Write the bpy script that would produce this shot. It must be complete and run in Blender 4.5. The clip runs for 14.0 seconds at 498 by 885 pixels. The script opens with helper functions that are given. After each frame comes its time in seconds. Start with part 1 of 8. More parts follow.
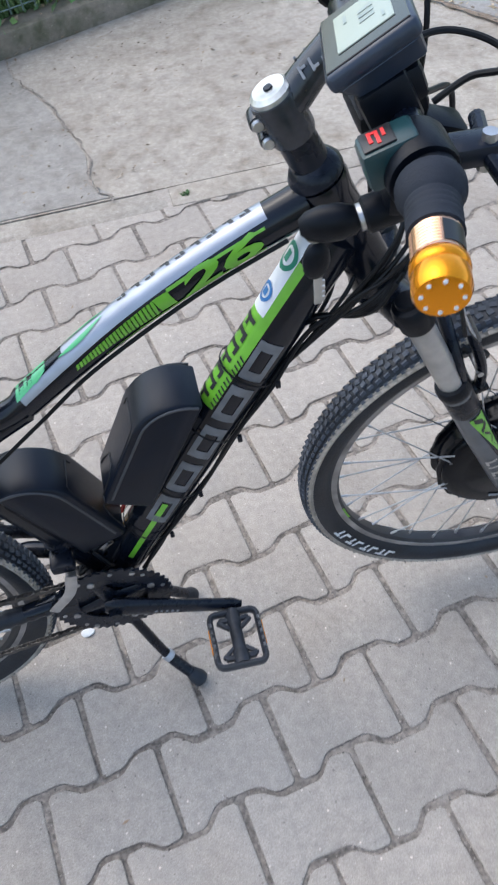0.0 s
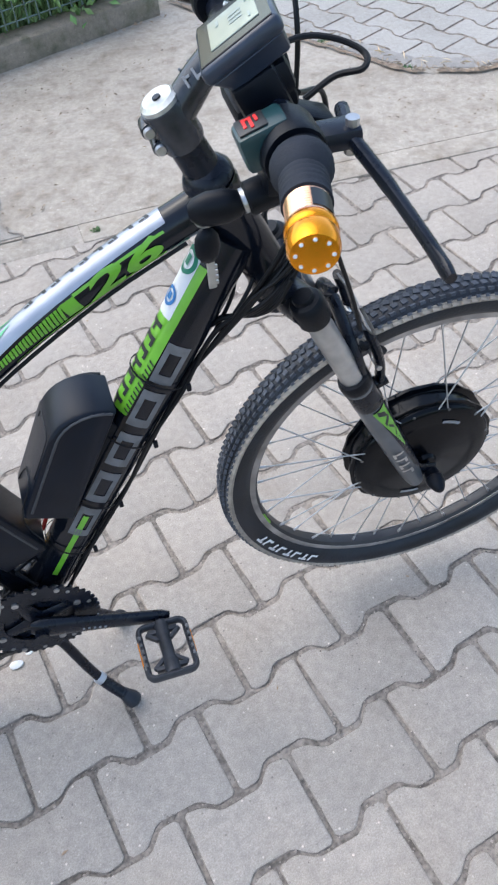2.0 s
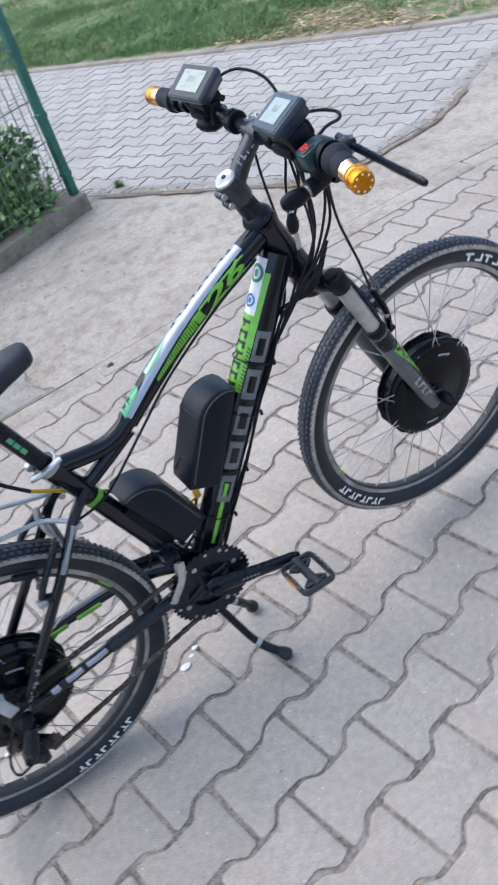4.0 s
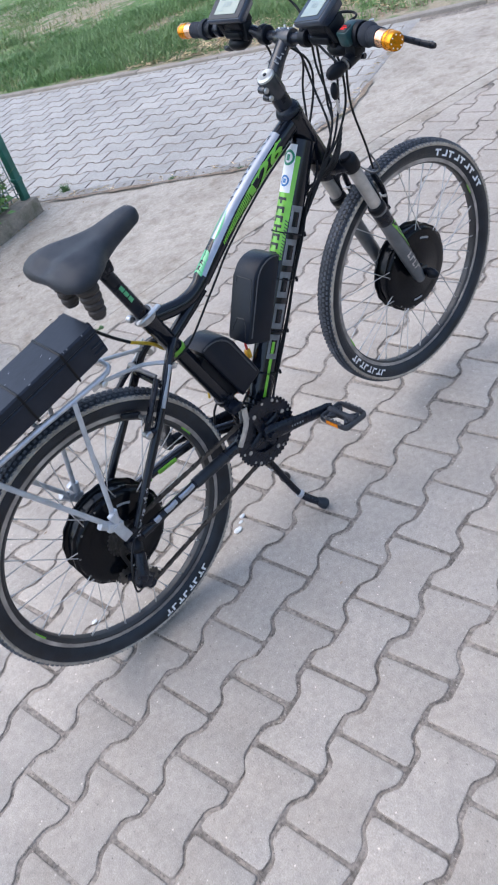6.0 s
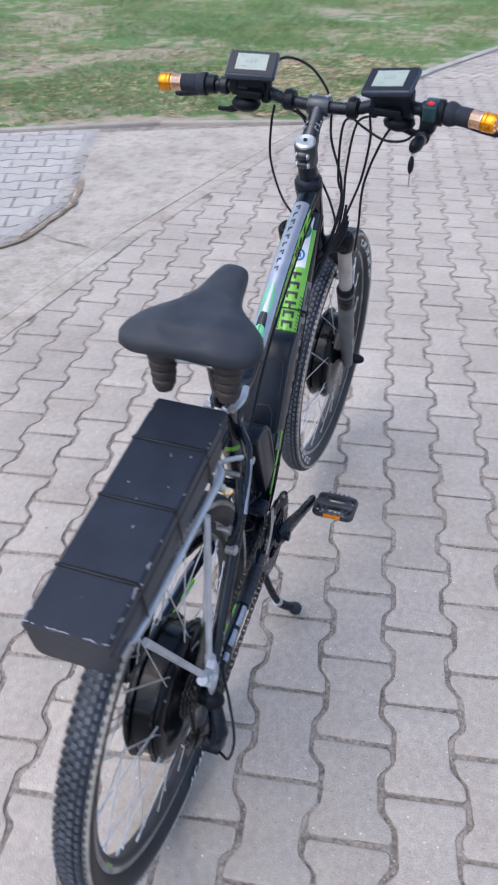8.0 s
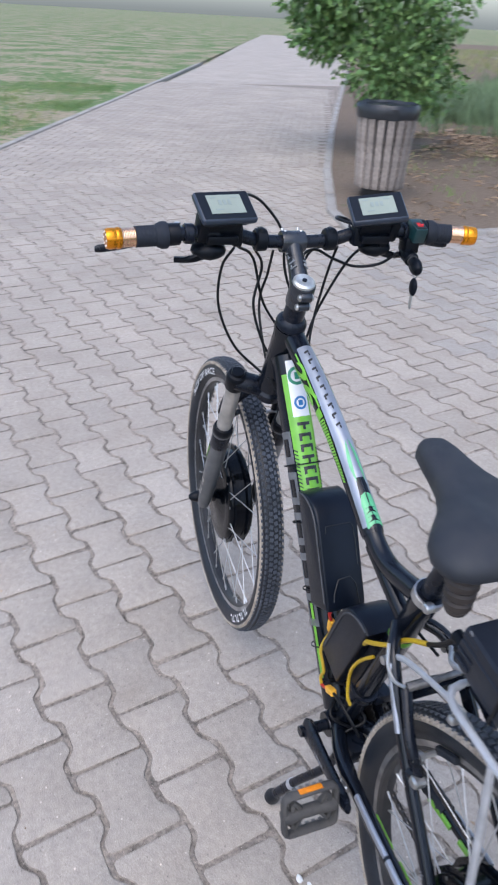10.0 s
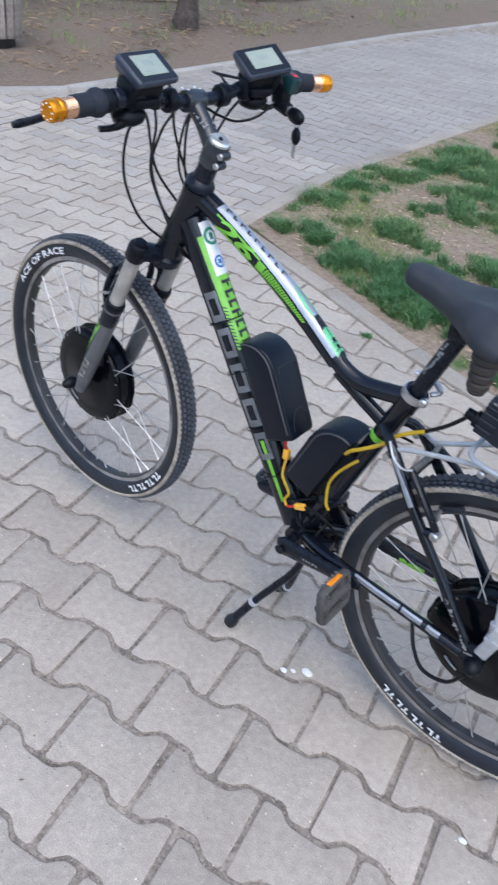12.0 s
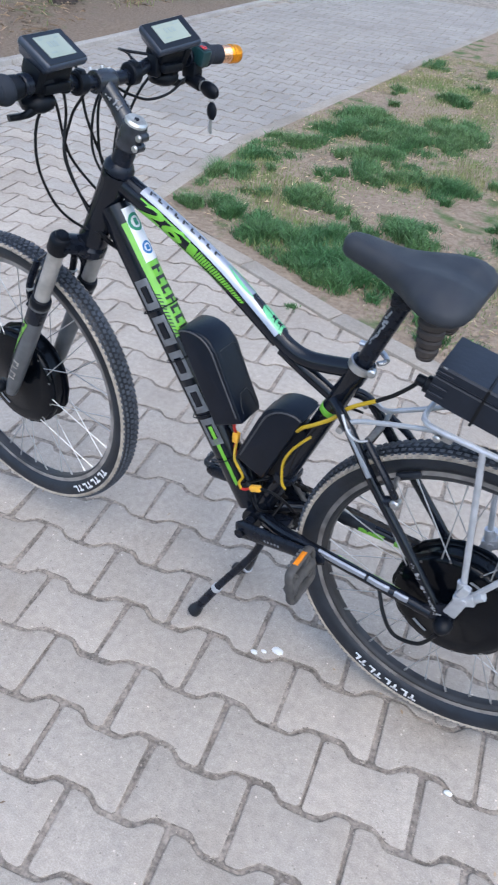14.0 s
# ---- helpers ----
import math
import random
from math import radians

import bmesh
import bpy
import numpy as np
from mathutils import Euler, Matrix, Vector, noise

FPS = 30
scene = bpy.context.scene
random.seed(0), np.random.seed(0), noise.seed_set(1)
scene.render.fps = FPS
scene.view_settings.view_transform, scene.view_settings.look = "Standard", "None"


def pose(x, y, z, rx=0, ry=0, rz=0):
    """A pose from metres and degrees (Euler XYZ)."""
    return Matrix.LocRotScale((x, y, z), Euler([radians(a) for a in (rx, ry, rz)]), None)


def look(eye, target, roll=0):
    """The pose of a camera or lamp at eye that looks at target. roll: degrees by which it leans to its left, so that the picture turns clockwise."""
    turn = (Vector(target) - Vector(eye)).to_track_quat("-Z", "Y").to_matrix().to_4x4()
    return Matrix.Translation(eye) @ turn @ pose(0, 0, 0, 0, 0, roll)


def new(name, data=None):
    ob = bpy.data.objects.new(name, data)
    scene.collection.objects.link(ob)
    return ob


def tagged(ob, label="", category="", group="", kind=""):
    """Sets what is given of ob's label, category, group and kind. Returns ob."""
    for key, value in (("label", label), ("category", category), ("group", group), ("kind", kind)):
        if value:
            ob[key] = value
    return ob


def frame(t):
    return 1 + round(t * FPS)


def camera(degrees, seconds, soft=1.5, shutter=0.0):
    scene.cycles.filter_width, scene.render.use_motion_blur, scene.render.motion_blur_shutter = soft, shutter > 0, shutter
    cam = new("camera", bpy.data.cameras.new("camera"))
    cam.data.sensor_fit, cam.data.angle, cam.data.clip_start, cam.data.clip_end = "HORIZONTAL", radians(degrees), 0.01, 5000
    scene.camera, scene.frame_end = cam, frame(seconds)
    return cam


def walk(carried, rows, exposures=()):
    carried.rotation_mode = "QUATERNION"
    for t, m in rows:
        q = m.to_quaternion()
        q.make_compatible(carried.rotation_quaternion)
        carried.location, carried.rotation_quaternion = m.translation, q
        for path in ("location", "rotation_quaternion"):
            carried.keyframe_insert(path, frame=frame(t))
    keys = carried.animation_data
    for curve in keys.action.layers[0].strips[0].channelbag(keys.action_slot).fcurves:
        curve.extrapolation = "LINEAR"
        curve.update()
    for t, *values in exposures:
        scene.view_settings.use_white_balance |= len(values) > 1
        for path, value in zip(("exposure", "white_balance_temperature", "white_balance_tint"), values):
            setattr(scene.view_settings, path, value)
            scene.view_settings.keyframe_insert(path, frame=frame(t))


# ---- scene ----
cam = camera(36.5, 14.0, 2.1, 0.4)
PATH = [
    (0, (0.173, -0.595, 1.355), (0.298, 0.599, -0.245), -8.5),
    (0.5, (0.107, -0.691, 1.403), (0.344, 0.531, -0.162), -6.4),
    (1, (0.116, -0.731, 1.418), (0.408, 0.574, -0.069), -5.1),
    (1.5, (0.179, -0.679, 1.367), (0.531, 0.591, -0.137), -4.6),
    (2, (0.174, -0.656, 1.346), (0.508, 0.571, -0.198), -4.8),
    (2.5, (0.098, -0.657, 1.389), (0.363, 0.572, -0.167), -6.0),
    (3, (0.027, -0.76, 1.426), (0.323, 0.542, -0.063), -12.8),
    (3.5, (-0.079, -0.942, 1.439), (0.323, 0.466, 0.076), -13.9),
    (4, (-0.218, -1.043, 1.472), (0.339, 0.386, 0.188), -19.1),
    (4.2, (-0.318, -1.033, 1.465), (0.282, 0.383, 0.186), -20.9),
    (6.3, (-0.853, -1.248, 1.452), (-0.005, 0.051, 0.191), -17.3),
    (6.5, (-0.936, -1.198, 1.422), (-0.011, 0.036, 0.149), -13.8),
    (7, (-1.095, -0.973, 1.429), (-0.007, 0.083, 0.125), -8.1),
    (7.5, (-1.08, -0.67, 1.403), (0.199, 0.22, 0.15), -6.5),
    (8, (-1.108, -0.362, 1.411), (0.411, 0.146, 0.214), 0.6),
    (8.5, (-1.197, -0.071, 1.447), (0.401, 0.166, 0.270), 1.0),
    (8.7, (-1.159, 0.002, 1.449), (0.463, 0.153, 0.289), 0.8),
    (10.8, (-0.594, 0.807, 1.376), (0.765, -0.248, 0.356), 7.1),
    (11, (-0.555, 0.858, 1.377), (0.721, -0.242, 0.299), 8.3),
    (11.5, (-0.525, 0.991, 1.379), (0.534, -0.229, 0.2), 8.6),
    (12, (-0.553, 1.023, 1.39), (0.359, -0.291, 0.19), 7.7),
    (12.5, (-0.576, 1.031, 1.394), (0.24, -0.335, 0.182), 8.8),
    (13, (-0.573, 1.036, 1.398), (0.199, -0.346, 0.176), 7.5),
    (13.5, (-0.563, 1.027, 1.396), (0.175, -0.374, 0.174), 6.3),
    (14, (-0.498, 1.024, 1.386), (0.227, -0.373, 0.151), 5.9),
]
walk(cam, [(t, look(eye, target, roll)) for t, eye, target, roll in PATH], [
    (0, 1.13, 6400, 7), (1.5, 1.23, 6410, 7), (3, 1.31, 6390, 7), (4.2, 1.16, 6260, 9), (6.5, 1.14, 6240, 10), (7.5, 1.22, 6240, 11),
    (8.7, 0.96, 6240, 13), (10.8, 1.02, 6210, 10), (12.5, 1.07, 6120, 8), (14, 1.13, 6100, 8)])

# ---------------------------------------------------------------- world and light
world = bpy.data.worlds.new("overcast_sky")
scene.world = world
world.use_nodes = True
wn, wl = world.node_tree.nodes, world.node_tree.links
sky = wn.new("ShaderNodeTexSky")
sky.sky_type, sky.sun_disc = "NISHITA", False
sky.sun_elevation, sky.sun_rotation = radians(58), radians(-50)
sky.air_density, sky.dust_density, sky.ozone_density = 1.0, 2.3, 3.0
grey = wn.new("ShaderNodeHueSaturation")
grey.inputs["Saturation"].default_value = 0.9
wl.new(sky.outputs[0], grey.inputs["Color"])
wl.new(grey.outputs[0], wn["Background"].inputs["Color"])
wn["Background"].inputs["Strength"].default_value = 0.15
sun = new("sun", bpy.data.lights.new("sun", "SUN"))
sun.data.energy, sun.data.angle, sun.data.color = 0.6, radians(80), (1.0, 0.96, 0.90)
sun.matrix_world = look((-3.2, 2.7, 6.5), (0, 0, 0))

# ---------------------------------------------------------------- materials


def material(name, color, rough=0.5, metal=0.0, vary=0.15, scale=30.0, bump=0.0, bump_scale=200.0, island=0.0, color2=None, coat=0.0, spread=0.5, spec=0.5):
    """A surface with variation at two scales, fine relief, and tone that differs from piece to piece (island)."""
    m = bpy.data.materials.new(name)
    m.use_nodes = True
    n, l = m.node_tree.nodes, m.node_tree.links
    b = n["Principled BSDF"]
    b.inputs["Roughness"].default_value, b.inputs["Metallic"].default_value = rough, metal
    b.inputs["Specular IOR Level"].default_value = spec
    b.inputs["Coat Weight"].default_value = coat
    co = n.new("ShaderNodeTexCoord")
    big, fine = n.new("ShaderNodeTexNoise"), n.new("ShaderNodeTexNoise")
    big.inputs["Scale"].default_value, fine.inputs["Scale"].default_value = scale * 0.12, scale
    big.inputs["Detail"].default_value, fine.inputs["Detail"].default_value = 4, 3
    l.new(co.outputs["Object"], big.inputs["Vector"]), l.new(co.outputs["Object"], fine.inputs["Vector"])
    add = n.new("ShaderNodeMath")
    add.operation = "ADD"
    l.new(big.outputs["Fac"], add.inputs[0]), l.new(fine.outputs["Fac"], add.inputs[1])
    ramp = n.new("ShaderNodeMapRange")
    ramp.inputs["From Min"].default_value, ramp.inputs["From Max"].default_value = 1 - spread / 2, 1 + spread / 2
    l.new(add.outputs[0], ramp.inputs["Value"])
    mix = n.new("ShaderNodeMix")
    mix.data_type = "RGBA"
    c2 = color2 or tuple(max(0.0, c * (1 - vary)) for c in color)
    c1 = color if color2 else tuple(min(1.0, c * (1 + vary)) for c in color)
    mix.inputs["A"].default_value, mix.inputs["B"].default_value = (*c2, 1), (*c1, 1)
    l.new(ramp.outputs[0], mix.inputs["Factor"])
    out = mix.outputs["Result"]
    if island:
        geo, info, sm, fr = n.new("ShaderNodeNewGeometry"), n.new("ShaderNodeObjectInfo"), n.new("ShaderNodeMath"), n.new("ShaderNodeMath")
        sm.operation, fr.operation = "ADD", "FRACT"
        l.new(geo.outputs["Random Per Island"], sm.inputs[0]), l.new(info.outputs["Random"], sm.inputs[1]), l.new(sm.outputs[0], fr.inputs[0])
        mr = n.new("ShaderNodeMapRange")
        mr.inputs["To Min"].default_value, mr.inputs["To Max"].default_value = 1 - island, 1 + island
        l.new(fr.outputs[0], mr.inputs["Value"])
        hs = n.new("ShaderNodeHueSaturation")
        l.new(mr.outputs[0], hs.inputs["Value"]), l.new(out, hs.inputs["Color"])
        out = hs.outputs[0]
    l.new(out, b.inputs["Base Color"])
    if rough < 0.9 and metal < 0.5:
        rr = n.new("ShaderNodeMapRange")
        rr.inputs["To Min"].default_value, rr.inputs["To Max"].default_value = rough * 0.85, min(1, rough * 1.2)
        l.new(fine.outputs["Fac"], rr.inputs["Value"]), l.new(rr.outputs[0], b.inputs["Roughness"])
    if bump:
        bn, bp = n.new("ShaderNodeTexNoise"), n.new("ShaderNodeBump")
        bn.inputs["Scale"].default_value, bn.inputs["Detail"].default_value = bump_scale, 4
        bp.inputs["Strength"].default_value, bp.inputs["Distance"].default_value = bump, 0.004
        l.new(co.outputs["Object"], bn.inputs["Vector"]), l.new(bn.outputs["Fac"], bp.inputs["Height"]), l.new(bp.outputs[0], b.inputs["Normal"])
    return m


def paver_material(name, color, dirt, blotch=0.7, patches=0.0, grain=0.1):
    """Grey concrete block: sandy speckles, stains over the whole yard, each block its own tone."""
    m = bpy.data.materials.new(name)
    m.use_nodes = True
    n, l = m.node_tree.nodes, m.node_tree.links
    b = n["Principled BSDF"]
    b.inputs["Roughness"].default_value, b.inputs["Specular IOR Level"].default_value = 0.78, 0.3
    geo, info = n.new("ShaderNodeNewGeometry"), n.new("ShaderNodeObjectInfo")
    def noise_at(scale, detail=4):
        t = n.new("ShaderNodeTexNoise")
        t.inputs["Scale"].default_value, t.inputs["Detail"].default_value = scale, detail
        l.new(geo.outputs["Position"], t.inputs["Vector"])
        return t.outputs["Fac"]
    def remap(v, a, c, lo, hi):
        r = n.new("ShaderNodeMapRange")
        for k, x in zip(("From Min", "From Max", "To Min", "To Max"), (a, c, lo, hi)):
            r.inputs[k].default_value = x
        l.new(v, r.inputs["Value"])
        return r.outputs[0]
    def times(a, c):
        r = n.new("ShaderNodeMath")
        r.operation = "MULTIPLY"
        l.new(a, r.inputs[0]), l.new(c, r.inputs[1])
        return r.outputs[0]
    sm, fr = n.new("ShaderNodeMath"), n.new("ShaderNodeMath")
    sm.operation, fr.operation = "ADD", "FRACT"
    l.new(geo.outputs["Random Per Island"], sm.inputs[0]), l.new(info.outputs["Random"], sm.inputs[1]), l.new(sm.outputs[0], fr.inputs[0])
    value = times(remap(fr.outputs[0], 0, 1, 0.93, 1.06), remap(noise_at(1.3), 0.3, 0.7, 0.9, 1.08))
    value = times(value, remap(noise_at(60, 6), 0.3, 0.7, 1 - grain, 1 + grain))
    value = times(value, remap(noise_at(420, 2), 0.25, 0.75, 0.80, 1.21))
    spots = n.new("ShaderNodeTexVoronoi")
    spots.inputs["Scale"].default_value = 70
    l.new(geo.outputs["Position"], spots.inputs["Vector"])
    value = times(value, remap(spots.outputs["Distance"], 0.05, 0.12, 1.35, 1.0))
    flecks = n.new("ShaderNodeTexVoronoi")
    flecks.inputs["Scale"].default_value = 34
    l.new(geo.outputs["Position"], flecks.inputs["Vector"])
    value = times(value, remap(flecks.outputs["Distance"], 0.045, 0.085, 1.75, 1.0))
    pits = n.new("ShaderNodeTexVoronoi")
    pits.inputs["Scale"].default_value = 47
    l.new(geo.outputs["Position"], pits.inputs["Vector"])
    value = times(value, remap(pits.outputs["Distance"], 0.05, 0.11, 0.62, 1.0))
    mix = n.new("ShaderNodeMix")
    mix.data_type = "RGBA"
    mix.inputs["A"].default_value, mix.inputs["B"].default_value = (*color, 1), (*dirt, 1)
    stain = remap(noise_at(5, 6), 0.45, 0.75, 0, blotch)
    if patches:
        add = n.new("ShaderNodeMath")
        add.operation, add.use_clamp = "ADD", True
        l.new(stain, add.inputs[0]), l.new(remap(noise_at(17, 8), 0.48, 0.72, 0, patches), add.inputs[1])
        stain = add.outputs[0]
    l.new(stain, mix.inputs["Factor"])
    hs = n.new("ShaderNodeHueSaturation")
    l.new(value, hs.inputs["Value"]), l.new(mix.outputs["Result"], hs.inputs["Color"]), l.new(hs.outputs[0], b.inputs["Base Color"])
    bp = n.new("ShaderNodeBump")
    bp.inputs["Strength"].default_value, bp.inputs["Distance"].default_value = 0.45, 0.003
    l.new(noise_at(260, 6), bp.inputs["Height"]), l.new(bp.outputs[0], b.inputs["Normal"])
    return m


def ground_material(name, soil, soil2, green, cover):
    """Bare trodden soil with patches of low green; cover: share of green."""
    m = bpy.data.materials.new(name)
    m.use_nodes = True
    n, l = m.node_tree.nodes, m.node_tree.links
    b = n["Principled BSDF"]
    b.inputs["Roughness"].default_value, b.inputs["Specular IOR Level"].default_value = 0.95, 0.2
    geo = n.new("ShaderNodeNewGeometry")
    tex = []
    for s in (0.7, 6.0, 45.0):
        t = n.new("ShaderNodeTexNoise")
        t.inputs["Scale"].default_value, t.inputs["Detail"].default_value = s, 6
        l.new(geo.outputs["Position"], t.inputs["Vector"])
        tex.append(t.outputs["Fac"])
    def blend(a, c, fac, lo, hi):
        r, x = n.new("ShaderNodeMapRange"), n.new("ShaderNodeMix")
        x.data_type = "RGBA"
        r.inputs["From Min"].default_value, r.inputs["From Max"].default_value = lo, hi
        l.new(fac, r.inputs["Value"]), l.new(r.outputs[0], x.inputs["Factor"])
        for slot, v in (("A", a), ("B", c)):
            if isinstance(v, tuple):
                x.inputs[slot].default_value = (*v, 1)
            else:
                l.new(v, x.inputs[slot])
        return x.outputs["Result"]
    av = n.new("ShaderNodeMath")
    av.operation = "ADD"
    l.new(tex[0], av.inputs[0]), l.new(tex[1], av.inputs[1])
    base = blend(soil, soil2, tex[2], 0.35, 0.65)
    out = blend(base, green, av.outputs[0], 1.25 - cover * 0.5, 1.4 - cover * 0.5)
    l.new(out, b.inputs["Base Color"])
    bp = n.new("ShaderNodeBump")
    bp.inputs["Strength"].default_value, bp.inputs["Distance"].default_value = 0.9, 0.02
    l.new(tex[2], bp.inputs["Height"]), l.new(bp.outputs[0], b.inputs["Normal"])
    return m


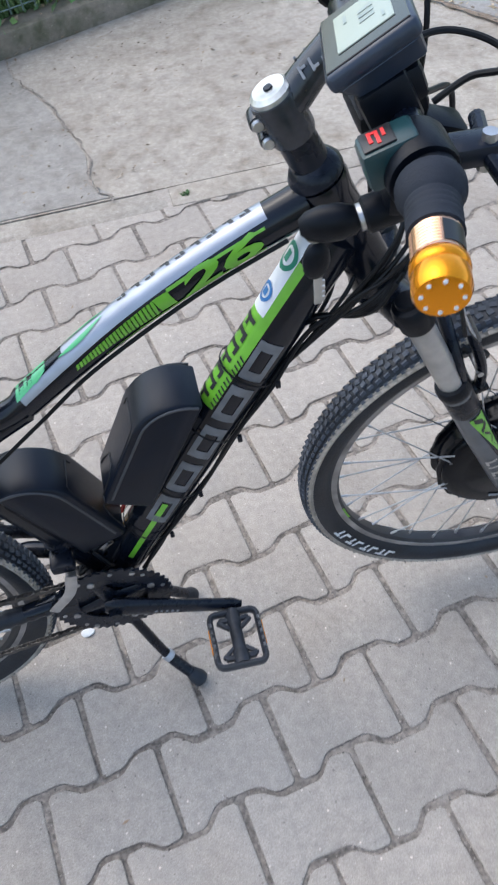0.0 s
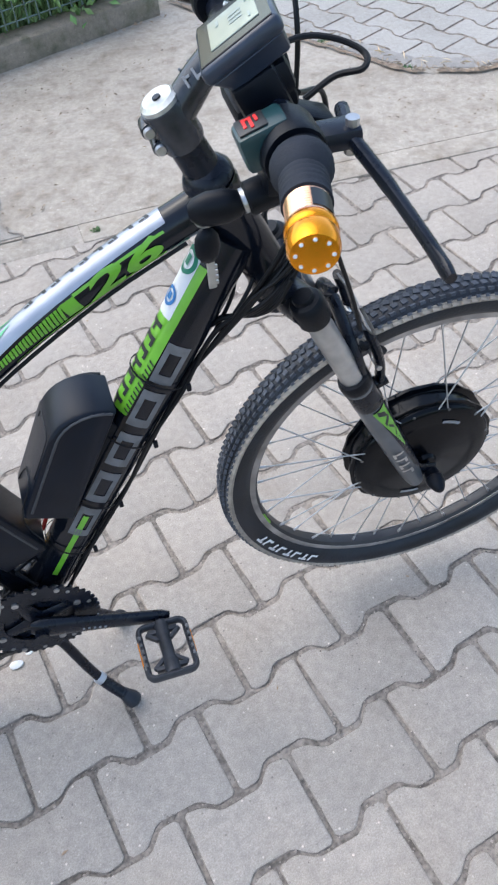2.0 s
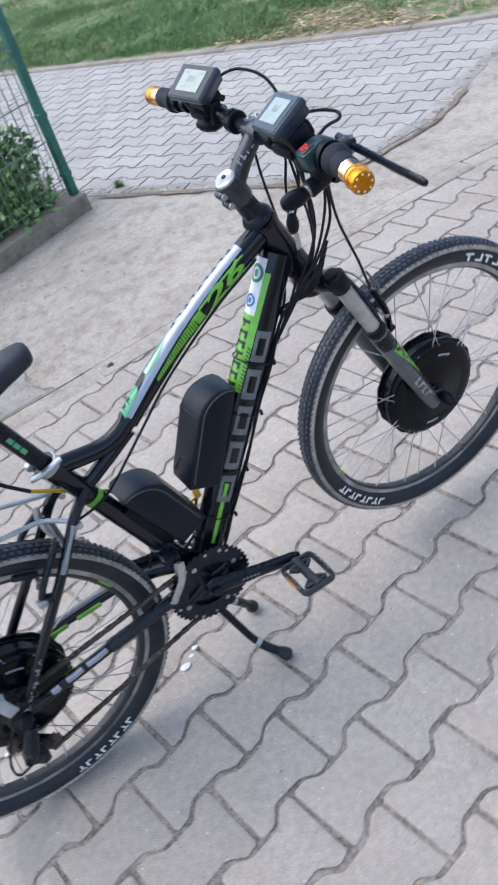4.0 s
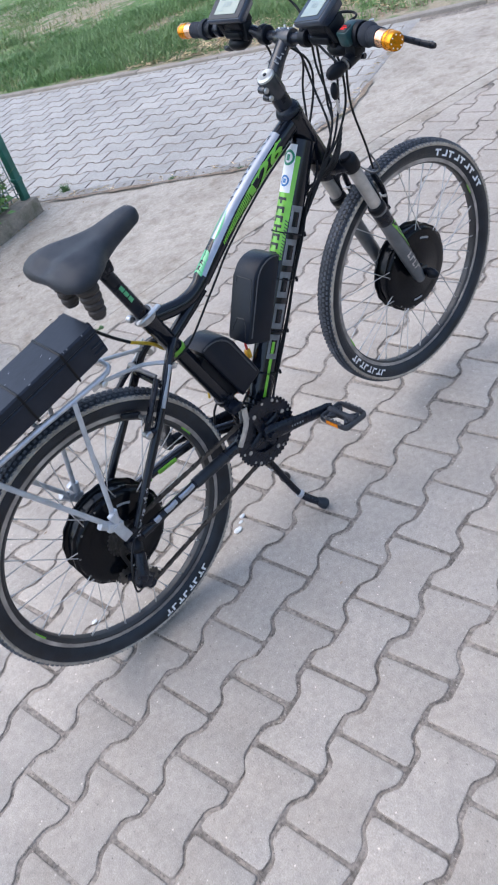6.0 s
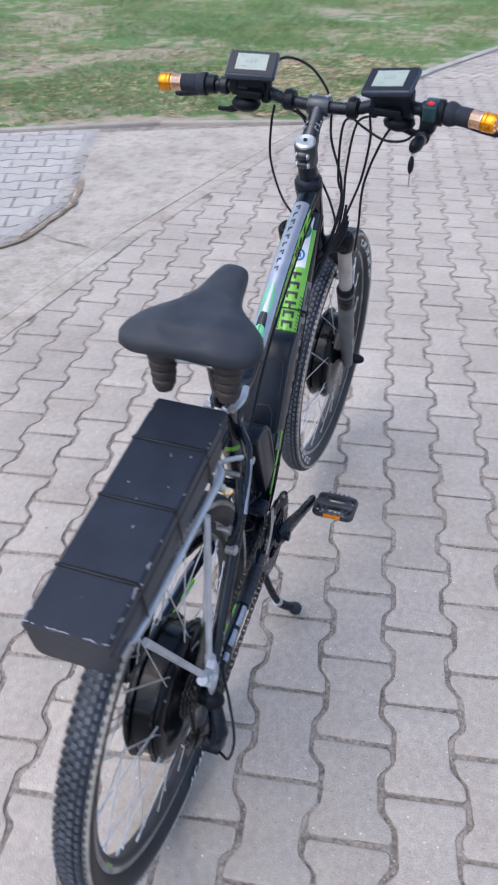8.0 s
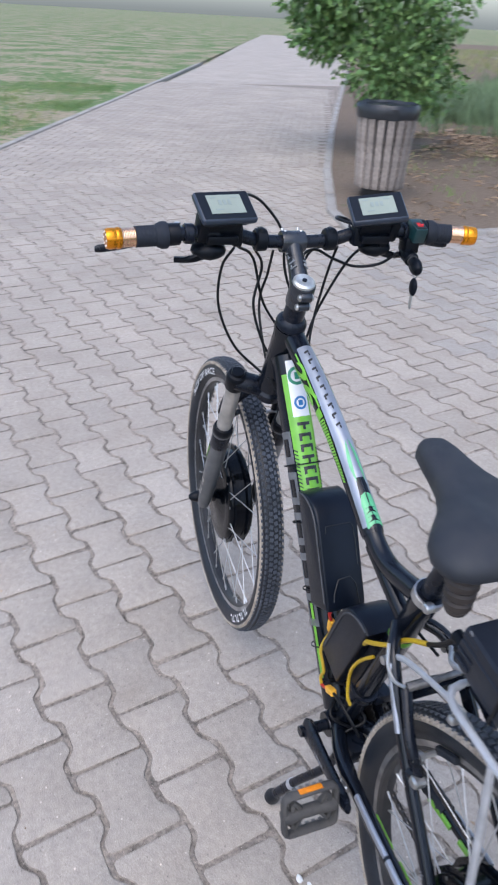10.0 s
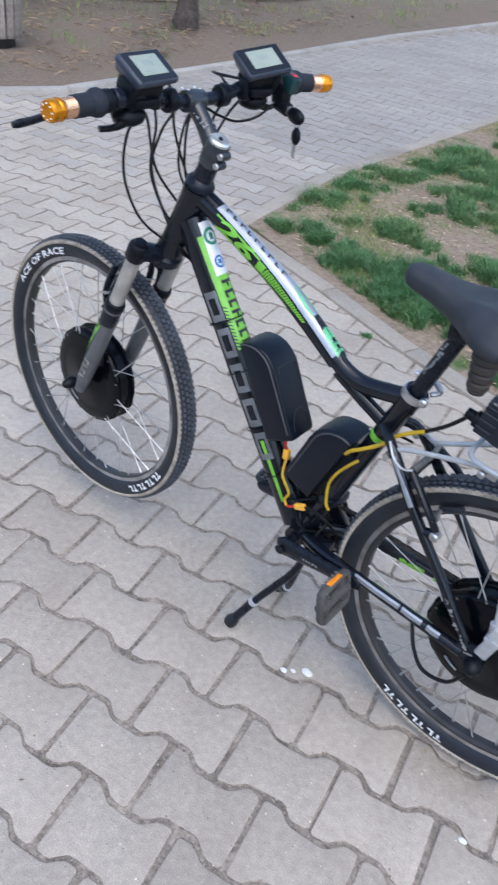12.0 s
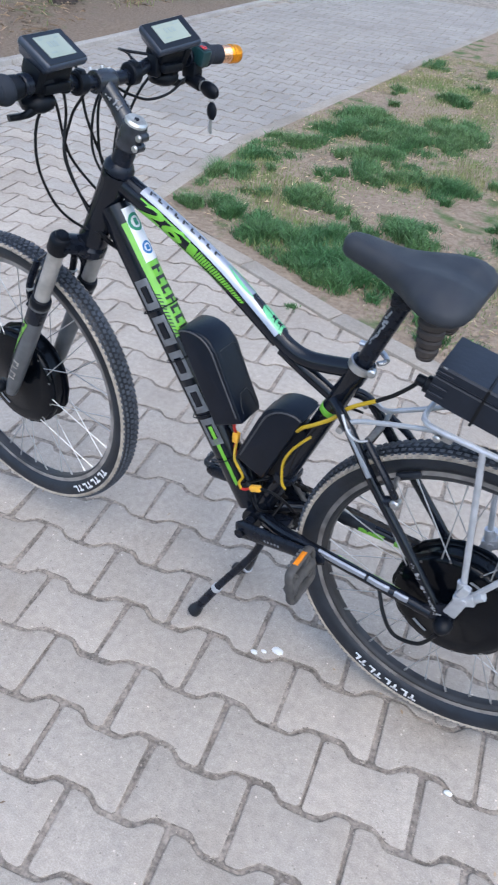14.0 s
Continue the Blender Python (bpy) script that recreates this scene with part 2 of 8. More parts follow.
M = {
    "paver": paver_material("grey_concrete_block", (0.404, 0.354, 0.301), (0.330, 0.279, 0.228)),
    "paver_far": paver_material("pale_concrete_block", (0.405, 0.38, 0.345), (0.345, 0.32, 0.282)),
    # the same block in two darker tones, chosen by position in the yard
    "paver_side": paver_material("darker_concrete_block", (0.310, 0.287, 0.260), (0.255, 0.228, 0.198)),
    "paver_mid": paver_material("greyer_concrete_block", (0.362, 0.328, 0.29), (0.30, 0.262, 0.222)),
    "joint": material("joint_sand", (0.262, 0.222, 0.184), 0.95, vary=0.5, scale=110, bump=0.8, bump_scale=300),
    "slab": paver_material("weathered_concrete", (0.405, 0.356, 0.296), (0.270, 0.226, 0.176), 0.7, 0.7, 0.13),
    "slab_old": paver_material("old_concrete", (0.350, 0.318, 0.278), (0.25, 0.222, 0.185), 0.6, 0.65, 0.13),
    "cage": material("worn_cage_steel", (0.16, 0.155, 0.15), 0.45, metal=0.6, vary=0.5, scale=90),
    "kerb": paver_material("kerb_concrete", (0.36, 0.335, 0.305), (0.25, 0.228, 0.2)),
    "wall": paver_material("rough_wall_concrete", (0.31, 0.258, 0.2), (0.125, 0.12, 0.072), 0.9, 0.7),
    "lawn": ground_material("lawn_ground", (0.30, 0.25, 0.175), (0.40, 0.335, 0.24), (0.13, 0.20, 0.075), 0.68),
    "soil": ground_material("trodden_soil", (0.228, 0.172, 0.124), (0.325, 0.254, 0.19), (0.085, 0.13, 0.045), 0.36),
    "bed": ground_material("bed_soil", (0.15, 0.115, 0.085), (0.235, 0.18, 0.135), (0.10, 0.12, 0.05), 0.15),
    "grass": material("grass_blade", (0.050, 0.145, 0.045), 0.55, vary=0.35, scale=3, island=0.5, color2=(0.115, 0.20, 0.068)),
    "grass_pale": material("pale_grass_blade", (0.16, 0.25, 0.075), 0.65, vary=0.35, scale=2, island=0.4, color2=(0.33, 0.29, 0.14)),
    "iris": material("tall_leaf_blade", (0.17, 0.245, 0.125), 0.55, vary=0.3, scale=3, island=0.35),
    "dry": material("dry_leaf", (0.36, 0.255, 0.165), 0.8, vary=0.3, scale=8, island=0.5),
    "dry_dark": material("trodden_leaf_crumb", (0.22, 0.17, 0.12), 0.9, vary=0.3, scale=8, island=0.5),
    "leaf": material("shrub_leaf", (0.105, 0.205, 0.062), 0.5, vary=0.4, scale=4, island=0.45),
    "leaf_light": material("young_shrub_leaf", (0.165, 0.27, 0.085), 0.5, vary=0.4, scale=4, island=0.4),
    "bark": material("dark_bark", (0.055, 0.043, 0.036), 0.9, vary=0.5, scale=25, bump=1.0, bump_scale=45),
    "weathered": material("weathered_slat", (0.27, 0.232, 0.205), 0.8, vary=0.35, scale=30, bump=0.4, bump_scale=80, island=0.2),
    "bag": material("bin_bag", (0.018, 0.02, 0.024), 0.35, vary=0.3, scale=10),
    "fence_green": material("green_fence_paint", (0.03, 0.14, 0.105), 0.5, vary=0.25, scale=15, bump=0.1),
    "wire": material("coated_wire", (0.16, 0.22, 0.19), 0.5, vary=0.25, scale=15),
    "black": material("black_frame_paint", (0.005, 0.007, 0.012), 0.16, vary=0.3, scale=40, bump=0.02, spec=0.4),
    "satin": material("satin_black_metal", (0.006, 0.0085, 0.015), 0.27, vary=0.35, scale=60, bump=0.05, spec=0.28),
    "plastic": material("black_plastic", (0.003, 0.0045, 0.008), 0.38, vary=0.25, scale=80, bump=0.12, bump_scale=900, spec=0.2),
    "case": material("moulded_case_plastic", (0.005, 0.0078, 0.0145), 0.32, vary=0.2, scale=30, bump=0.10, bump_scale=700, spec=0.24),
    "case_seam": material("case_seam_plastic", (0.05, 0.052, 0.058), 0.45, vary=0.2, scale=30),
    "box": material("scuffed_box_paint", (0.0165, 0.0205, 0.030), 0.3, vary=0.2, scale=25, bump=0.08, bump_scale=90, spec=0.22),
    "scuff": material("scuffed_bare_metal", (0.36, 0.37, 0.39), 0.5, metal=0.6, vary=0.3, scale=60, bump=0.2),
    "tyre": material("tyre_rubber", (0.013, 0.016, 0.022), 0.42, vary=0.45, scale=25, bump=0.15, bump_scale=300, spec=0.38),
    "tread": material("worn_tread_rubber", (0.062, 0.070, 0.086), 0.72, vary=0.4, scale=35, bump=0.2, bump_scale=400),
    "dust": material("dusty_tread_rubber", (0.50, 0.435, 0.355), 0.9, vary=0.45, scale=40, bump=0.3, bump_scale=300, spread=0.6, color2=(0.235, 0.20, 0.165)),
    "rim": material("dark_rim", (0.03, 0.03, 0.032), 0.35, vary=0.3, scale=30, spec=0.35),
    "track": material("brake_track_metal", (0.36, 0.35, 0.345), 0.42, metal=0.8, vary=0.5, scale=22),
    "spoke": material("spoke_steel", (0.52, 0.515, 0.51), 0.42, metal=0.75, vary=0.2, scale=30),
    "motor": material("motor_paint", (0.002, 0.003, 0.005), 0.16, vary=0.3, scale=20, bump=0.02, spec=0.18),
    "steel": material("dull_steel", (0.50, 0.50, 0.50), 0.36, metal=0.9, vary=0.25, scale=40),
    "cap_metal": material("worn_cap_metal", (0.66, 0.665, 0.63), 0.34, metal=0.7, vary=0.35, scale=60, bump=0.1),
    "rack": material("silver_rack_paint", (0.47, 0.48, 0.505), 0.36, metal=0.4, vary=0.2, scale=40),
    "chain": material("oily_chain_steel", (0.085, 0.078, 0.072), 0.42, metal=0.7, vary=0.4, scale=80),
    "stanchion": material("dusty_fork_tube", (0.42, 0.40, 0.375), 0.32, metal=0.55, vary=0.3, scale=30),
    "fork_grey": material("grey_fork_paint", (0.085, 0.09, 0.097), 0.35, vary=0.25, scale=40, coat=0.3),
    "silver": material("silver_frame_paint", (0.345, 0.37, 0.42), 0.36, metal=0.6, vary=0.12, scale=30, coat=0.1),
    "green": material("lime_green_paint", (0.165, 0.455, 0.032), 0.32, vary=0.15, scale=40, coat=0.4),
    "teal": material("teal_green_paint", (0.10, 0.44, 0.20), 0.32, vary=0.15, scale=40, coat=0.4),
    "maker_grey": material("satin_grey_print", (0.165, 0.172, 0.185), 0.36, metal=0.3, vary=0.25, scale=60),
    "grey_print": material("grey_lettering", (0.24, 0.25, 0.265), 0.4, vary=0.15, scale=40),
    "white": material("white_print", (0.78, 0.79, 0.80), 0.5, vary=0.06, scale=40),
    "ink": material("black_print", (0.015, 0.016, 0.018), 0.4, vary=0.2, scale=40),
    "sticker_green": material("sticker_green", (0.02, 0.22, 0.13), 0.45, vary=0.1, scale=40),
    "sticker_blue": material("sticker_blue", (0.03, 0.17, 0.42), 0.45, vary=0.1, scale=40),
    "orange": material("orange_anodised", (0.80, 0.29, 0.012), 0.18, metal=0.75, vary=0.15, scale=20),
    "copper": material("pale_orange_anodised", (0.82, 0.50, 0.32), 0.16, metal=0.85, vary=0.15, scale=20),
    "grip": material("grip_rubber", (0.018, 0.022, 0.031), 0.7, vary=0.2, scale=80, bump=0.2, bump_scale=700, spec=0.28),
    "reflector": material("amber_reflector", (0.78, 0.24, 0.01), 0.2, vary=0.2, scale=120, bump=0.3, bump_scale=500),
    "saddle": material("saddle_cover", (0.016, 0.020, 0.029), 0.55, vary=0.3, scale=35, bump=0.25, bump_scale=1100, color2=(0.030, 0.032, 0.037), spec=0.4),
    "rubber_brown": material("dusty_elastomer", (0.036, 0.027, 0.023), 0.65, vary=0.35, scale=30),
    "yellow": material("yellow_cable", (0.52, 0.34, 0.014), 0.4, vary=0.15, scale=40),
    "stem_paint": material("worn_stem_paint", (0.022, 0.026, 0.034), 0.24, vary=0.4, scale=60, bump=0.05, spec=0.6),
    "pedal": material("worn_pedal_plastic", (0.030, 0.032, 0.038), 0.45, vary=0.4, scale=70, bump=0.1),
    "pedal_dusty": material("dusty_pedal_plastic", (0.075, 0.070, 0.065), 0.7, vary=0.4, scale=90, bump=0.2, color2=(0.035, 0.035, 0.037)),
    "grit": material("joint_grit", (0.290, 0.245, 0.205), 0.95, vary=0.3, scale=50, island=0.5),
    "bezel": material("display_bezel", (0.005, 0.006, 0.008), 0.12, vary=0.1, scale=40),
    "straw": material("dry_straw", (0.55, 0.44, 0.29), 0.85, vary=0.3, scale=8, island=0.4),
    "kerb_dirty": paver_material("soil_stained_kerb", (0.33, 0.29, 0.245), (0.22, 0.185, 0.145)),
    "meadow": material("lush_lawn_blade", (0.125, 0.235, 0.070), 0.6, vary=0.35, scale=1.5, island=0.35, color2=(0.20, 0.285, 0.115)),
    "display_shell": material("blue_black_display_shell", (0.026, 0.035, 0.054), 0.3, vary=0.2, scale=60, bump=0.05, bump_scale=600),
    "connector": material("amber_connector", (0.82, 0.42, 0.04), 0.4, vary=0.12, scale=60),
    "red": material("red_cable", (0.45, 0.02, 0.015), 0.4, vary=0.15, scale=40),
    "red_switch": material("red_switch", (0.75, 0.03, 0.03), 0.3, vary=0.2, scale=60),
    "petrol": material("dark_petrol_plastic", (0.010, 0.040, 0.045), 0.3, vary=0.2, scale=60),
    "screen": material("display_glass", (0.295, 0.33, 0.268), 0.12, vary=0.05, scale=40, coat=0.5),
    "lcd": material("lcd_segments", (0.26, 0.30, 0.27), 0.2, vary=0.1, scale=40),
    "cable": material("black_cable", (0.005, 0.0055, 0.007), 0.42, vary=0.2, scale=60, spec=0.25),
    "pebble": material("white_pebble", (0.75, 0.74, 0.71), 0.7, vary=0.1, scale=60),
}

# ---------------------------------------------------------------- mesh helpers
V = Vector


def part(name, bm, mat, parent, label="", sharp=35):
    """Links a bmesh as one mesh object under a thing or a part."""
    bmesh.ops.recalc_face_normals(bm, faces=bm.faces)
    me = bpy.data.meshes.new(name)
    bm.to_mesh(me)
    bm.free()
    me.polygons.foreach_set("use_smooth", [True] * len(me.polygons))
    me.set_sharp_from_angle(angle=radians(sharp))
    me.materials.append(mat)
    ob = new(name, me)
    ob.parent = parent
    if label:
        tagged(ob, label)
    return ob


def thing(name, label, category, at=(0, 0, 0), group="", kind=""):
    ob = new(name)
    ob.location = at
    ob.empty_display_size = 0.1
    return tagged(ob, label, category, group, kind)


def curve_points(pts, k=6):
    """A smooth curve through the points."""
    pts = [V(p) for p in pts]
    ext = [2 * pts[0] - pts[1], *pts, 2 * pts[-1] - pts[-2]]
    out = []
    for a, b, c, d in zip(ext, ext[1:], ext[2:], ext[3:]):
        for i in range(k):
            t = i / k
            out.append(0.5 * (2 * b + (c - a) * t + (2 * a - 5 * b + 4 * c - d) * t * t + (3 * b - a - 3 * c + d) * t**3))
    return out + [pts[-1]]


def tube(bm, pts, r, n=10, r2=None, side=(0, 1, 0)):
    """A capped tube; r, r2: half axes across and along 'side', numbers or one for each point."""
    pts = [V(p) for p in pts]
    rs = list(r) if isinstance(r, (list, tuple)) else [r] * len(pts)
    rt = rs if r2 is None else (list(r2) if isinstance(r2, (list, tuple)) else [r2] * len(pts))
    rings, ref = [], V(side)
    for i, p in enumerate(pts):
        t = (pts[min(i + 1, len(pts) - 1)] - pts[max(i - 1, 0)]).normalized()
        y = ref - t * ref.dot(t)
        if y.length < 1e-4:
            y = t.orthogonal()
        y.normalize()
        if r2 is None:
            ref = y
        x = y.cross(t)
        rings.append([bm.verts.new(p + x * rs[i] * math.cos(2 * math.pi * k / n) + y * rt[i] * math.sin(2 * math.pi * k / n)) for k in range(n)])
    for a, b in zip(rings, rings[1:]):
        for k in range(n):
            bm.faces.new((a[k], a[(k + 1) % n], b[(k + 1) % n], b[k]))
    bm.faces.new(rings[0][::-1]), bm.faces.new(rings[-1])
    return bm


def lathe(bm, profile, m=Matrix(), n=32, closed=False):
    """Turns (radius, height) pairs round the local z axis of m."""
    rings = []
    for r, h in profile:
        if r < 1e-6:
            rings.append([bm.verts.new(m @ V((0, 0, h)))])
        else:
            rings.append([bm.verts.new(m @ V((r * math.cos(2 * math.pi * k / n), r * math.sin(2 * math.pi * k / n), h))) for k in range(n)])
    pairs = list(zip(rings, rings[1:])) + ([(rings[-1], rings[0])] if closed else [])
    for a, b in pairs:
        for k in range(n):
            q = (k + 1) % n
            if len(a) == 1 and len(b) == 1:
                continue
            if len(a) == 1:
                bm.faces.new((a[0], b[q], b[k]))
            elif len(b) == 1:
                bm.faces.new((a[k], a[q], b[0]))
            else:
                bm.faces.new((a[k], a[q], b[q], b[k]))
    if not closed:
        for ring in (rings[0], rings[-1]):
            if len(ring) > 1:
                bm.faces.new(ring)
    return bm


def box(bm, size, m=Matrix(), bevel=0.0, seg=2):
    """A box with rounded edges."""
    made = bmesh.ops.create_cube(bm, size=1.0, matrix=Matrix.Diagonal((*size, 1)))["verts"]
    if bevel:
        edges = list({e for v in made for e in v.link_edges})
        res = bmesh.ops.bevel(bm, geom=edges, offset=bevel, segments=seg, profile=0.5, affect="EDGES")
        made = list({v for f in res["faces"] for v in f.verts} | {v for v in made if v.is_valid})
    bmesh.ops.transform(bm, matrix=m, verts=made)
    return bm


def prism(bm, outline, h0, h1, m=Matrix(), bevel=0.0, seg=2):
    """An outline in the local xy plane, drawn out from h0 to h1, with rounded rims."""
    low, top = ([bm.verts.new((x, y, h)) for x, y in outline] for h in (h0, h1))
    f = [bm.faces.new(low[::-1]), bm.faces.new(top)]
    for k in range(len(outline)):
        q = (k + 1) % len(outline)
        f.append(bm.faces.new((low[k], low[q], top[q], top[k])))
    made = low + top
    if bevel:
        rim = [e for face in f[:2] for e in face.edges]
        res = bmesh.ops.bevel(bm, geom=rim, offset=bevel, segments=seg, profile=0.5, affect="EDGES")
        made = list({v for face in res["faces"] for v in face.verts} | {v for v in made if v.is_valid})
    bmesh.ops.transform(bm, matrix=m, verts=made)
    return bm


def along(p0, p1, up=(0, 1, 0)):
    """A frame at p0 whose z points to p1 and whose y lies near 'up'."""
    z = (V(p1) - V(p0)).normalized()
    y = V(up) - z * V(up).dot(z)
    y = (y if y.length > 1e-4 else z.orthogonal()).normalized()
    x = y.cross(z)
    return Matrix(((x.x, y.x, z.x, p0[0]), (x.y, y.y, z.y, p0[1]), (x.z, y.z, z.z, p0[2]), (0, 0, 0, 1)))


def rod(bm, p0, p1, r, r1=None, n=12):
    d = (V(p1) - V(p0)).length
    return lathe(bm, [(r, 0), (r1 or r, d)], along(p0, p1), n)


def blob(bm, center, size, seed=0, rough=0.25):
    """A small uneven lump."""
    res = bmesh.ops.create_icosphere(bm, subdivisions=2, radius=1.0)
    rnd = random.Random(seed)
    off = V((rnd.random() * 50, rnd.random() * 50, 0))
    for v in res["verts"]:
        k = 1 + rough * noise.noise(v.co * 1.5 + off)
        v.co = V(center) + V((v.co.x * size[0], v.co.y * size[1], v.co.z * size[2])) * k
    return bm


def mesh_of(name, verts, faces, mat, smooth=False):
    me = bpy.data.meshes.new(name)
    me.from_pydata(verts, [], faces)
    me.materials.append(mat)
    if smooth:
        me.polygons.foreach_set("use_smooth", [True] * len(me.polygons))
    return me


B = bmesh.new

# ---------------------------------------------------------------- the yard: ground, slab, kerbs, lawns
LAT, STONE_L, STONE_W = radians(10.25), 0.2035, 0.141
LAT_O = V((-0.0615, 0.0205))


def flat_polygon(name, outline, z, mat, label, parent=None, cuts=0, rough=0.0, depth=0.0, category=""):
    """A sheet of ground with a slightly uneven top; depth: thickness below its rim."""
    bm = B()
    vs = [bm.verts.new((x, y, z)) for x, y in outline]
    bm.faces.new(vs)
    bmesh.ops.triangulate(bm, faces=bm.faces)
    for _ in range(cuts):
        bmesh.ops.subdivide_edges(bm, edges=[e for e in bm.edges if e.calc_length() > 0.35], cuts=1)
        bmesh.ops.triangulate(bm, faces=bm.faces)
    for v in bm.verts:
        if not v.is_boundary:
            v.co.z += rough * (noise.noise(v.co * 1.1) + 0.5 * noise.noise(v.co * 4.3))
    if depth:
        rim = [e for e in bm.edges if e.is_boundary]
        ext = bmesh.ops.extrude_edge_only(bm, edges=rim)["geom"]
        for v in ext:
            if isinstance(v, bmesh.types.BMVert):
                v.co.z = z - depth
    ob = part(name, bm, mat, parent)
    return tagged(ob, label, category or "ground", kind="structure")


flat_polygon("ground", [(-400, -400), (400, -400), (400, 400), (-400, 400)], -0.06, M["lawn"], "wide patchy park lawn reaching to the horizon")
pavement = flat_polygon("pavement", [(-5, -1.6), (1.4, -1.9), (1.4, -14), (4.6, -14), (4.6, -3.2), (7.2, -4.4), (24, -13), (60, -30), (62, -24), (24, -7.5), (7.2, 0.2), (4.8, 1.4), (2.2, 7.5), (-1.5, 7.5), (0.4, 3.6), (1.6, 1.9), (1.6, 1.6), (-5, 1.8)], -0.0040, M["joint"], "grey concrete block pavement with sandy joints", category="pavement")

flat_polygon("pavement_far", [(16.95, -9.4), (24, -13), (60, -30), (62, -24), (24, -7.5), (16.95, -4.3)], -0.001, M["paver"], "far stretch of the grey block path", category="pavement")

STRIP = [(-5.0, 1.44), (-0.5, 1.40), (1.0, 1.41), (2.1, 1.36), (3.1, 1.24), (4.40, 1.05)]


def strip_y(x, off=0.0):
    for (a, b), (c, d) in zip(STRIP, STRIP[1:]):
        if x <= c:
            return b + (d - b) * (x - a) / (c - a) + off
    return STRIP[-1][1] + off


slab = flat_polygon("slab", [(x, y + 0.02) for x, y in STRIP] + [(3.70, 2.36), (2.37, 1.84), (1.85, 1.82), (1.62, 1.93), (0.93, 3.02), (0.80, 2.90), (0.0, 2.62), (-5.0, 0.80 + 1.0)], 0.004, M["slab"], "weathered concrete driveway slab with a crack", cuts=5, rough=0.004, depth=0.05, category="concrete slab")

old_slab = flat_polygon("slab_old", [(-5.0, 1.47), (-0.5, 1.425), (0.09, 1.432), (0.022, 1.53), (0.026, 1.68), (-0.02, 1.85), (-0.10, 2.09), (-0.19, 2.28), (-0.23, 2.54), (-5.0, 0.82)], 0.0075, M["slab_old"], "older darker grey concrete beside the crack", cuts=4, rough=0.003, depth=0.05, category="concrete slab")
# the crack: a thin dark fissure with crumbled edges
rnd = random.Random(4)


def fissure(pts, w):
    bm, edge = B(), []
    path = curve_points([(*p, 0) for p in pts], 7)
    for i, p in enumerate(path):
        j = V((rnd.uniform(-0.008, 0.008), rnd.uniform(-0.008, 0.008), 0))
        t = (path[min(i + 1, len(path) - 1)] - path[max(i - 1, 0)]).normalized()
        s = V((-t.y, t.x, 0)) * w * rnd.uniform(0.4, 1.3) * (1 if 0 < i < len(path) - 1 else 0.1)
        q = V((p.x, p.y, 0.0105)) + j
        edge.append((bm.verts.new(q + s), bm.verts.new(q - s)))
    for (a, b), (c, d) in zip(edge, edge[1:]):
        bm.faces.new((a, b, d, c))
    return bm


part("crack", fissure([(0.10, 1.40), (0.025, 1.52), (0.032, 1.68), (-0.012, 1.85), (-0.09, 2.09), (-0.18, 2.28), (-0.22, 2.50)], 0.0045), M["joint"], slab, "dark crumbling crack")
part("crack", fissure([(1.88, 1.42), (1.90, 1.60), (1.95, 1.76), (1.90, 1.83)], 0.005), M["joint"], slab, "dark crumbling crack")

for pts, w in (([(0.94, 2.96), (1.20, 2.55), (1.42, 2.20), (1.58, 1.93), (1.66, 1.87)], 0.016), ([(1.70, 1.85), (1.84, 1.79), (2.05, 1.79), (2.36, 1.81), (2.75, 1.96)], 0.014)):
    bm = fissure(pts, w)
    bmesh.ops.translate(bm, vec=(0, 0, 0.0025), verts=bm.verts)
    part("soil_line", bm, M["soil"], slab, "soil washed along the slab's edge")


def kerb_row(name, pts, width, top, mat, length, label, depth=0.12):
    """Edging stones laid end to end along a line."""
    row = tagged(new(name), label, "kerb", kind="structure")
    k, rnd = 0, random.Random(len(name))
    line, acc = [V((*p, 0)) for p in pts], []
    for a, b in zip(line, line[1:]):
        n = max(1, round((b - a).length / length))
        for i in range(n):
            acc.append((a.lerp(b, i / n), a.lerp(b, (i + 1) / n)))
    for a, b in acc:
        d = (b - a).length
        m = Matrix.Translation((a + b) / 2 + V((0, 0, top - depth / 2 + rnd.uniform(-0.003, 0.003)))) @ Matrix.Rotation(math.atan2(b.y - a.y, b.x - a.x), 4, "Z") @ Matrix.Rotation(rnd.uniform(-0.006, 0.006), 4, "X")
        part("kerb_stone", box(B(), (d - 0.006, width, depth), m, 0.006, 2), mat, row)
    return row


kerb_row("kerb_slab", [(x, y - 0.03) for x, y in STRIP], 0.099, 0.004, M["slab"], 0.9, "flush weathered concrete edging strip beside the slab")
kerb_row("kerb_path", [(0.965, 3.06), (1.655, 1.97), (1.87, 1.86), (2.37, 1.88), (3.69, 2.40)], 0.085, 0.008, M["kerb"], 0.8, "worn concrete edging between slab and path")
kerb_row("kerb_lawn", [(0.6, 9.1), (1.88, 6.42), (2.78, 4.44), (3.42, 3.10), (4.06, 2.06), (4.47, 1.06)], 0.07, 0.02, M["kerb_dirty"], 0.9, "low soil-stained kerb along the lawn, littered with dry leaves")
kerb_row("kerb_lawn_far", [(4.47, 1.06), (6.72, 0.47), (8.1, 0.0), (13.3, -2.4), (24.0, -7.3)], 0.08, 0.02, M["kerb"], 1.0, "low concrete kerb along the lawn")
kerb_row("kerb_corner", [(1.93, -14.0), (1.91, -6.66), (1.85, -2.92), (1.67, -1.84)], 0.09, 0.012, M["kerb_dirty"], 0.9, "flush concrete kerb at the grass corner")
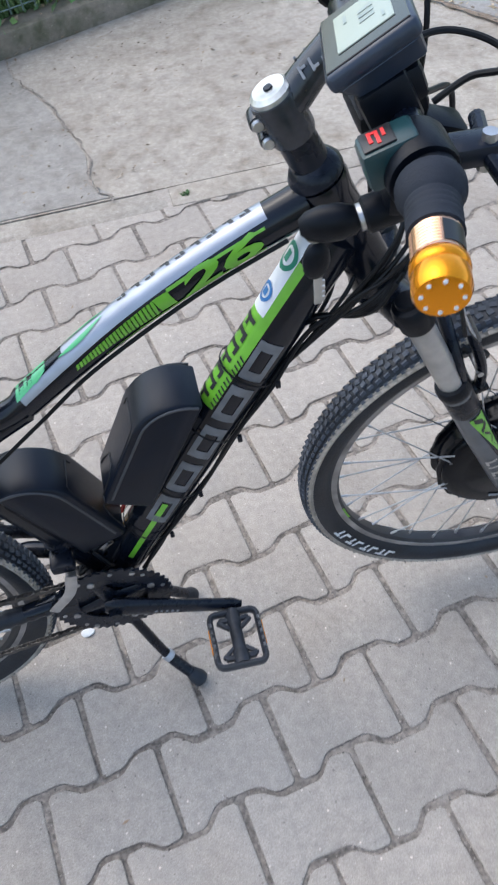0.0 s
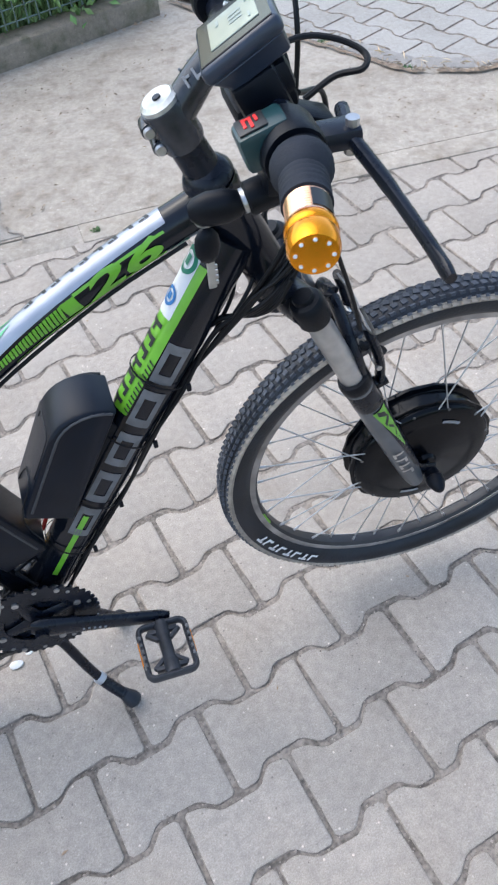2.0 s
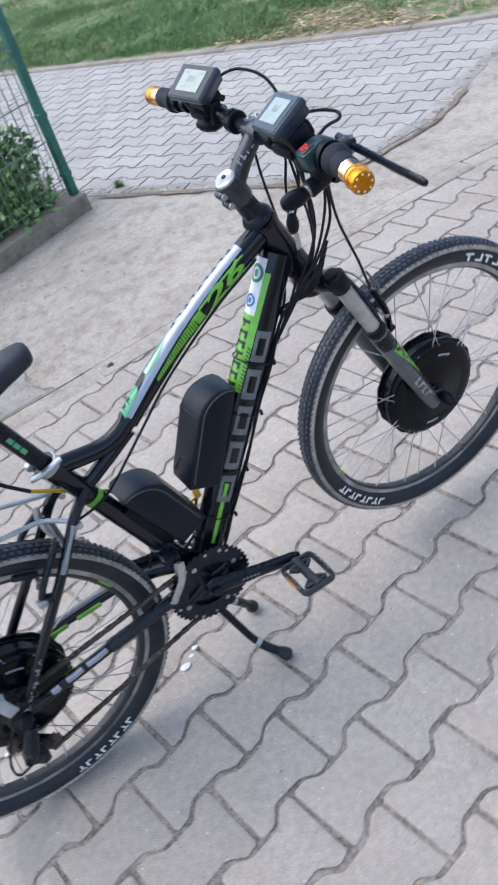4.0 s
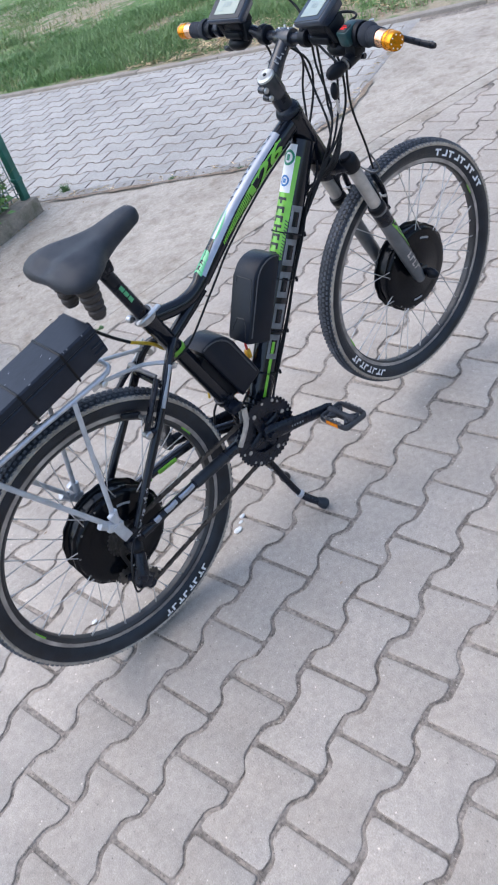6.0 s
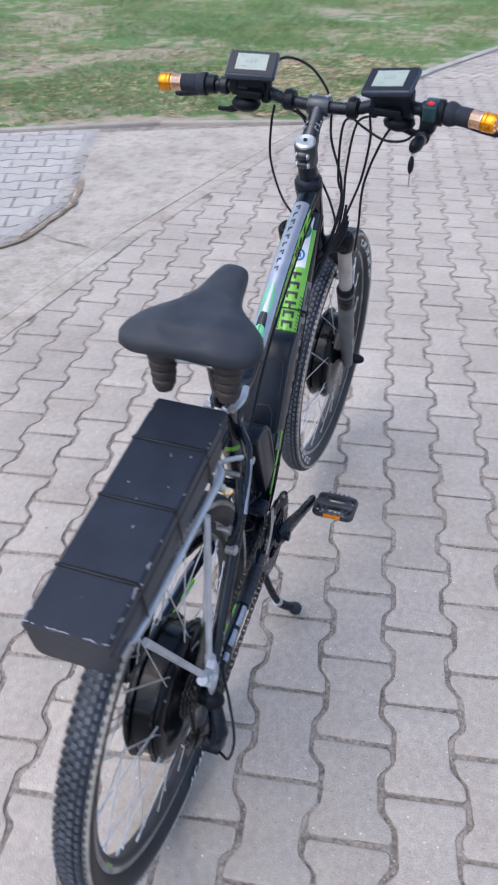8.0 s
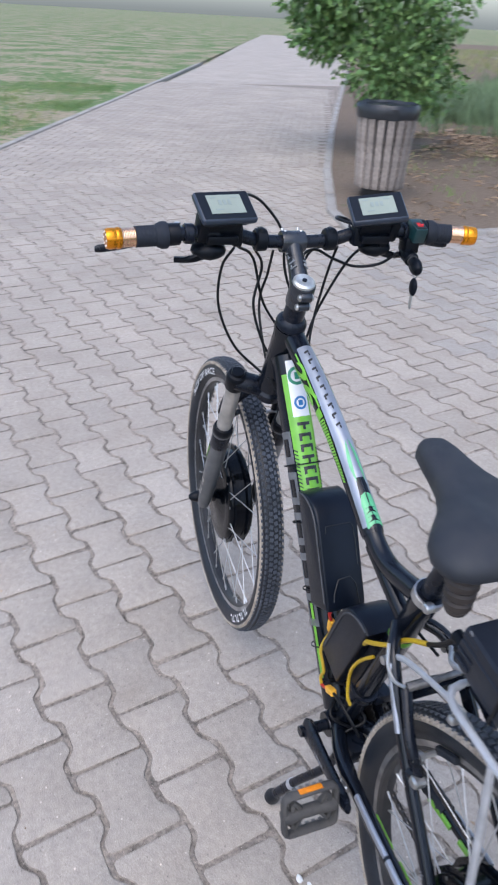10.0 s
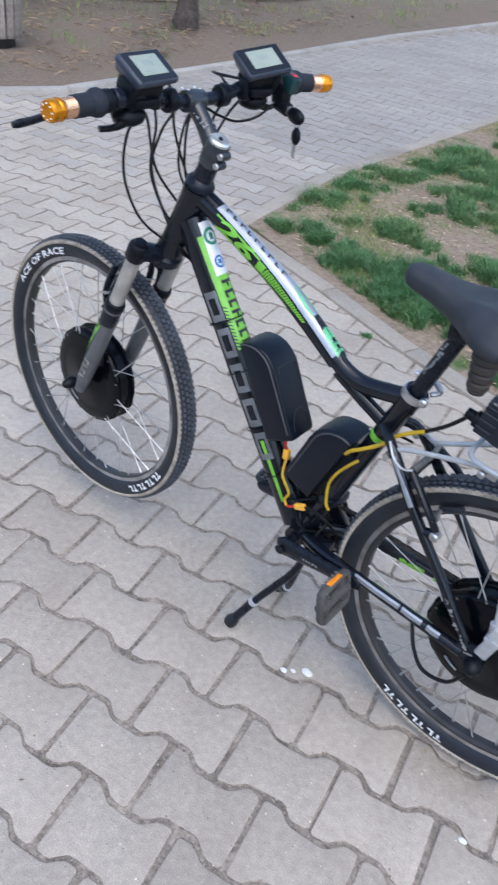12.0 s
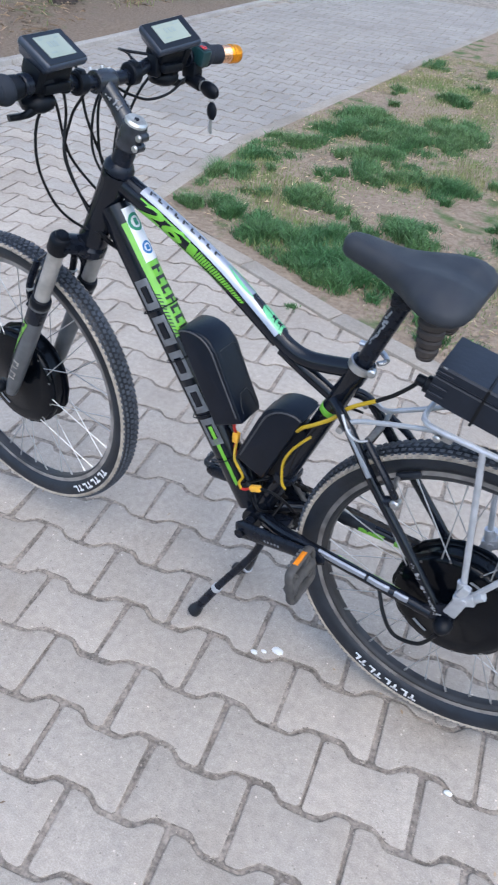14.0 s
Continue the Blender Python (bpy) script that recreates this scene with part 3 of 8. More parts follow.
kerb_row("kerb_grass", [(1.66, -1.80), (0.95, -1.58), (0.44, -1.40), (-0.25, -1.22), (-1.2, -1.20), (-5.0, -1.25)], 0.085, 0.012, M["kerb_dirty"], 0.9, "flush concrete kerb beside patchy grass")
kerb_row("kerb_bed", [(4.44, -14.0), (4.40, -8.0), (4.13, -4.5), (4.04, -2.75), (4.22, -2.28), (4.9, -2.42), (6.69, -3.24), (9.4, -4.62), (12.3, -6.15), (24, -12.4)], 0.085, 0.03, M["kerb"], 0.7, "rounded concrete kerb round the planting bed")

flat_polygon("lawn_meadow", [(0.62, 9.1), (1.9, 6.44), (2.8, 4.47), (3.45, 3.12), (4.10, 2.08), (4.5, 1.09), (6.74, 0.50), (8.12, 0.04), (13.3, -2.36), (24, -7.26), (60, -23.5), (60, 60), (-20, 60)], 0.012, M["lawn"], "patchy lawn with bare soil and dry leaves", cuts=6, rough=0.02, depth=0.06)
flat_polygon("lawn_corner", [(1.64, -1.87), (1.82, -2.92), (1.88, -6.66), (1.90, -14), (-5, -14), (-5, -1.28), (-1.2, -1.23), (-0.26, -1.25), (0.43, -1.43), (0.94, -1.61)], 0.008, M["soil"], "bare trodden soil with grass clumps", cuts=6, rough=0.012, depth=0.06)
flat_polygon("planting_bed", [(4.47, -14), (4.43, -8.0), (4.16, -4.5), (4.07, -2.77), (4.24, -2.31), (4.9, -2.46), (6.69, -3.28), (9.4, -4.66), (12.3, -6.2), (24, -12.45), (60, -30.4), (60, -60), (4.5, -60)], 0.02, M["bed"], "brown planting bed soil strewn with dry leaves", cuts=6, rough=0.03, depth=0.07)
flat_polygon("yard_bed", [(0.90, 3.06), (-0.85, 6.9), (-5, 7.0), (-5, 0.9), (0.0, 2.68), (0.78, 2.96)], 0.05, M["soil"], "bare soil behind the garden wall", cuts=4, rough=0.03, depth=0.09)

# a pale path far across the park
kerb_row("kerb_park", [(13.0, -24.0), (19.0, -23.4), (26.0, -24.5), (35.5, -27.1)], 1.2, 0.04, M["kerb"], 3.0, "pale far path across the park")

# ---------------------------------------------------------------- low wall, wire fence and shrubs
WALL_A, WALL_B = V((0.885, 2.855, 0)), V((-4.2, 1.02, 0))
wall_dir = (WALL_B - WALL_A).normalized()
wall_out = V((-wall_dir.y, wall_dir.x, 0))
if wall_out.y < 0:
    wall_out = -wall_out
garden_wall = tagged(new("garden_wall"), "low rough concrete wall under the wire fence", "wall", kind="structure")
mid = (WALL_A + WALL_B) / 2 + wall_out * 0.05
bm = box(B(), ((WALL_A - WALL_B).length, 0.13, 0.15), Matrix.Translation(mid + V((0, 0, 0.020))) @ Matrix.Rotation(math.atan2(wall_dir.y, wall_dir.x), 4, "Z"), 0.012, 2)
bmesh.ops.subdivide_edges(bm, edges=[e for e in bm.edges if e.calc_length() > 0.3], cuts=40)
for v in bm.verts:
    v.co += 0.006 * noise.noise_vector(v.co * 7)
part("wall_base", bm, M["wall"], garden_wall)


def fence_post(fence, p, h):
    bm = box(B(), (0.042, 0.042, h), Matrix.Translation(p + V((0, 0, h / 2))) @ Matrix.Rotation(math.atan2(wall_dir.y, wall_dir.x), 4, "Z"), 0.004)
    post = part("post", bm, M["fence_green"], fence, "green painted steel post")
    for z in (0.12, 0.42, 0.72, 1.02):
        part("bracket", box(B(), (0.050, 0.050, 0.022), Matrix.Translation(p + V((0, 0, z))) @ Matrix.Rotation(math.atan2(wall_dir.y, wall_dir.x), 4, "Z"), 0.003, 1), M["fence_green"], post, "green wire clamp")
    part("cap", box(B(), (0.046, 0.046, 0.012), Matrix.Translation(p + V((0, 0, h + 0.006))), 0.003), M["fence_green"], post)


fence = thing("wire_fence", "green wire mesh fence panel on the low concrete wall", "fence", WALL_A)
fence.location = (0, 0, 0)
base = WALL_A + wall_out * 0.05 + wall_dir * 0.030 + V((0, 0, 0.088))
for k in range(3):
    fence_post(fence, base + wall_dir * 2.0 * k, 1.25)
wire_v = mesh_of("wire_upright", [], [], M["wire"])
bm = rod(B(), (0, 0, 0), (0, 0, 1.18), 0.0033, n=5)
bm.to_mesh(wire_v)
bm.free()
for k in range(1, 78):
    ob = new("wire_upright", wire_v)
    ob.parent, ob.location = fence, base + wall_dir * 0.05 * k + V((0, 0, 0.03))
wire_h = mesh_of("wire_rail", [], [], M["wire"])
bm = rod(B(), (0, 0, 0), (0, 0, 3.95), 0.0033, n=5)
bm.to_mesh(wire_h)
bm.free()
turn = V((0, 0, 1)).rotation_difference(wall_dir).to_matrix().to_4x4()
for k, z in enumerate((0.05, 0.10, 0.30, 0.50, 0.70, 0.75, 0.95, 1.15, 1.20)):
    ob = new("wire_rail", wire_h)
    ob.parent = fence
    ob.matrix_basis = Matrix.Translation(base + wall_dir * 0.02 + wall_out * 0.005 + V((0, 0, z))) @ turn


def leaf_cloud(name, spots, count, size, mat, parent, seed, droop=0.3):
    """Many small pointed leaves round a set of (centre, radius) spots."""
    r = np.random.default_rng(seed)
    which = r.integers(0, len(spots), count)
    c = np.array([s[0] for s in spots], float)[which]
    rad = np.array([s[1] for s in spots], float)[which]
    d = r.normal(size=(count, 3))
    d /= np.linalg.norm(d, axis=1)[:, None]
    pos = c + d * (rad * r.random(count) ** 0.45)[:, None] * np.array([1, 1, 0.8])
    pos[:, 2] = np.maximum(pos[:, 2], 0.03)
    ax = d + r.normal(size=(count, 3)) * 0.7
    ax[:, 2] -= droop
    ax /= np.linalg.norm(ax, axis=1)[:, None]
    side = np.cross(ax, r.normal(size=(count, 3)))
    side /= np.linalg.norm(side, axis=1)[:, None]
    nor = np.cross(ax, side)
    ln = size * r.uniform(0.6, 1.3, count)[:, None]
    w = ln * 0.28
    v = np.stack([pos, pos + ax * ln * 0.45 + side * w + nor * ln * 0.06, pos + ax * ln, pos + ax * ln * 0.45 - side * w + nor * ln * 0.06], 1).reshape(-1, 3)
    i = np.arange(count)[:, None] * 4
    f = np.concatenate([i + [0, 1, 2], i + [0, 2, 3]], 0)
    ob = new(name, mesh_of(name, v.tolist(), f.tolist(), mat))
    ob.parent = parent
    return ob


def shrub(label, at, spots, count, size, seed, light=0.35, stems=7, category="shrub"):
    ob = thing("shrub", label, category, at)
    r = random.Random(seed)
    rel = [((s[0][0] - at[0], s[0][1] - at[1], s[0][2] - at[2]), s[1]) for s in spots]
    for k in range(stems):
        bm = B()
        c, rad = rel[k % len(rel)]
        tip = V(c) + V((r.uniform(-0.5, 0.5), r.uniform(-0.5, 0.5), r.uniform(0, 0.6))) * rad
        foot = V((r.uniform(-0.12, 0.12), r.uniform(-0.12, 0.12), -0.02))
        tube(bm, curve_points([foot, foot.lerp(tip, 0.5) + V((r.uniform(-0.08, 0.08), r.uniform(-0.08, 0.08), 0.05)), tip], 4), [0.012 - 0.001 * i for i in range(9)], 6)
        part("stem", bm, M["bark"], ob)
    leaf_cloud("foliage", rel, int(count * (1 - light)), size, M["leaf"], ob, seed)
    leaf_cloud("young_foliage", rel, int(count * light), size, M["leaf_light"], ob, seed + 1)
    return ob


for n, (x, s) in enumerate(((0.50, 0.30), (0.05, 0.34), (-0.5, 0.36), (-1.1, 0.36))):
    p = V((0.7, 2.95, 0.05)) + wall_dir * (0.7 - x) + wall_out * (0.10 + 0.06 * (n % 2))
    shrub("leafy green hedge shrub growing behind the wire fence", p, [((p.x + dx, p.y + dy, p.z + dz), s * k) for dx, dy, dz, k in ((0, 0, 0.16, 1), (-0.16, 0.1, 0.27, 0.75), (0.14, 0.12, 0.30, 0.6), (-0.05, 0.14, 0.42, 0.4))], 3400, 0.042, 10 + n, 0.45)

# ---------------------------------------------------------------- grass, leaves


def blades(name, spots, height, width, mat, label, category="grass", lean=0.5):
    """One field of grass blades; spots: array of x, y, z, size."""
    r = np.random.default_rng(len(spots))
    n = len(spots)
    a, b = r.uniform(0, 2 * np.pi, n), r.uniform(0, 2 * np.pi, n)
    h = height * spots[:, 3] * r.uniform(0.55, 1.25, n)
    w = width * r.uniform(0.7, 1.3, n)
    p = spots[:, :3]
    s = np.stack([np.cos(a), np.sin(a), 0 * a], 1) * w[:, None]
    bend = np.stack([np.cos(b), np.sin(b), 0 * b], 1) * (h * lean * r.uniform(0.2, 1.2, n))[:, None]
    up = np.stack([0 * h, 0 * h, h], 1)
    v = np.stack([p - s, p + s, p + s * 0.8 + up * 0.55 + bend * 0.3, p - s * 0.8 + up * 0.55 + bend * 0.3, p + up * 0.95 + bend], 1).reshape(-1, 3)
    i = np.arange(n)[:, None] * 5
    f = (i + [0, 1, 2, 3]).tolist() + (i + [3, 2, 4]).tolist()
    return tagged(new(name, mesh_of(name, v.tolist(), f, mat)), label, category, kind="stuff")


def inside(p, outline):
    x, y, hit = p[:, 0], p[:, 1], np.zeros(len(p), bool)
    for (a, b), (c, d) in zip(outline, outline[1:] + outline[:1]):
        hit ^= ((b > y) != (d > y)) & (x < (c - a) * (y - b) / (d - b + 1e-12) + a)
    return hit


def scatter(count, outline, z, seed, freq=1.6, cut=0.0, soft=0.25, size=(0.6, 1.3)):
    """Points in an outline, gathered into clumps by a noise field."""
    r = np.random.default_rng(seed)
    o = np.array(outline)
    p = r.uniform(o.min(0), o.max(0), (count, 2))
    p = p[inside(p, outline)]
    v = np.array([noise.noise(V((x * freq, y * freq, seed))) + 0.5 * noise.noise(V((x * freq * 3, y * freq * 3, seed + 7))) for x, y in p])
    keep = v > cut + soft * (r.random(len(p)) - 0.5)
    p, v = p[keep], v[keep]
    s = np.clip(size[0] + (v - cut) * 1.5, size[0], size[1])
    return np.column_stack([p, np.full(len(p), z), s])


CORNER = [(1.60, -1.95), (1.78, -3.0), (1.84, -6.6), (-1.5, -6.6), (-1.5, -1.30), (-0.26, -1.32), (0.43, -1.50), (0.94, -1.68)]


def clumps(centres, density, z, seed):
    """Blades gathered into uneven tufts: (x, y, radius) each."""
    r = np.random.default_rng(seed)
    out = []
    for x, y, rad in centres:
        rad *= 0.72
        for _ in range(max(3, int(14 * rad / 0.2))):
            c = np.array([x, y]) + r.normal(size=2) * rad * 0.55
            n = int(density * 260 * rad)
            p = c + r.normal(size=(n, 2)) * rad * 0.16
            d = np.exp(-((p - (x, y)) ** 2).sum(1) / (1.3 * rad) ** 2)
            out.append(np.column_stack([p, np.full(n, z), (0.35 + 0.8 * d) * r.uniform(0.6, 1.15)]))
    a = np.concatenate(out)
    return a[inside(a[:, :2], CORNER)]


TUFTS = [(1.596, -2.40, 0.24), (1.50, -1.95, 0.14), (1.13, -2.40, 0.22), (1.25, -1.98, 0.17), (1.04, -1.92, 0.22), (0.89, -1.85, 0.24), (0.64, -1.70, 0.22), (1.58, -3.15, 0.26), (1.66, -2.80, 0.2), (1.17, -3.38, 0.3),
         (1.07, -3.79, 0.32), (0.51, -2.29, 0.26), (0.10, -1.58, 0.2), (0.89, -4.05, 0.34), (1.03, -2.99, 0.22), (0.61, -3.06, 0.24), (1.4, -4.1, 0.35), (-0.3, -1.9, 0.25), (-0.1, -2.6, 0.3), (-0.8, -1.6, 0.25)]
r = random.Random(77)
TUFTS += [(0.62, -1.82, 0.22), (0.48, -1.74, 0.18), (0.36, -1.68, 0.14), (0.78, -1.78, 0.16), (1.02, -1.86, 0.16), (0.80, -2.08, 0.2), (1.40, -2.02, 0.13), (0.84, -3.04, 0.16), (0.85, -3.87, 0.2), (1.48, -3.68, 0.2)]
TUFTS += [(r.uniform(-1.4, 1.8), r.uniform(-6.4, -3.6), r.uniform(0.08, 0.2)) for k in range(26)] + [(r.uniform(-1.3, 1.6), r.uniform(-3.4, -1.5), r.uniform(0.04, 0.1)) for k in range(34)]
blades("corner_grass", clumps(TUFTS, 4.4, 0.006, 3), 0.060, 0.0019, M["grass"], "lush green grass clumps on bare soil", lean=1.15)
blades("corner_dry_grass", scatter(150000, CORNER, 0.006, 5, 1.4, -0.06, 0.7), 0.028, 0.0015, M["grass_pale"], "short sparse pale grass")
MEADOW = [(1.95, 6.4), (2.85, 4.5), (3.5, 3.2), (4.2, 2.15), (4.65, 1.2), (6.8, 0.6), (8.2, 0.15), (13.3, -2.2), (16, -3), (16, 9), (2, 11)]
blades("meadow_grass", scatter(300000, MEADOW, 0.012, 8, 0.55, -0.04, 0.45), 0.048, 0.0036, M["meadow"], "uneven green meadow grass", lean=1.3)
EDGE_LAWN = [(1.30, 7.75), (1.97, 6.42), (2.87, 4.50), (3.36, 3.46), (4.6, 3.7), (4.5, 6.0), (3.0, 8.6)]
blades("edge_grass", scatter(85000, EDGE_LAWN, 0.012, 12, 0.9, -0.22, 0.5), 0.078, 0.0030, M["meadow"], "lush green grass along the path", lean=1.0)
blades("meadow_pale_grass", scatter(90000, MEADOW, 0.012, 9, 0.7, -0.2, 0.7), 0.046, 0.003, M["grass_pale"], "sparse pale dry grass among the green")
r = np.random.default_rng(6)
along_wall, behind = r.uniform(0.12, 3.9, 11000), r.uniform(0.09, 0.62, 11000)
spots = np.array(WALL_A)[None] + np.outer(along_wall, np.array(wall_dir)) + np.outer(behind, np.array(wall_out))
spots[:, 2] = 0.06
blades("fence_grass", np.column_stack([spots, 0.5 + 0.5 * r.random(11000)]), 0.30, 0.004, M["meadow"], "tall green grass behind the garden wall", lean=0.8)
BED_IRIS = [(9.1, -6.1), (10.4, -6.6), (16, -9.6), (20, -18), (11.4, -18), (8.4, -10.2), (8.3, -7.6)]
blades("tall_leaf_plants", scatter(60000, BED_IRIS, 0.02, 21, 0.8, -0.25, 0.4), 0.30, 0.009, M["iris"], "dense band of tall narrow green leaves", "plants", 0.35)
blades("bed_weeds", scatter(8000, [(4.7, -3.6), (6.5, -4.0), (12, -6.8), (13, -12), (5, -12)], 0.022, 25, 1.5, 0.1, 0.3), 0.10, 0.005, M["grass_pale"], "low green weeds among dry leaves", "weeds", 0.9)
FAR_LAWN = [(19, -12), (45, -25), (45, -58), (10, -58), (10, -24)]
blades("park_grass", scatter(30000, FAR_LAWN, 0.02, 23, 0.3, -0.4, 0.6), 0.16, 0.012, M["grass_pale"], "short mown park grass")


def litter(name, count, outline, z, seed, size, label, freq=1.0, cut=0.0, mat="dry", slim=0.45):
    sp = scatter(count, outline, z, seed, freq, cut, 0.4)
    r = np.random.default_rng(seed + 1)
    n = len(sp)
    a = r.uniform(0, 2 * np.pi, n)
    u = np.stack([np.cos(a), np.sin(a), r.uniform(-0.3, 0.3, n)], 1) * (size * r.uniform(0.5, 1.3, n))[:, None]
    w = np.stack([-np.sin(a), np.cos(a), r.uniform(-0.3, 0.3, n)], 1) * (size * slim * r.uniform(0.5, 1.2, n))[:, None]
    p = sp[:, :3] + [0, 0, 0.008]
    lift = np.array([0, 0, 1]) * (size * r.uniform(0.05, 0.3, n))[:, None]
    v = np.stack([p - u, p - w + lift, p + u, p + w + lift], 1).reshape(-1, 3)
    i = np.arange(n)[:, None] * 4
    return tagged(new(name, mesh_of(name, v.tolist(), np.concatenate([i + [0, 1, 2], i + [0, 2, 3]]).tolist(), M[mat])), label, "leaf litter", kind="stuff")


litter("bed_litter", 26000, [(7.4, -4.9), (9.4, -5.6), (9.8, -8.5), (9.4, -12.5), (6.4, -12.5), (6.6, -7.0)], 0.03, 31, 0.040, "dry brown leaves on the bed", 0.9, 0.0)
litter("bed_crumbs", 4200, [(4.5, -3.2), (6.6, -3.7), (7.6, -5.0), (6.6, -8.0), (5, -10)], 0.03, 43, 0.026, "scattered dry leaf crumbs on bare soil", 1.2, 0.0, "dry_dark")
litter("lawn_litter", 9000, [(2.9, 4.45), (3.5, 3.15), (4.2, 2.1), (4.6, 1.15), (6.9, 0.6), (7.4, 1.6), (6.4, 4.6), (3.4, 6)], 0.014, 33, 0.024, "pale dry leaves along the kerb", 0.8, 0.05)
foot_a, foot_b = WALL_A - wall_out * 0.075, WALL_B - wall_out * 0.075
litter("wall_litter", 5000, [(p.x, p.y) for p in (WALL_A - wall_out * 0.01, foot_a, foot_b, WALL_B - wall_out * 0.01)], 0.006, 39, 0.014, "dry leaf crumbs along the foot of the wall", 2.0, -0.3)
litter("slab_crumbs", 900, [(-1.2, 1.46), (2.0, 1.42), (1.6, 1.9), (0.9, 2.84), (-1.2, 2.1)], 0.002, 47, 0.008, "crumbs of dry leaf and soil lying on the slab", 1.6, 0.05, "dry_dark", 0.5)
litter("wall_top_litter", 2600, [(p.x, p.y) for p in (WALL_A + wall_out * 0.005, WALL_A + wall_out * 0.11, WALL_B + wall_out * 0.11, WALL_B + wall_out * 0.005)], 0.096, 44, 0.016, "dry leaf crumbs on top of the low wall", 2.0, -0.2)
litter("edge_straw", 1900, [(0.92, 3.03), (1.61, 1.93), (1.85, 1.81), (2.37, 1.82), (3.3, 2.19), (3.3, 2.26), (2.37, 1.90), (1.88, 1.88), (1.68, 1.99), (0.98, 3.08)], 0.004, 40, 0.022, "dry grass in the joint between slab and path", 3.0, -0.25, "straw", 0.12)
litter("bed_straw", 2200, [(4.35, -2.9), (4.9, -2.75), (7.0, -3.8), (8.5, -6.0), (5.2, -9)], 0.03, 38, 0.06, "pale dry stalks lying on the bed", 1.0, -0.1, "dry", 0.08)
litter("lawn_straw", 16000, [(2.55, 5.05), (2.86, 4.45), (3.46, 3.15), (4.15, 2.1), (4.55, 1.15), (6.9, 0.6), (7.0, 1.3), (5.6, 2.9), (4.6, 3.9), (3.6, 5.2)], 0.016, 34, 0.045, "pale dry straw lying along the kerb", 0.9, -0.12, "straw", 0.14)
litter("corner_straw", 5200, CORNER, 0.010, 36, 0.020, "dry straw scattered on the soil", 1.0, -0.2, "straw", 0.10)
litter("corner_litter", 5200, CORNER, 0.01, 35, 0.012, "small dry leaves and straw on the soil", 1.0, -0.2)
litter("slab_edge_litter", 1500, [(0.90, 2.98), (1.56, 1.90), (1.84, 1.75), (2.40, 1.77), (2.40, 1.84), (1.86, 1.83), (1.62, 1.95), (0.96, 3.02)], 0.014, 53, 0.012, "dry leaf crumbs along the slab's edge", 3.0, -0.2, "dry_dark")
litter("path_litter", 160, [(-3, -1.1), (1.5, -1.7), (4, -2.3), (4.2, 1), (-3, 1.3)], -0.004, 37, 0.006, "crumbs of dry leaf on the pavement", 1.0, -0.6)

# ---------------------------------------------------------------- litter bin, bush and trees
BIN = V((5.36, -3.10, 0.02))
litter_bin = thing("litter_bin", "round litter bin of weathered wooden slats with a black bag", "litter bin", BIN)
for z, r in ((0.18, 0.196), (0.66, 0.228)):
    part("hoop", lathe(B(), [(r, z - 0.015), (r + 0.006, z - 0.015), (r + 0.006, z + 0.015), (r, z + 0.015)], n=32, closed=True), M["satin"], litter_bin, "dark steel hoop")
slat = None
for k in range(18):
    a = 2 * math.pi * k / 18
    m = Matrix.Rotation(a, 4, "Z") @ Matrix.Translation((0.227, 0, 0.42)) @ Matrix.Rotation(radians(3.8), 4, "Y")
    if slat is None:
        slat = part("slat", box(B(), (0.02, 0.060, 0.66), Matrix(), 0.004, 1), M["weathered"], litter_bin)
        slat.matrix_basis = m
    else:
        ob = new("slat", slat.data)
        ob.parent, ob.matrix_basis = litter_bin, m
bm = lathe(B(), [(0.0, 0.14), (0.16, 0.12), (0.19, 0.3), (0.215, 0.74), (0.255, 0.775), (0.268, 0.75), (0.270, 0.70), (0.262, 0.66), (0.256, 0.68), (0.245, 0.74), (0.215, 0.755)], n=40)
for v in bm.verts:
    v.co += 0.016 * noise.noise_vector(v.co * 13)
part("bag", bm, M["bag"], litter_bin, "crumpled black bin bag")
part("foot", lathe(B(), [(0.15, 0), (0.16, 0.02), (0.15, 0.12)], n=24), M["bag"], litter_bin)

p = V((7.66, -4.36, 0.02))
shrub("large leafy bush behind the litter bin", p, [((p.x + dx, p.y + dy, dz), k) for dx, dy, dz, k in ((0, 0, 1.2, 0.75), (-0.5, 0.2, 0.95, 0.55), (0.5, -0.35, 1.3, 0.6), (0.1, -0.5, 0.8, 0.55), (-0.2, 0.4, 1.9, 0.7), (0.4, 0.3, 2.3, 0.7), (-0.45, -0.1, 1.6, 0.6), (0.75, -0.7, 0.75, 0.45), (0.25, 0.85, 1.75, 0.5), (0.35, 0.65, 1.3, 0.42), (0.1, 1.0, 2.2, 0.55))], 13000, 0.085, 41, 0.4, 10, "bush")


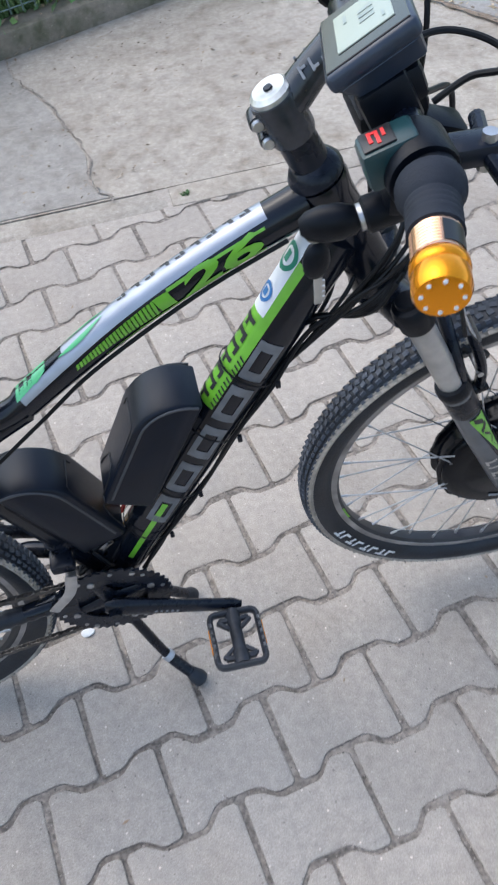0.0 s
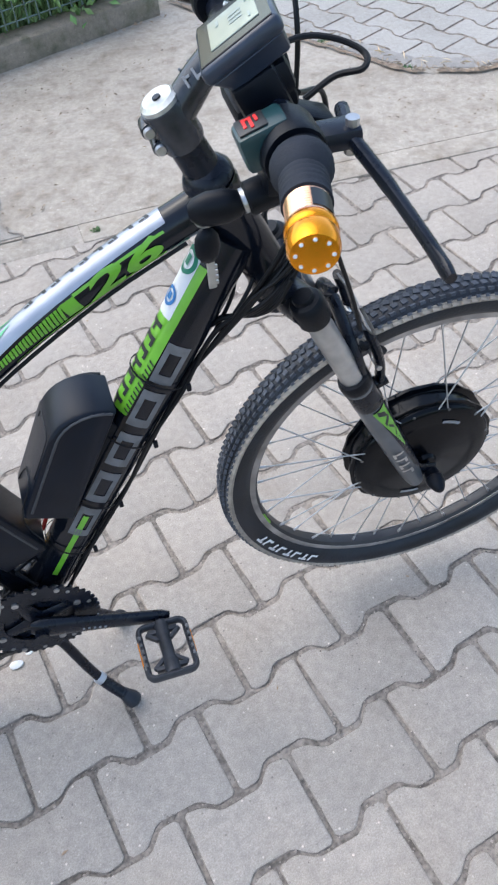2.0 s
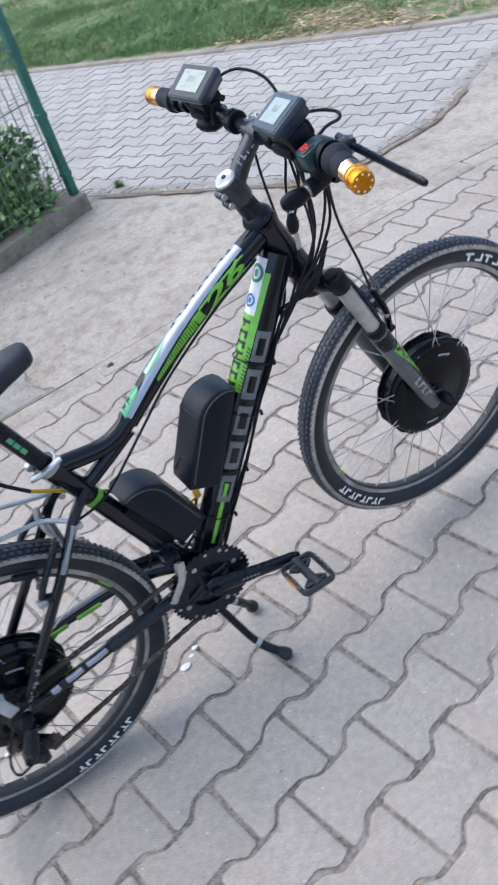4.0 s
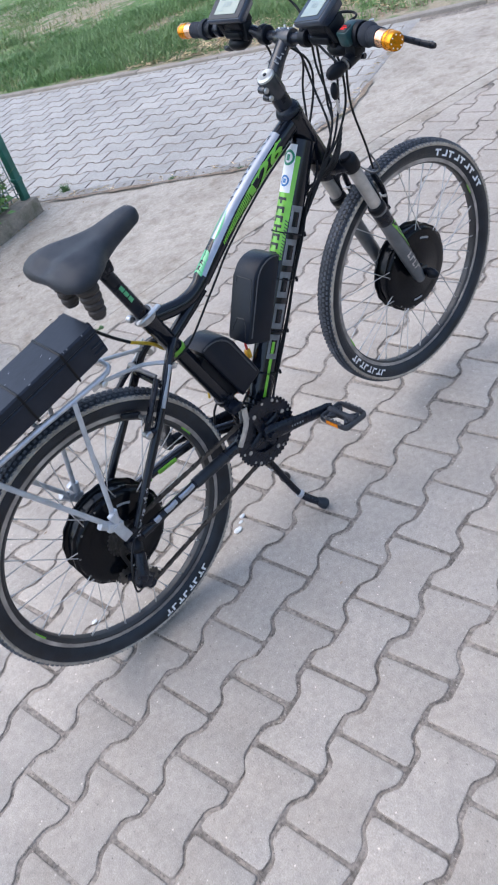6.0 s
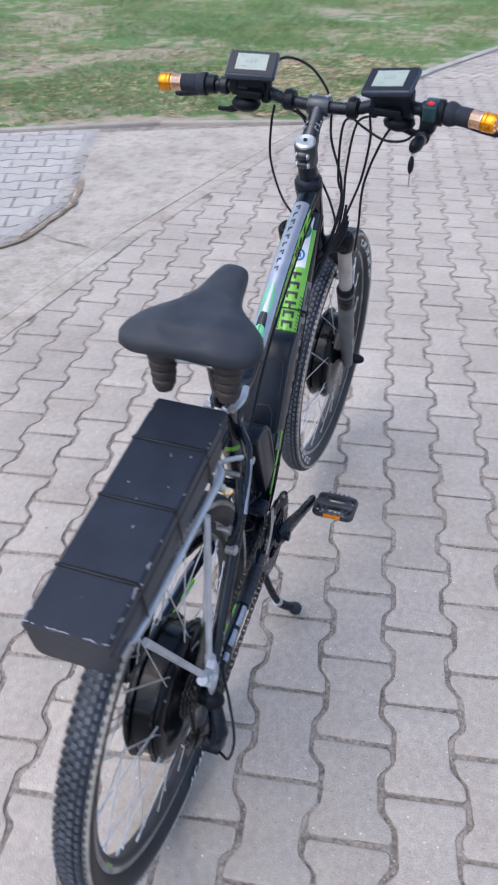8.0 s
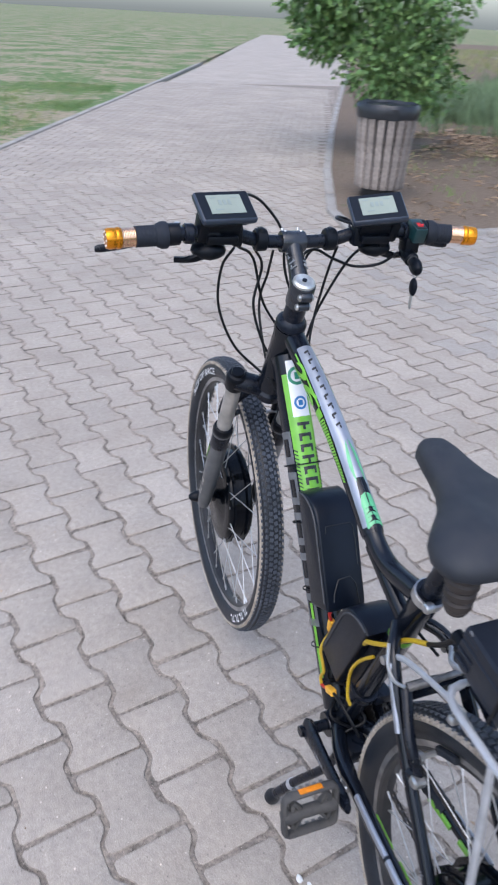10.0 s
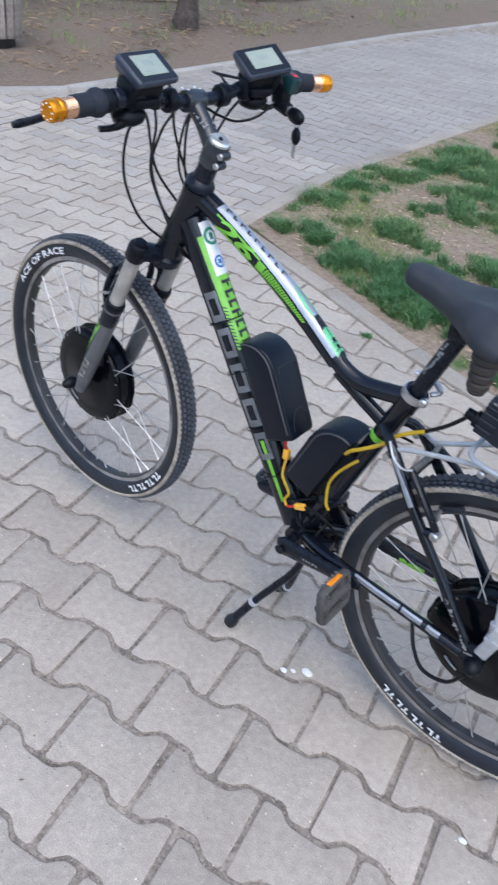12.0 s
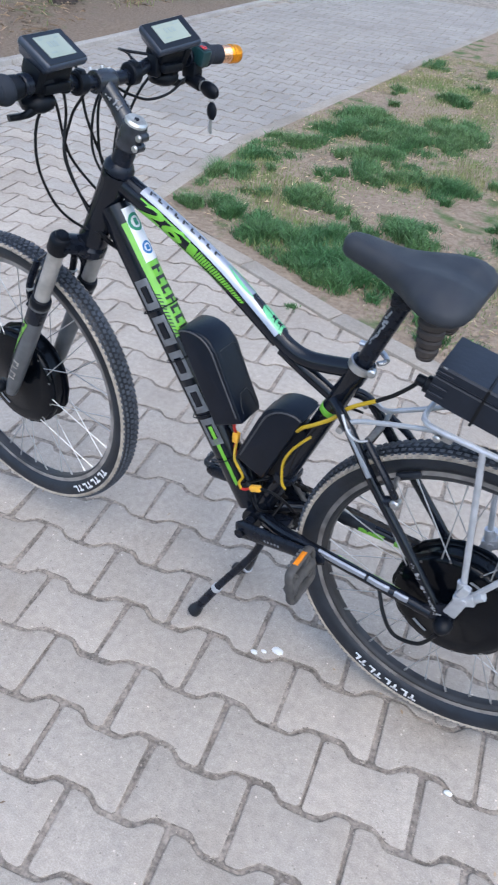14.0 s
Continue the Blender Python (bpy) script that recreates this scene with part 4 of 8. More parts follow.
def tree(label, foot, lean, r0, height, seed):
    ob = thing("tree", label, "tree", foot)
    r = random.Random(seed)
    top = V((lean[0], lean[1], height))
    path = curve_points([(0, 0, -0.1), V((0, 0, 0.0)).lerp(top, 0.33) + V((0.05, 0.03, 0)), top * 0.68 + V((-0.04, 0.04, 0)), top], 8)
    radii = [r0 * (1.5 if i < 2 else 1.15 if i < 4 else 1.0) * (1 - 0.55 * i / len(path)) for i in range(len(path))]
    bm = tube(B(), path, radii, 18)
    bmesh.ops.subdivide_edges(bm, edges=bm.edges[:], cuts=1)
    for v in bm.verts:
        v.co += 0.018 * noise.noise_vector(V((v.co.x * 14, v.co.y * 14, v.co.z * 4)))
    part("trunk", bm, M["bark"], ob)
    spots = []
    for k in range(7):
        a = 2.4 * k
        s = top * r.uniform(0.7, 0.98)
        e = s + V((math.cos(a) * r.uniform(1.0, 1.8), math.sin(a) * r.uniform(1.0, 1.8), r.uniform(0.8, 1.8)))
        part("limb", tube(B(), curve_points([s, s.lerp(e, 0.5) + V((0, 0, -0.15)), e], 5), [r0 * 0.42 * (1 - 0.07 * i) for i in range(11)], 8), M["bark"], ob)
        spots += [(tuple(e), 0.8), (tuple(s.lerp(e, 0.7)), 0.6)]
    leaf_cloud("crown", spots, 6000, 0.12, M["leaf_light"], ob, seed)
    return ob


tree("leaning dark-barked tree in the planting bed", (5.45, -5.45, 0.02), (0.55, -1.35), 0.098, 3.4, 51)
tree("dark-barked park tree far across the lawn", (15.5, -17.0, 0.02), (0.2, -0.2), 0.26, 4.2, 52)

for n, (x, y, s) in enumerate(((-0.078, 0.088, 0.006), (-0.121, 0.058, 0.009), (-0.095, 0.075, 0.0045), (-0.55, 0.155, 0.006))):
    ob = part("pebble", blob(B(), (0, 0, 0), (s * 1.5, s, s * 0.55), n), M["pebble"], None)
    ob.location = (x, y, s * 0.45)
    tagged(ob, "small white pebble lying on the pavement", "pebble", "pebbles beside the bicycle")

for n, (x, y, s, h) in enumerate(((1.10, 2.93, 0.05, 0.045), (1.62, 1.93, 0.06, 0.012), (1.42, 2.28, 0.05, 0.012), (0.30, 1.37, 0.03, 0.012), (0.62, -1.37, 0.05, 0.015))):
    rr = np.random.default_rng(60 + n)
    q = rr.normal(size=(110, 2)) * s * 0.22 + (x, y)
    blades("weed_tuft", np.column_stack([q, np.zeros(110), np.ones(110)]), h, 0.0022, M["grass"], "small weed tuft in a pavement joint", "weed", 0.8)

# ---------------------------------------------------------------- the electric bicycle
bike = thing("electric_bicycle", "black and lime green electric mountain bicycle on its double kickstand", "bicycle")
SIDES = (("right", -1), ("left", 1))
A0, D_AX, E_AX = V((0.297, 0.004, 1.022)), V((0.4080, 0, -0.9130)), V((0.9130, 0, 0.4080))
STEER = Matrix.Translation(A0) @ Matrix.Rotation(radians(3.5), 4, D_AX) @ Matrix.Translation(-A0)
TO_Y = Matrix.Rotation(radians(-90), 4, "X")


def fork_at(f, l, s):
    """A place on the fork: ahead of, left of, and down along the steering axis."""
    return A0 + E_AX * f + D_AX * s + V((0, l, 0))


def steered(ob):
    ob.matrix_basis = STEER
    return ob


def gear(bm, r_in, r_out, teeth, depth, t, m):
    """A toothed ring of thickness t round the local z axis."""
    n = teeth * 4
    rows = []
    for r, h in (("in", -t / 2), ("out", -t / 2), ("out", t / 2), ("in", t / 2)):
        row = []
        for k in range(n):
            a = 2 * math.pi * k / n
            q = r_in if r == "in" else r_out - (depth if k % 4 in (0, 3) else 0)
            row.append(bm.verts.new(m @ V((q * math.cos(a), q * math.sin(a), h))))
        rows.append(row)
    for a, b in zip(rows, rows[1:] + rows[:1]):
        for k in range(n):
            q = (k + 1) % n
            bm.faces.new((a[k], a[q], b[q], b[k]))
    return bm


def tyre_arc(bm, r0, r1, a0, a1, y, n=5):
    """A flat patch on the wheel's side, between two radii and two angles (degrees)."""
    rows = []
    for k in range(n + 1):
        a = radians(a0 + (a1 - a0) * k / n)
        rows.append([bm.verts.new((r * math.cos(a), y if j == 0 else y * 1.0, r * math.sin(a))) for j, r in enumerate((r0, r1))])
    for (a, b), (c, d) in zip(rows, rows[1:]):
        bm.faces.new((a, b, d, c))
    return bm


def wheel(name, m, letters, motor_r, motor_h, inner):
    """Rim with tyre, tread, spokes and hub motor; letters: (side, from, to, count)."""
    prof = [(0.2925, -0.0125), (0.290, -0.0128), (inner + 0.0075, -0.0128), (inner + 0.0015, -0.008), (inner, 0), (inner + 0.0015, 0.008), (inner + 0.0075, 0.0128), (0.290, 0.0128), (0.2925, 0.0125), (0.287, 0.008), (0.287, -0.008)]
    rim = part(name, lathe(B(), prof, TO_Y, 72, closed=True), M["rim"], bike, "dark rim with worn silver brake tracks")
    rim.matrix_basis = m
    for s in (-1, 1):
        part("brake_track", lathe(B(), [(0.2812, s * 0.0129), (0.2915, s * 0.0129), (0.2915, s * 0.0135), (0.2812, s * 0.0135)], TO_Y, 72, closed=True), M["track"], rim)
    half = [(0.2890, -0.0115), (0.2925, -0.0160), (0.299, -0.0215), (0.308, -0.0258), (0.320, -0.0258), (0.329, -0.0225), (0.335, -0.015), (0.3375, -0.006)]
    part("tyre", lathe(B(), half + [(r, -y) for r, y in half[::-1]], TO_Y, 96, closed=True), M["tyre"], rim, "black knobbly tyre")
    bm, shoulder = B(), {-1: B(), 1: B()}
    for k in range(150):
        a = 2 * math.pi * k / 150
        for row, (y, r, w, ln, tilt) in enumerate(((-0.0050, 0.3372, 0.0075, 0.0085, 0), (0.0050, 0.3372, 0.0075, 0.0085, 0), (-0.0138, 0.3344, 0.0066, 0.0082, 24), (0.0138, 0.3344, 0.0066, 0.0082, -24), (-0.0215, 0.3294, 0.0050, 0.0080, 50), (0.0215, 0.3294, 0.0050, 0.0080, -50), (-0.0248, 0.3252, 0.0050, 0.0102, 58), (0.0248, 0.3252, 0.0050, 0.0102, -58))):
            b = a + (math.pi / 150 if row in (1, 2, 5, 6) else 0)
            mm = Matrix.Rotation(-b, 4, "Y") @ Matrix.Translation((r, y, 0)) @ Matrix.Rotation(radians(tilt), 4, "Z") @ Matrix.Rotation(radians(14 * (-1) ** row), 4, "X")
            box(bm if row < 6 else shoulder[-1 if y < 0 else 1], (0.0042, w, ln), mm)
    part("tread", bm, M["tread"], rim, "worn grey rubber tread blocks")
    for s in (-1, 1):
        lathe(shoulder[s], [(0.3215, s * 0.0250), (0.3232, s * 0.0266), (0.3270, s * 0.0252), (0.3312, s * 0.0230), (0.3300, s * 0.0212)], TO_Y, 96, closed=True)
        part("tyre_shoulder", shoulder[s], M["dust"], rim, "sandy dust on the knobbly tyre shoulder")
    spoke = None
    for k in range(36):
        s, cross = (-1) ** k, (14 if (k // 2) % 2 else -14)
        a = radians(k * 10)
        p0 = V((motor_r * 0.93 * math.cos(a + radians(cross)), s * motor_h * 0.75, motor_r * 0.93 * math.sin(a + radians(cross))))
        p1 = V(((inner + 0.0025) * math.cos(a), s * 0.003, (inner + 0.0025) * math.sin(a)))
        if spoke is None:
            spoke = mesh_of("spoke", [], [], M["spoke"])
            tmp = rod(B(), (0, 0, 0), (0, 0, (p1 - p0).length), 0.0012, n=6)
            lathe(tmp, [(0.0022, (p1 - p0).length - 0.014), (0.0022, (p1 - p0).length)], n=6)
            tmp.to_mesh(spoke)
            tmp.free()
        ob = new("spoke", spoke)
        ob.parent, ob.matrix_basis = rim, along(p0, p1, (0, 1, 0.01))
    r, h = motor_r, motor_h
    cover = [(0.0, h + 0.010), (0.016, h + 0.010), (0.019, h + 0.004), (0.030, h + 0.003), (0.036, h + 0.0005), (r * 0.60, h - 0.001), (r * 0.66, h - 0.0035), (r * 0.70, h - 0.0034), (r * 0.86, h - 0.0052), (r * 0.925, h - 0.0075), (r * 0.955, h - 0.0115), (r * 0.96, h - 0.016), (r, h - 0.017), (r, h - 0.0215), (r * 0.945, h - 0.023), (r * 0.93, h - 0.0245)]
    motor = part("hub_motor", lathe(B(), cover + [(q, -y) for q, y in cover[::-1]], TO_Y, 64), M["motor"], rim, "glossy black hub motor")
    for s in (-1, 1):
        for k in range(12):
            a = 2 * math.pi * (k + 0.5) / 12
            bm = lathe(B(), [(0.0028, 0), (0.0028, 0.0015)], Matrix.Translation((r * 0.915 * math.cos(a), s * (h - 0.0078) - (0 if s > 0 else 0.0015), r * 0.915 * math.sin(a))) @ TO_Y, 6)
            part("cover_bolt", bm, M["cage"], rim)
    for s in (-1, 1):
        rings, bm = [], B()
        for y, q in ((h - 0.0165, 0.97), (h - 0.0170, 1.0), (h - 0.0214, 1.0), (h - 0.0219, 0.97)):
            rings.append([bm.verts.new((c * math.cos(a), s * y, c * math.sin(a))) for a, c in ((2 * math.pi * k / 144, q * r * (1.006 + 0.010 * math.cos(2 * math.pi * k / 8))) for k in range(144))])
        for u, w in zip(rings, rings[1:] + rings[:1]):
            for k in range(144):
                bm.faces.new((u[k], u[(k + 1) % 144], w[(k + 1) % 144], w[k]))
        part("spoke_flange", bm, M["motor"], rim, "scalloped black spoke flange")
    for s, a in ((-1, 250), (1, 290), (-1, 55), (1, 100)):
        bm = tyre_arc(B(), r * 0.70, r * 0.75, a, a + 22, s * (h - 0.0022), 6)
        part("motor_print", bm, M["grey_print"], rim, "small pale mark on the motor")
    part("axle", lathe(B(), [(0.0, -0.088), (0.006, -0.087), (0.006, 0.087), (0.0, 0.088)], TO_Y, 14), M["satin"], rim)
    for s in (-1, 1):
        q = 1.25 if name == "rear_wheel" else 1.0
        part("axle_nut", lathe(B(), [(0.0115 * q, s * 0.058), (0.0125 * q, s * 0.073), (0.0145 * q, s * 0.075), (0.0138 * q, s * 0.086), (0.0095 * q, s * 0.096), (0.005, s * 0.101), (0.0, s * 0.102)], TO_Y, 16), M["plastic"], rim, "black capped axle nut")
    for s, a0, a1, n, r0, r1 in letters:
        bm = B()
        step = (a1 - a0) / n
        for k in range(n):
            for q0, q1, c0, c1 in ((r0, r1, 0.08, 0.34), (r0, r0 + (r1 - r0) * 0.28, 0.34, 0.84)) if k % 2 else ((r0, r1, 0.40, 0.66), (r1 - (r1 - r0) * 0.28, r1, 0.08, 0.9)):
                tyre_arc(bm, q0, q1, a0 + step * (k + c0), a0 + step * (k + c1), s * 0.0267, 2)
        part("sidewall_print", bm, M["white"], rim, "white sidewall marks")
    for s in (-1,):
        for a in (20, 195):
            part("rim_print", tyre_arc(B(), 0.2775, 0.2825, a, a + 7, s * 0.0131, 3), M["green"], rim, "lime green rim mark")
    return rim


R_AX, F_AX = V((-0.4275, 0.001, 0.3385)), fork_at(0.047, -0.004, 0.702)
front_wheel = wheel("front_wheel", STEER @ Matrix.Translation(F_AX) @ Matrix.Scale(0.958, 4), ((-1, 203, 235, 8, 0.297, 0.315), (1, 207, 237, 8, 0.297, 0.315), (-1, 20, 68, 9, 0.297, 0.314)), 0.1215, 0.0355, 0.2755)
rear_wheel = wheel("rear_wheel", Matrix.Translation(R_AX) @ Matrix.Scale(0.966, 4), ((-1, 270, 301, 8, 0.297, 0.315), (1, 270, 301, 8, 0.297, 0.315)), 0.1210, 0.0393, 0.2680)

def sidewall_lettering(body, wheel_rim, a0, a1, r0, height, y):
    """Real lettering bent round the tyre's left side."""
    cu = bpy.data.curves.new("print", "FONT")
    cu.body, cu.size, cu.resolution_u, cu.offset = body, height / 0.7, 2, height * 0.03
    ob = new("print", cu)
    me = bpy.data.meshes.new_from_object(ob.evaluated_get(bpy.context.evaluated_depsgraph_get()))
    bpy.data.objects.remove(ob)
    bm = B()
    bm.from_mesh(me)
    width = max(v.co.x for v in bm.verts)
    for v in bm.verts:
        a, r = radians(a0 + (a1 - a0) * v.co.x / width), r0 + v.co.y
        v.co = (r * math.cos(a), y, r * math.sin(a))
    return part("sidewall_print", bm, M["white"], wheel_rim, "white lettering " + body)


sidewall_lettering("ACE OF RACE", front_wheel, 29, 73, 0.2985, 0.0150, 0.0267)

# frame tubes
BB = V((-0.008, 0, 0.324))
TOP = curve_points([(0.325, 0, 0.912), (0.235, 0, 0.874), (0.134, 0, 0.822), (0.055, 0, 0.771), (-0.008, 0, 0.727)], 8)
nT = len(TOP)
part("top_tube", tube(B(), TOP, [0.0222 - 0.003 * i / nT for i in range(nT)], 20, [0.0195 - 0.0025 * i / nT for i in range(nT)]), M["black"], bike)
part("rear_top_tube", tube(B(), curve_points([(0.008, 0, 0.739), (-0.030, 0, 0.716), (-0.072, 0, 0.709), (-0.142, 0, 0.722)], 8), 0.0165, 16, 0.0150), M["black"], bike)
part("gusset_strut", tube(B(), [(-0.012, 0, 0.712), (-0.065, 0, 0.684), (-0.132, 0, 0.652)], 0.0135, 14, 0.0125), M["black"], bike)
DOWN = [V((0.352, 0, 0.868)).lerp(V((0.012, 0, 0.338)), k / 24) for k in range(25)]
part("down_tube", tube(B(), DOWN, [0.0335 - 0.003 * abs(i - 12) / 12 for i in range(25)], 20, 0.0275), M["black"], bike)
part("head_tube", lathe(B(), [(0.0265, 0.098), (0.0275, 0.104), (0.0255, 0.118), (0.0255, 0.232), (0.0280, 0.240), (0.0285, 0.252), (0.0265, 0.254)], Matrix.Translation(A0) @ V((0, 0, 1)).rotation_difference(D_AX).to_matrix().to_4x4(), 28), M["black"], bike)
part("seat_tube", lathe(B(), [(0.019, 0.0), (0.019, 0.40), (0.0205, 0.405), (0.0205, 0.448)], along(BB, (-0.163, 0, 0.745)), 22), M["black"], bike)
part("seat_tube_band", lathe(B(), [(0.0192, 0.319), (0.0197, 0.320), (0.0197, 0.331), (0.0192, 0.332)], along(BB, (-0.163, 0, 0.745)), 22), M["green"], bike, "lime green band")
part("bottom_bracket", lathe(B(), [(0.0215, -0.036), (0.0225, -0.033), (0.0225, 0.033), (0.0215, 0.036)], Matrix.Translation(BB) @ TO_Y, 24), M["black"], bike)
for side, s in SIDES:
    part("chainstay", tube(B(), curve_points([(-0.03, s * 0.022, 0.332), (-0.09, s * 0.046, 0.342), (-0.18, s * 0.058, 0.350), (-0.40, s * 0.068, 0.343)], 6), [0.0135] * 10 + [0.011] * 9, 12), M["black"], bike)
    part("seatstay", tube(B(), curve_points([(-0.128, s * 0.018, 0.662), (-0.170, s * 0.045, 0.645), (-0.235, s * 0.056, 0.565), (-0.34, s * 0.062, 0.440), (-0.412, s * 0.066, 0.352)], 6), 0.0095, 12), M["black"], bike)
    part("dropout", prism(B(), [(-0.05, -0.012), (0.012, -0.014), (0.02, 0.0), (0.012, 0.03), (-0.002, 0.035), (-0.03, 0.014)], -0.003, 0.003, Matrix.Translation((-0.418, s * 0.070, 0.345)) @ Matrix.Rotation(radians(90), 4, "X") @ Matrix.Scale(-1, 4, (1, 0, 0)), 0.001), M["satin"], bike)
    if s < 0:
        part("chainstay_wrap", tube(B(), curve_points([(-0.10, -0.0485, 0.3425), (-0.15, -0.0555, 0.3475), (-0.19, -0.0585, 0.3490), (-0.235, -0.0603, 0.3490)], 8), [0.0136 + 0.0007 * math.sin(2.1 * i) for i in range(25)], 12), M["tyre"], bike, "dark rubber wrap on the chain stay")
    for a, b in ((0.0, 0.50), (0.53, 0.74), (0.80, 0.93)) if s > 0 else ((0.36, 0.58), (0.63, 0.80), (0.88, 0.96)):
        p, q = V((-0.17, s * 0.0632, 0.3550)), V((-0.37, s * 0.0728, 0.3495))
        part("stay_stripe", tube(B(), [p.lerp(q, a), p.lerp(q, (a + b) / 2) + V((0, s * 0.0008, 0)), p.lerp(q, b)], 0.0078, 8, 0.0050), M["silver"], bike, "silver stripe decal")
    for k in range(2):
        part("stay_print", tube(B(), [(-0.205 - 0.075 * k, s * (0.0478 + 0.0035 * k), 0.3475 - 0.002 * k), (-0.258 - 0.075 * k, s * (0.0510 + 0.0035 * k), 0.3460 - 0.002 * k)], 0.0060, 8, 0.0034), M["green"], bike, "green mark on the chain stay")
    bm, rr = B(), random.Random(4)
    for k in range(34):
        c = V((-0.34, s * 0.062, 0.440)).lerp(V((-0.412, s * 0.066, 0.352)), rr.random() ** 0.8) + V((rr.gauss(0, 0.003), s * 0.0094, rr.gauss(0, 0.003)))
        box(bm, (rr.uniform(0.001, 0.004), 0.0014, rr.uniform(0.001, 0.005)), Matrix.Translation(c) @ Matrix.Rotation(rr.uniform(0, 3), 4, "Y"))
    tagged(part("chipped_paint", bm, M["scuff"], bike), "pale chips on the seat stay", kind="stuff")
    part("stay_stripe", tube(B(), [(-0.175, s * 0.0535, 0.642), (-0.232, s * 0.0628, 0.572)], 0.005, 8, 0.0042), M["silver"], bike, "silver stripe decal")
part("stay_bridge", tube(B(), [(-0.205, -0.052, 0.607), (-0.205, 0.052, 0.607)], 0.008, 10), M["black"], bike)


def tube_surface(path, up, side):
    """The surface of a tube that lies in the bicycle's plane: distance along it, angle from its upper side (+: left), height over it."""
    path = [V(p) for p in path]
    dist = [0.0]
    for a, b in zip(path, path[1:]):
        dist.append(dist[-1] + (b - a).length)
    def at(s, phi, lift=0.0007):
        i = max(0, min(len(path) - 2, next((k for k in range(len(dist) - 1) if dist[k + 1] >= s), len(path) - 2)))
        a, b = path[i], path[i + 1]
        t = (b - a).normalized()
        nrm = V((t.z, 0, -t.x))
        nrm = nrm if nrm.z > 0 else -nrm
        p = a + t * (s - dist[i])
        return p + nrm * (up(s) + lift) * math.cos(phi) + V((0, 1, 0)) * (side(s) + lift) * math.sin(phi)
    return at


def patch(bm, at, s0, s1, p0, p1, ns=6, np_=6, skew=0.0, lift=0.0007):
    """A stripe on a tube from s0 to s1 (metres) and p0 to p1 (degrees; numbers or functions of the share along it)."""
    rows = []
    for i in range(ns + 1):
        k = i / ns
        a, b = (radians(q(k) if callable(q) else q) for q in (p0, p1))
        rows.append([bm.verts.new(at(s0 + (s1 - s0) * k + skew * (j / np_ - 0.5), a + (b - a) * j / np_, lift)) for j in range(np_ + 1)])
    for a, b in zip(rows, rows[1:]):
        for j in range(np_):
            bm.faces.new((a[j], a[j + 1], b[j + 1], b[j]))
    return bm


def printed(body, at, s0, phi0, size, flip, mat, parent, stretch=1.0):
    """Real lettering bent round a tube; flip: reads from the right-hand side."""
    cu = bpy.data.curves.new("print", "FONT")
    cu.body, cu.size, cu.resolution_u, cu.offset, cu.shear = body, size, 3, size * 0.03, 0.22
    ob = new("print", cu)
    me = bpy.data.meshes.new_from_object(ob.evaluated_get(bpy.context.evaluated_depsgraph_get()))
    bpy.data.objects.remove(ob)
    bm = B()
    bm.from_mesh(me)
    bmesh.ops.subdivide_edges(bm, edges=[e for e in bm.edges if e.calc_length() > 0.01], cuts=2)
    for v in bm.verts:
        x, y = v.co.x * stretch, v.co.y
        v.co = at(s0 - x if flip else s0 + x, radians(phi0) + (y if flip else -y) / 0.022, 0.0014)
    return part("print", bm, mat, parent, "lettering " + body)


top_at = tube_surface(TOP, lambda s: 0.0222 - 0.003 * s / 0.38, lambda s: 0.0195 - 0.0025 * s / 0.38)
down_at = tube_surface(DOWN, lambda s: 0.0335 - 0.003 * abs(s / 0.63 * 24 - 12) / 12, lambda s: 0.0275)
part("top_stripe", patch(B(), top_at, 0.040, 0.372, lambda k: -46 - 24 * k, lambda k: 46 + 24 * k, 24, 10), M["silver"], bike, "silver stripe along the top tube")
for k in range(9):
    s = 0.052 + k * 0.0185
    bm = patch(B(), top_at, s, s + 0.0045, -2, 22, 1, 4, 0.003, 0.0013)
    patch(bm, top_at, s + 0.0045, s + 0.0105, -2 + 15 * (k % 2), 6 + 15 * (k % 2), 1, 2, 0.001, 0.0013)
    part("name_mark", bm, M["ink"], bike, "dark mark on the silver stripe")
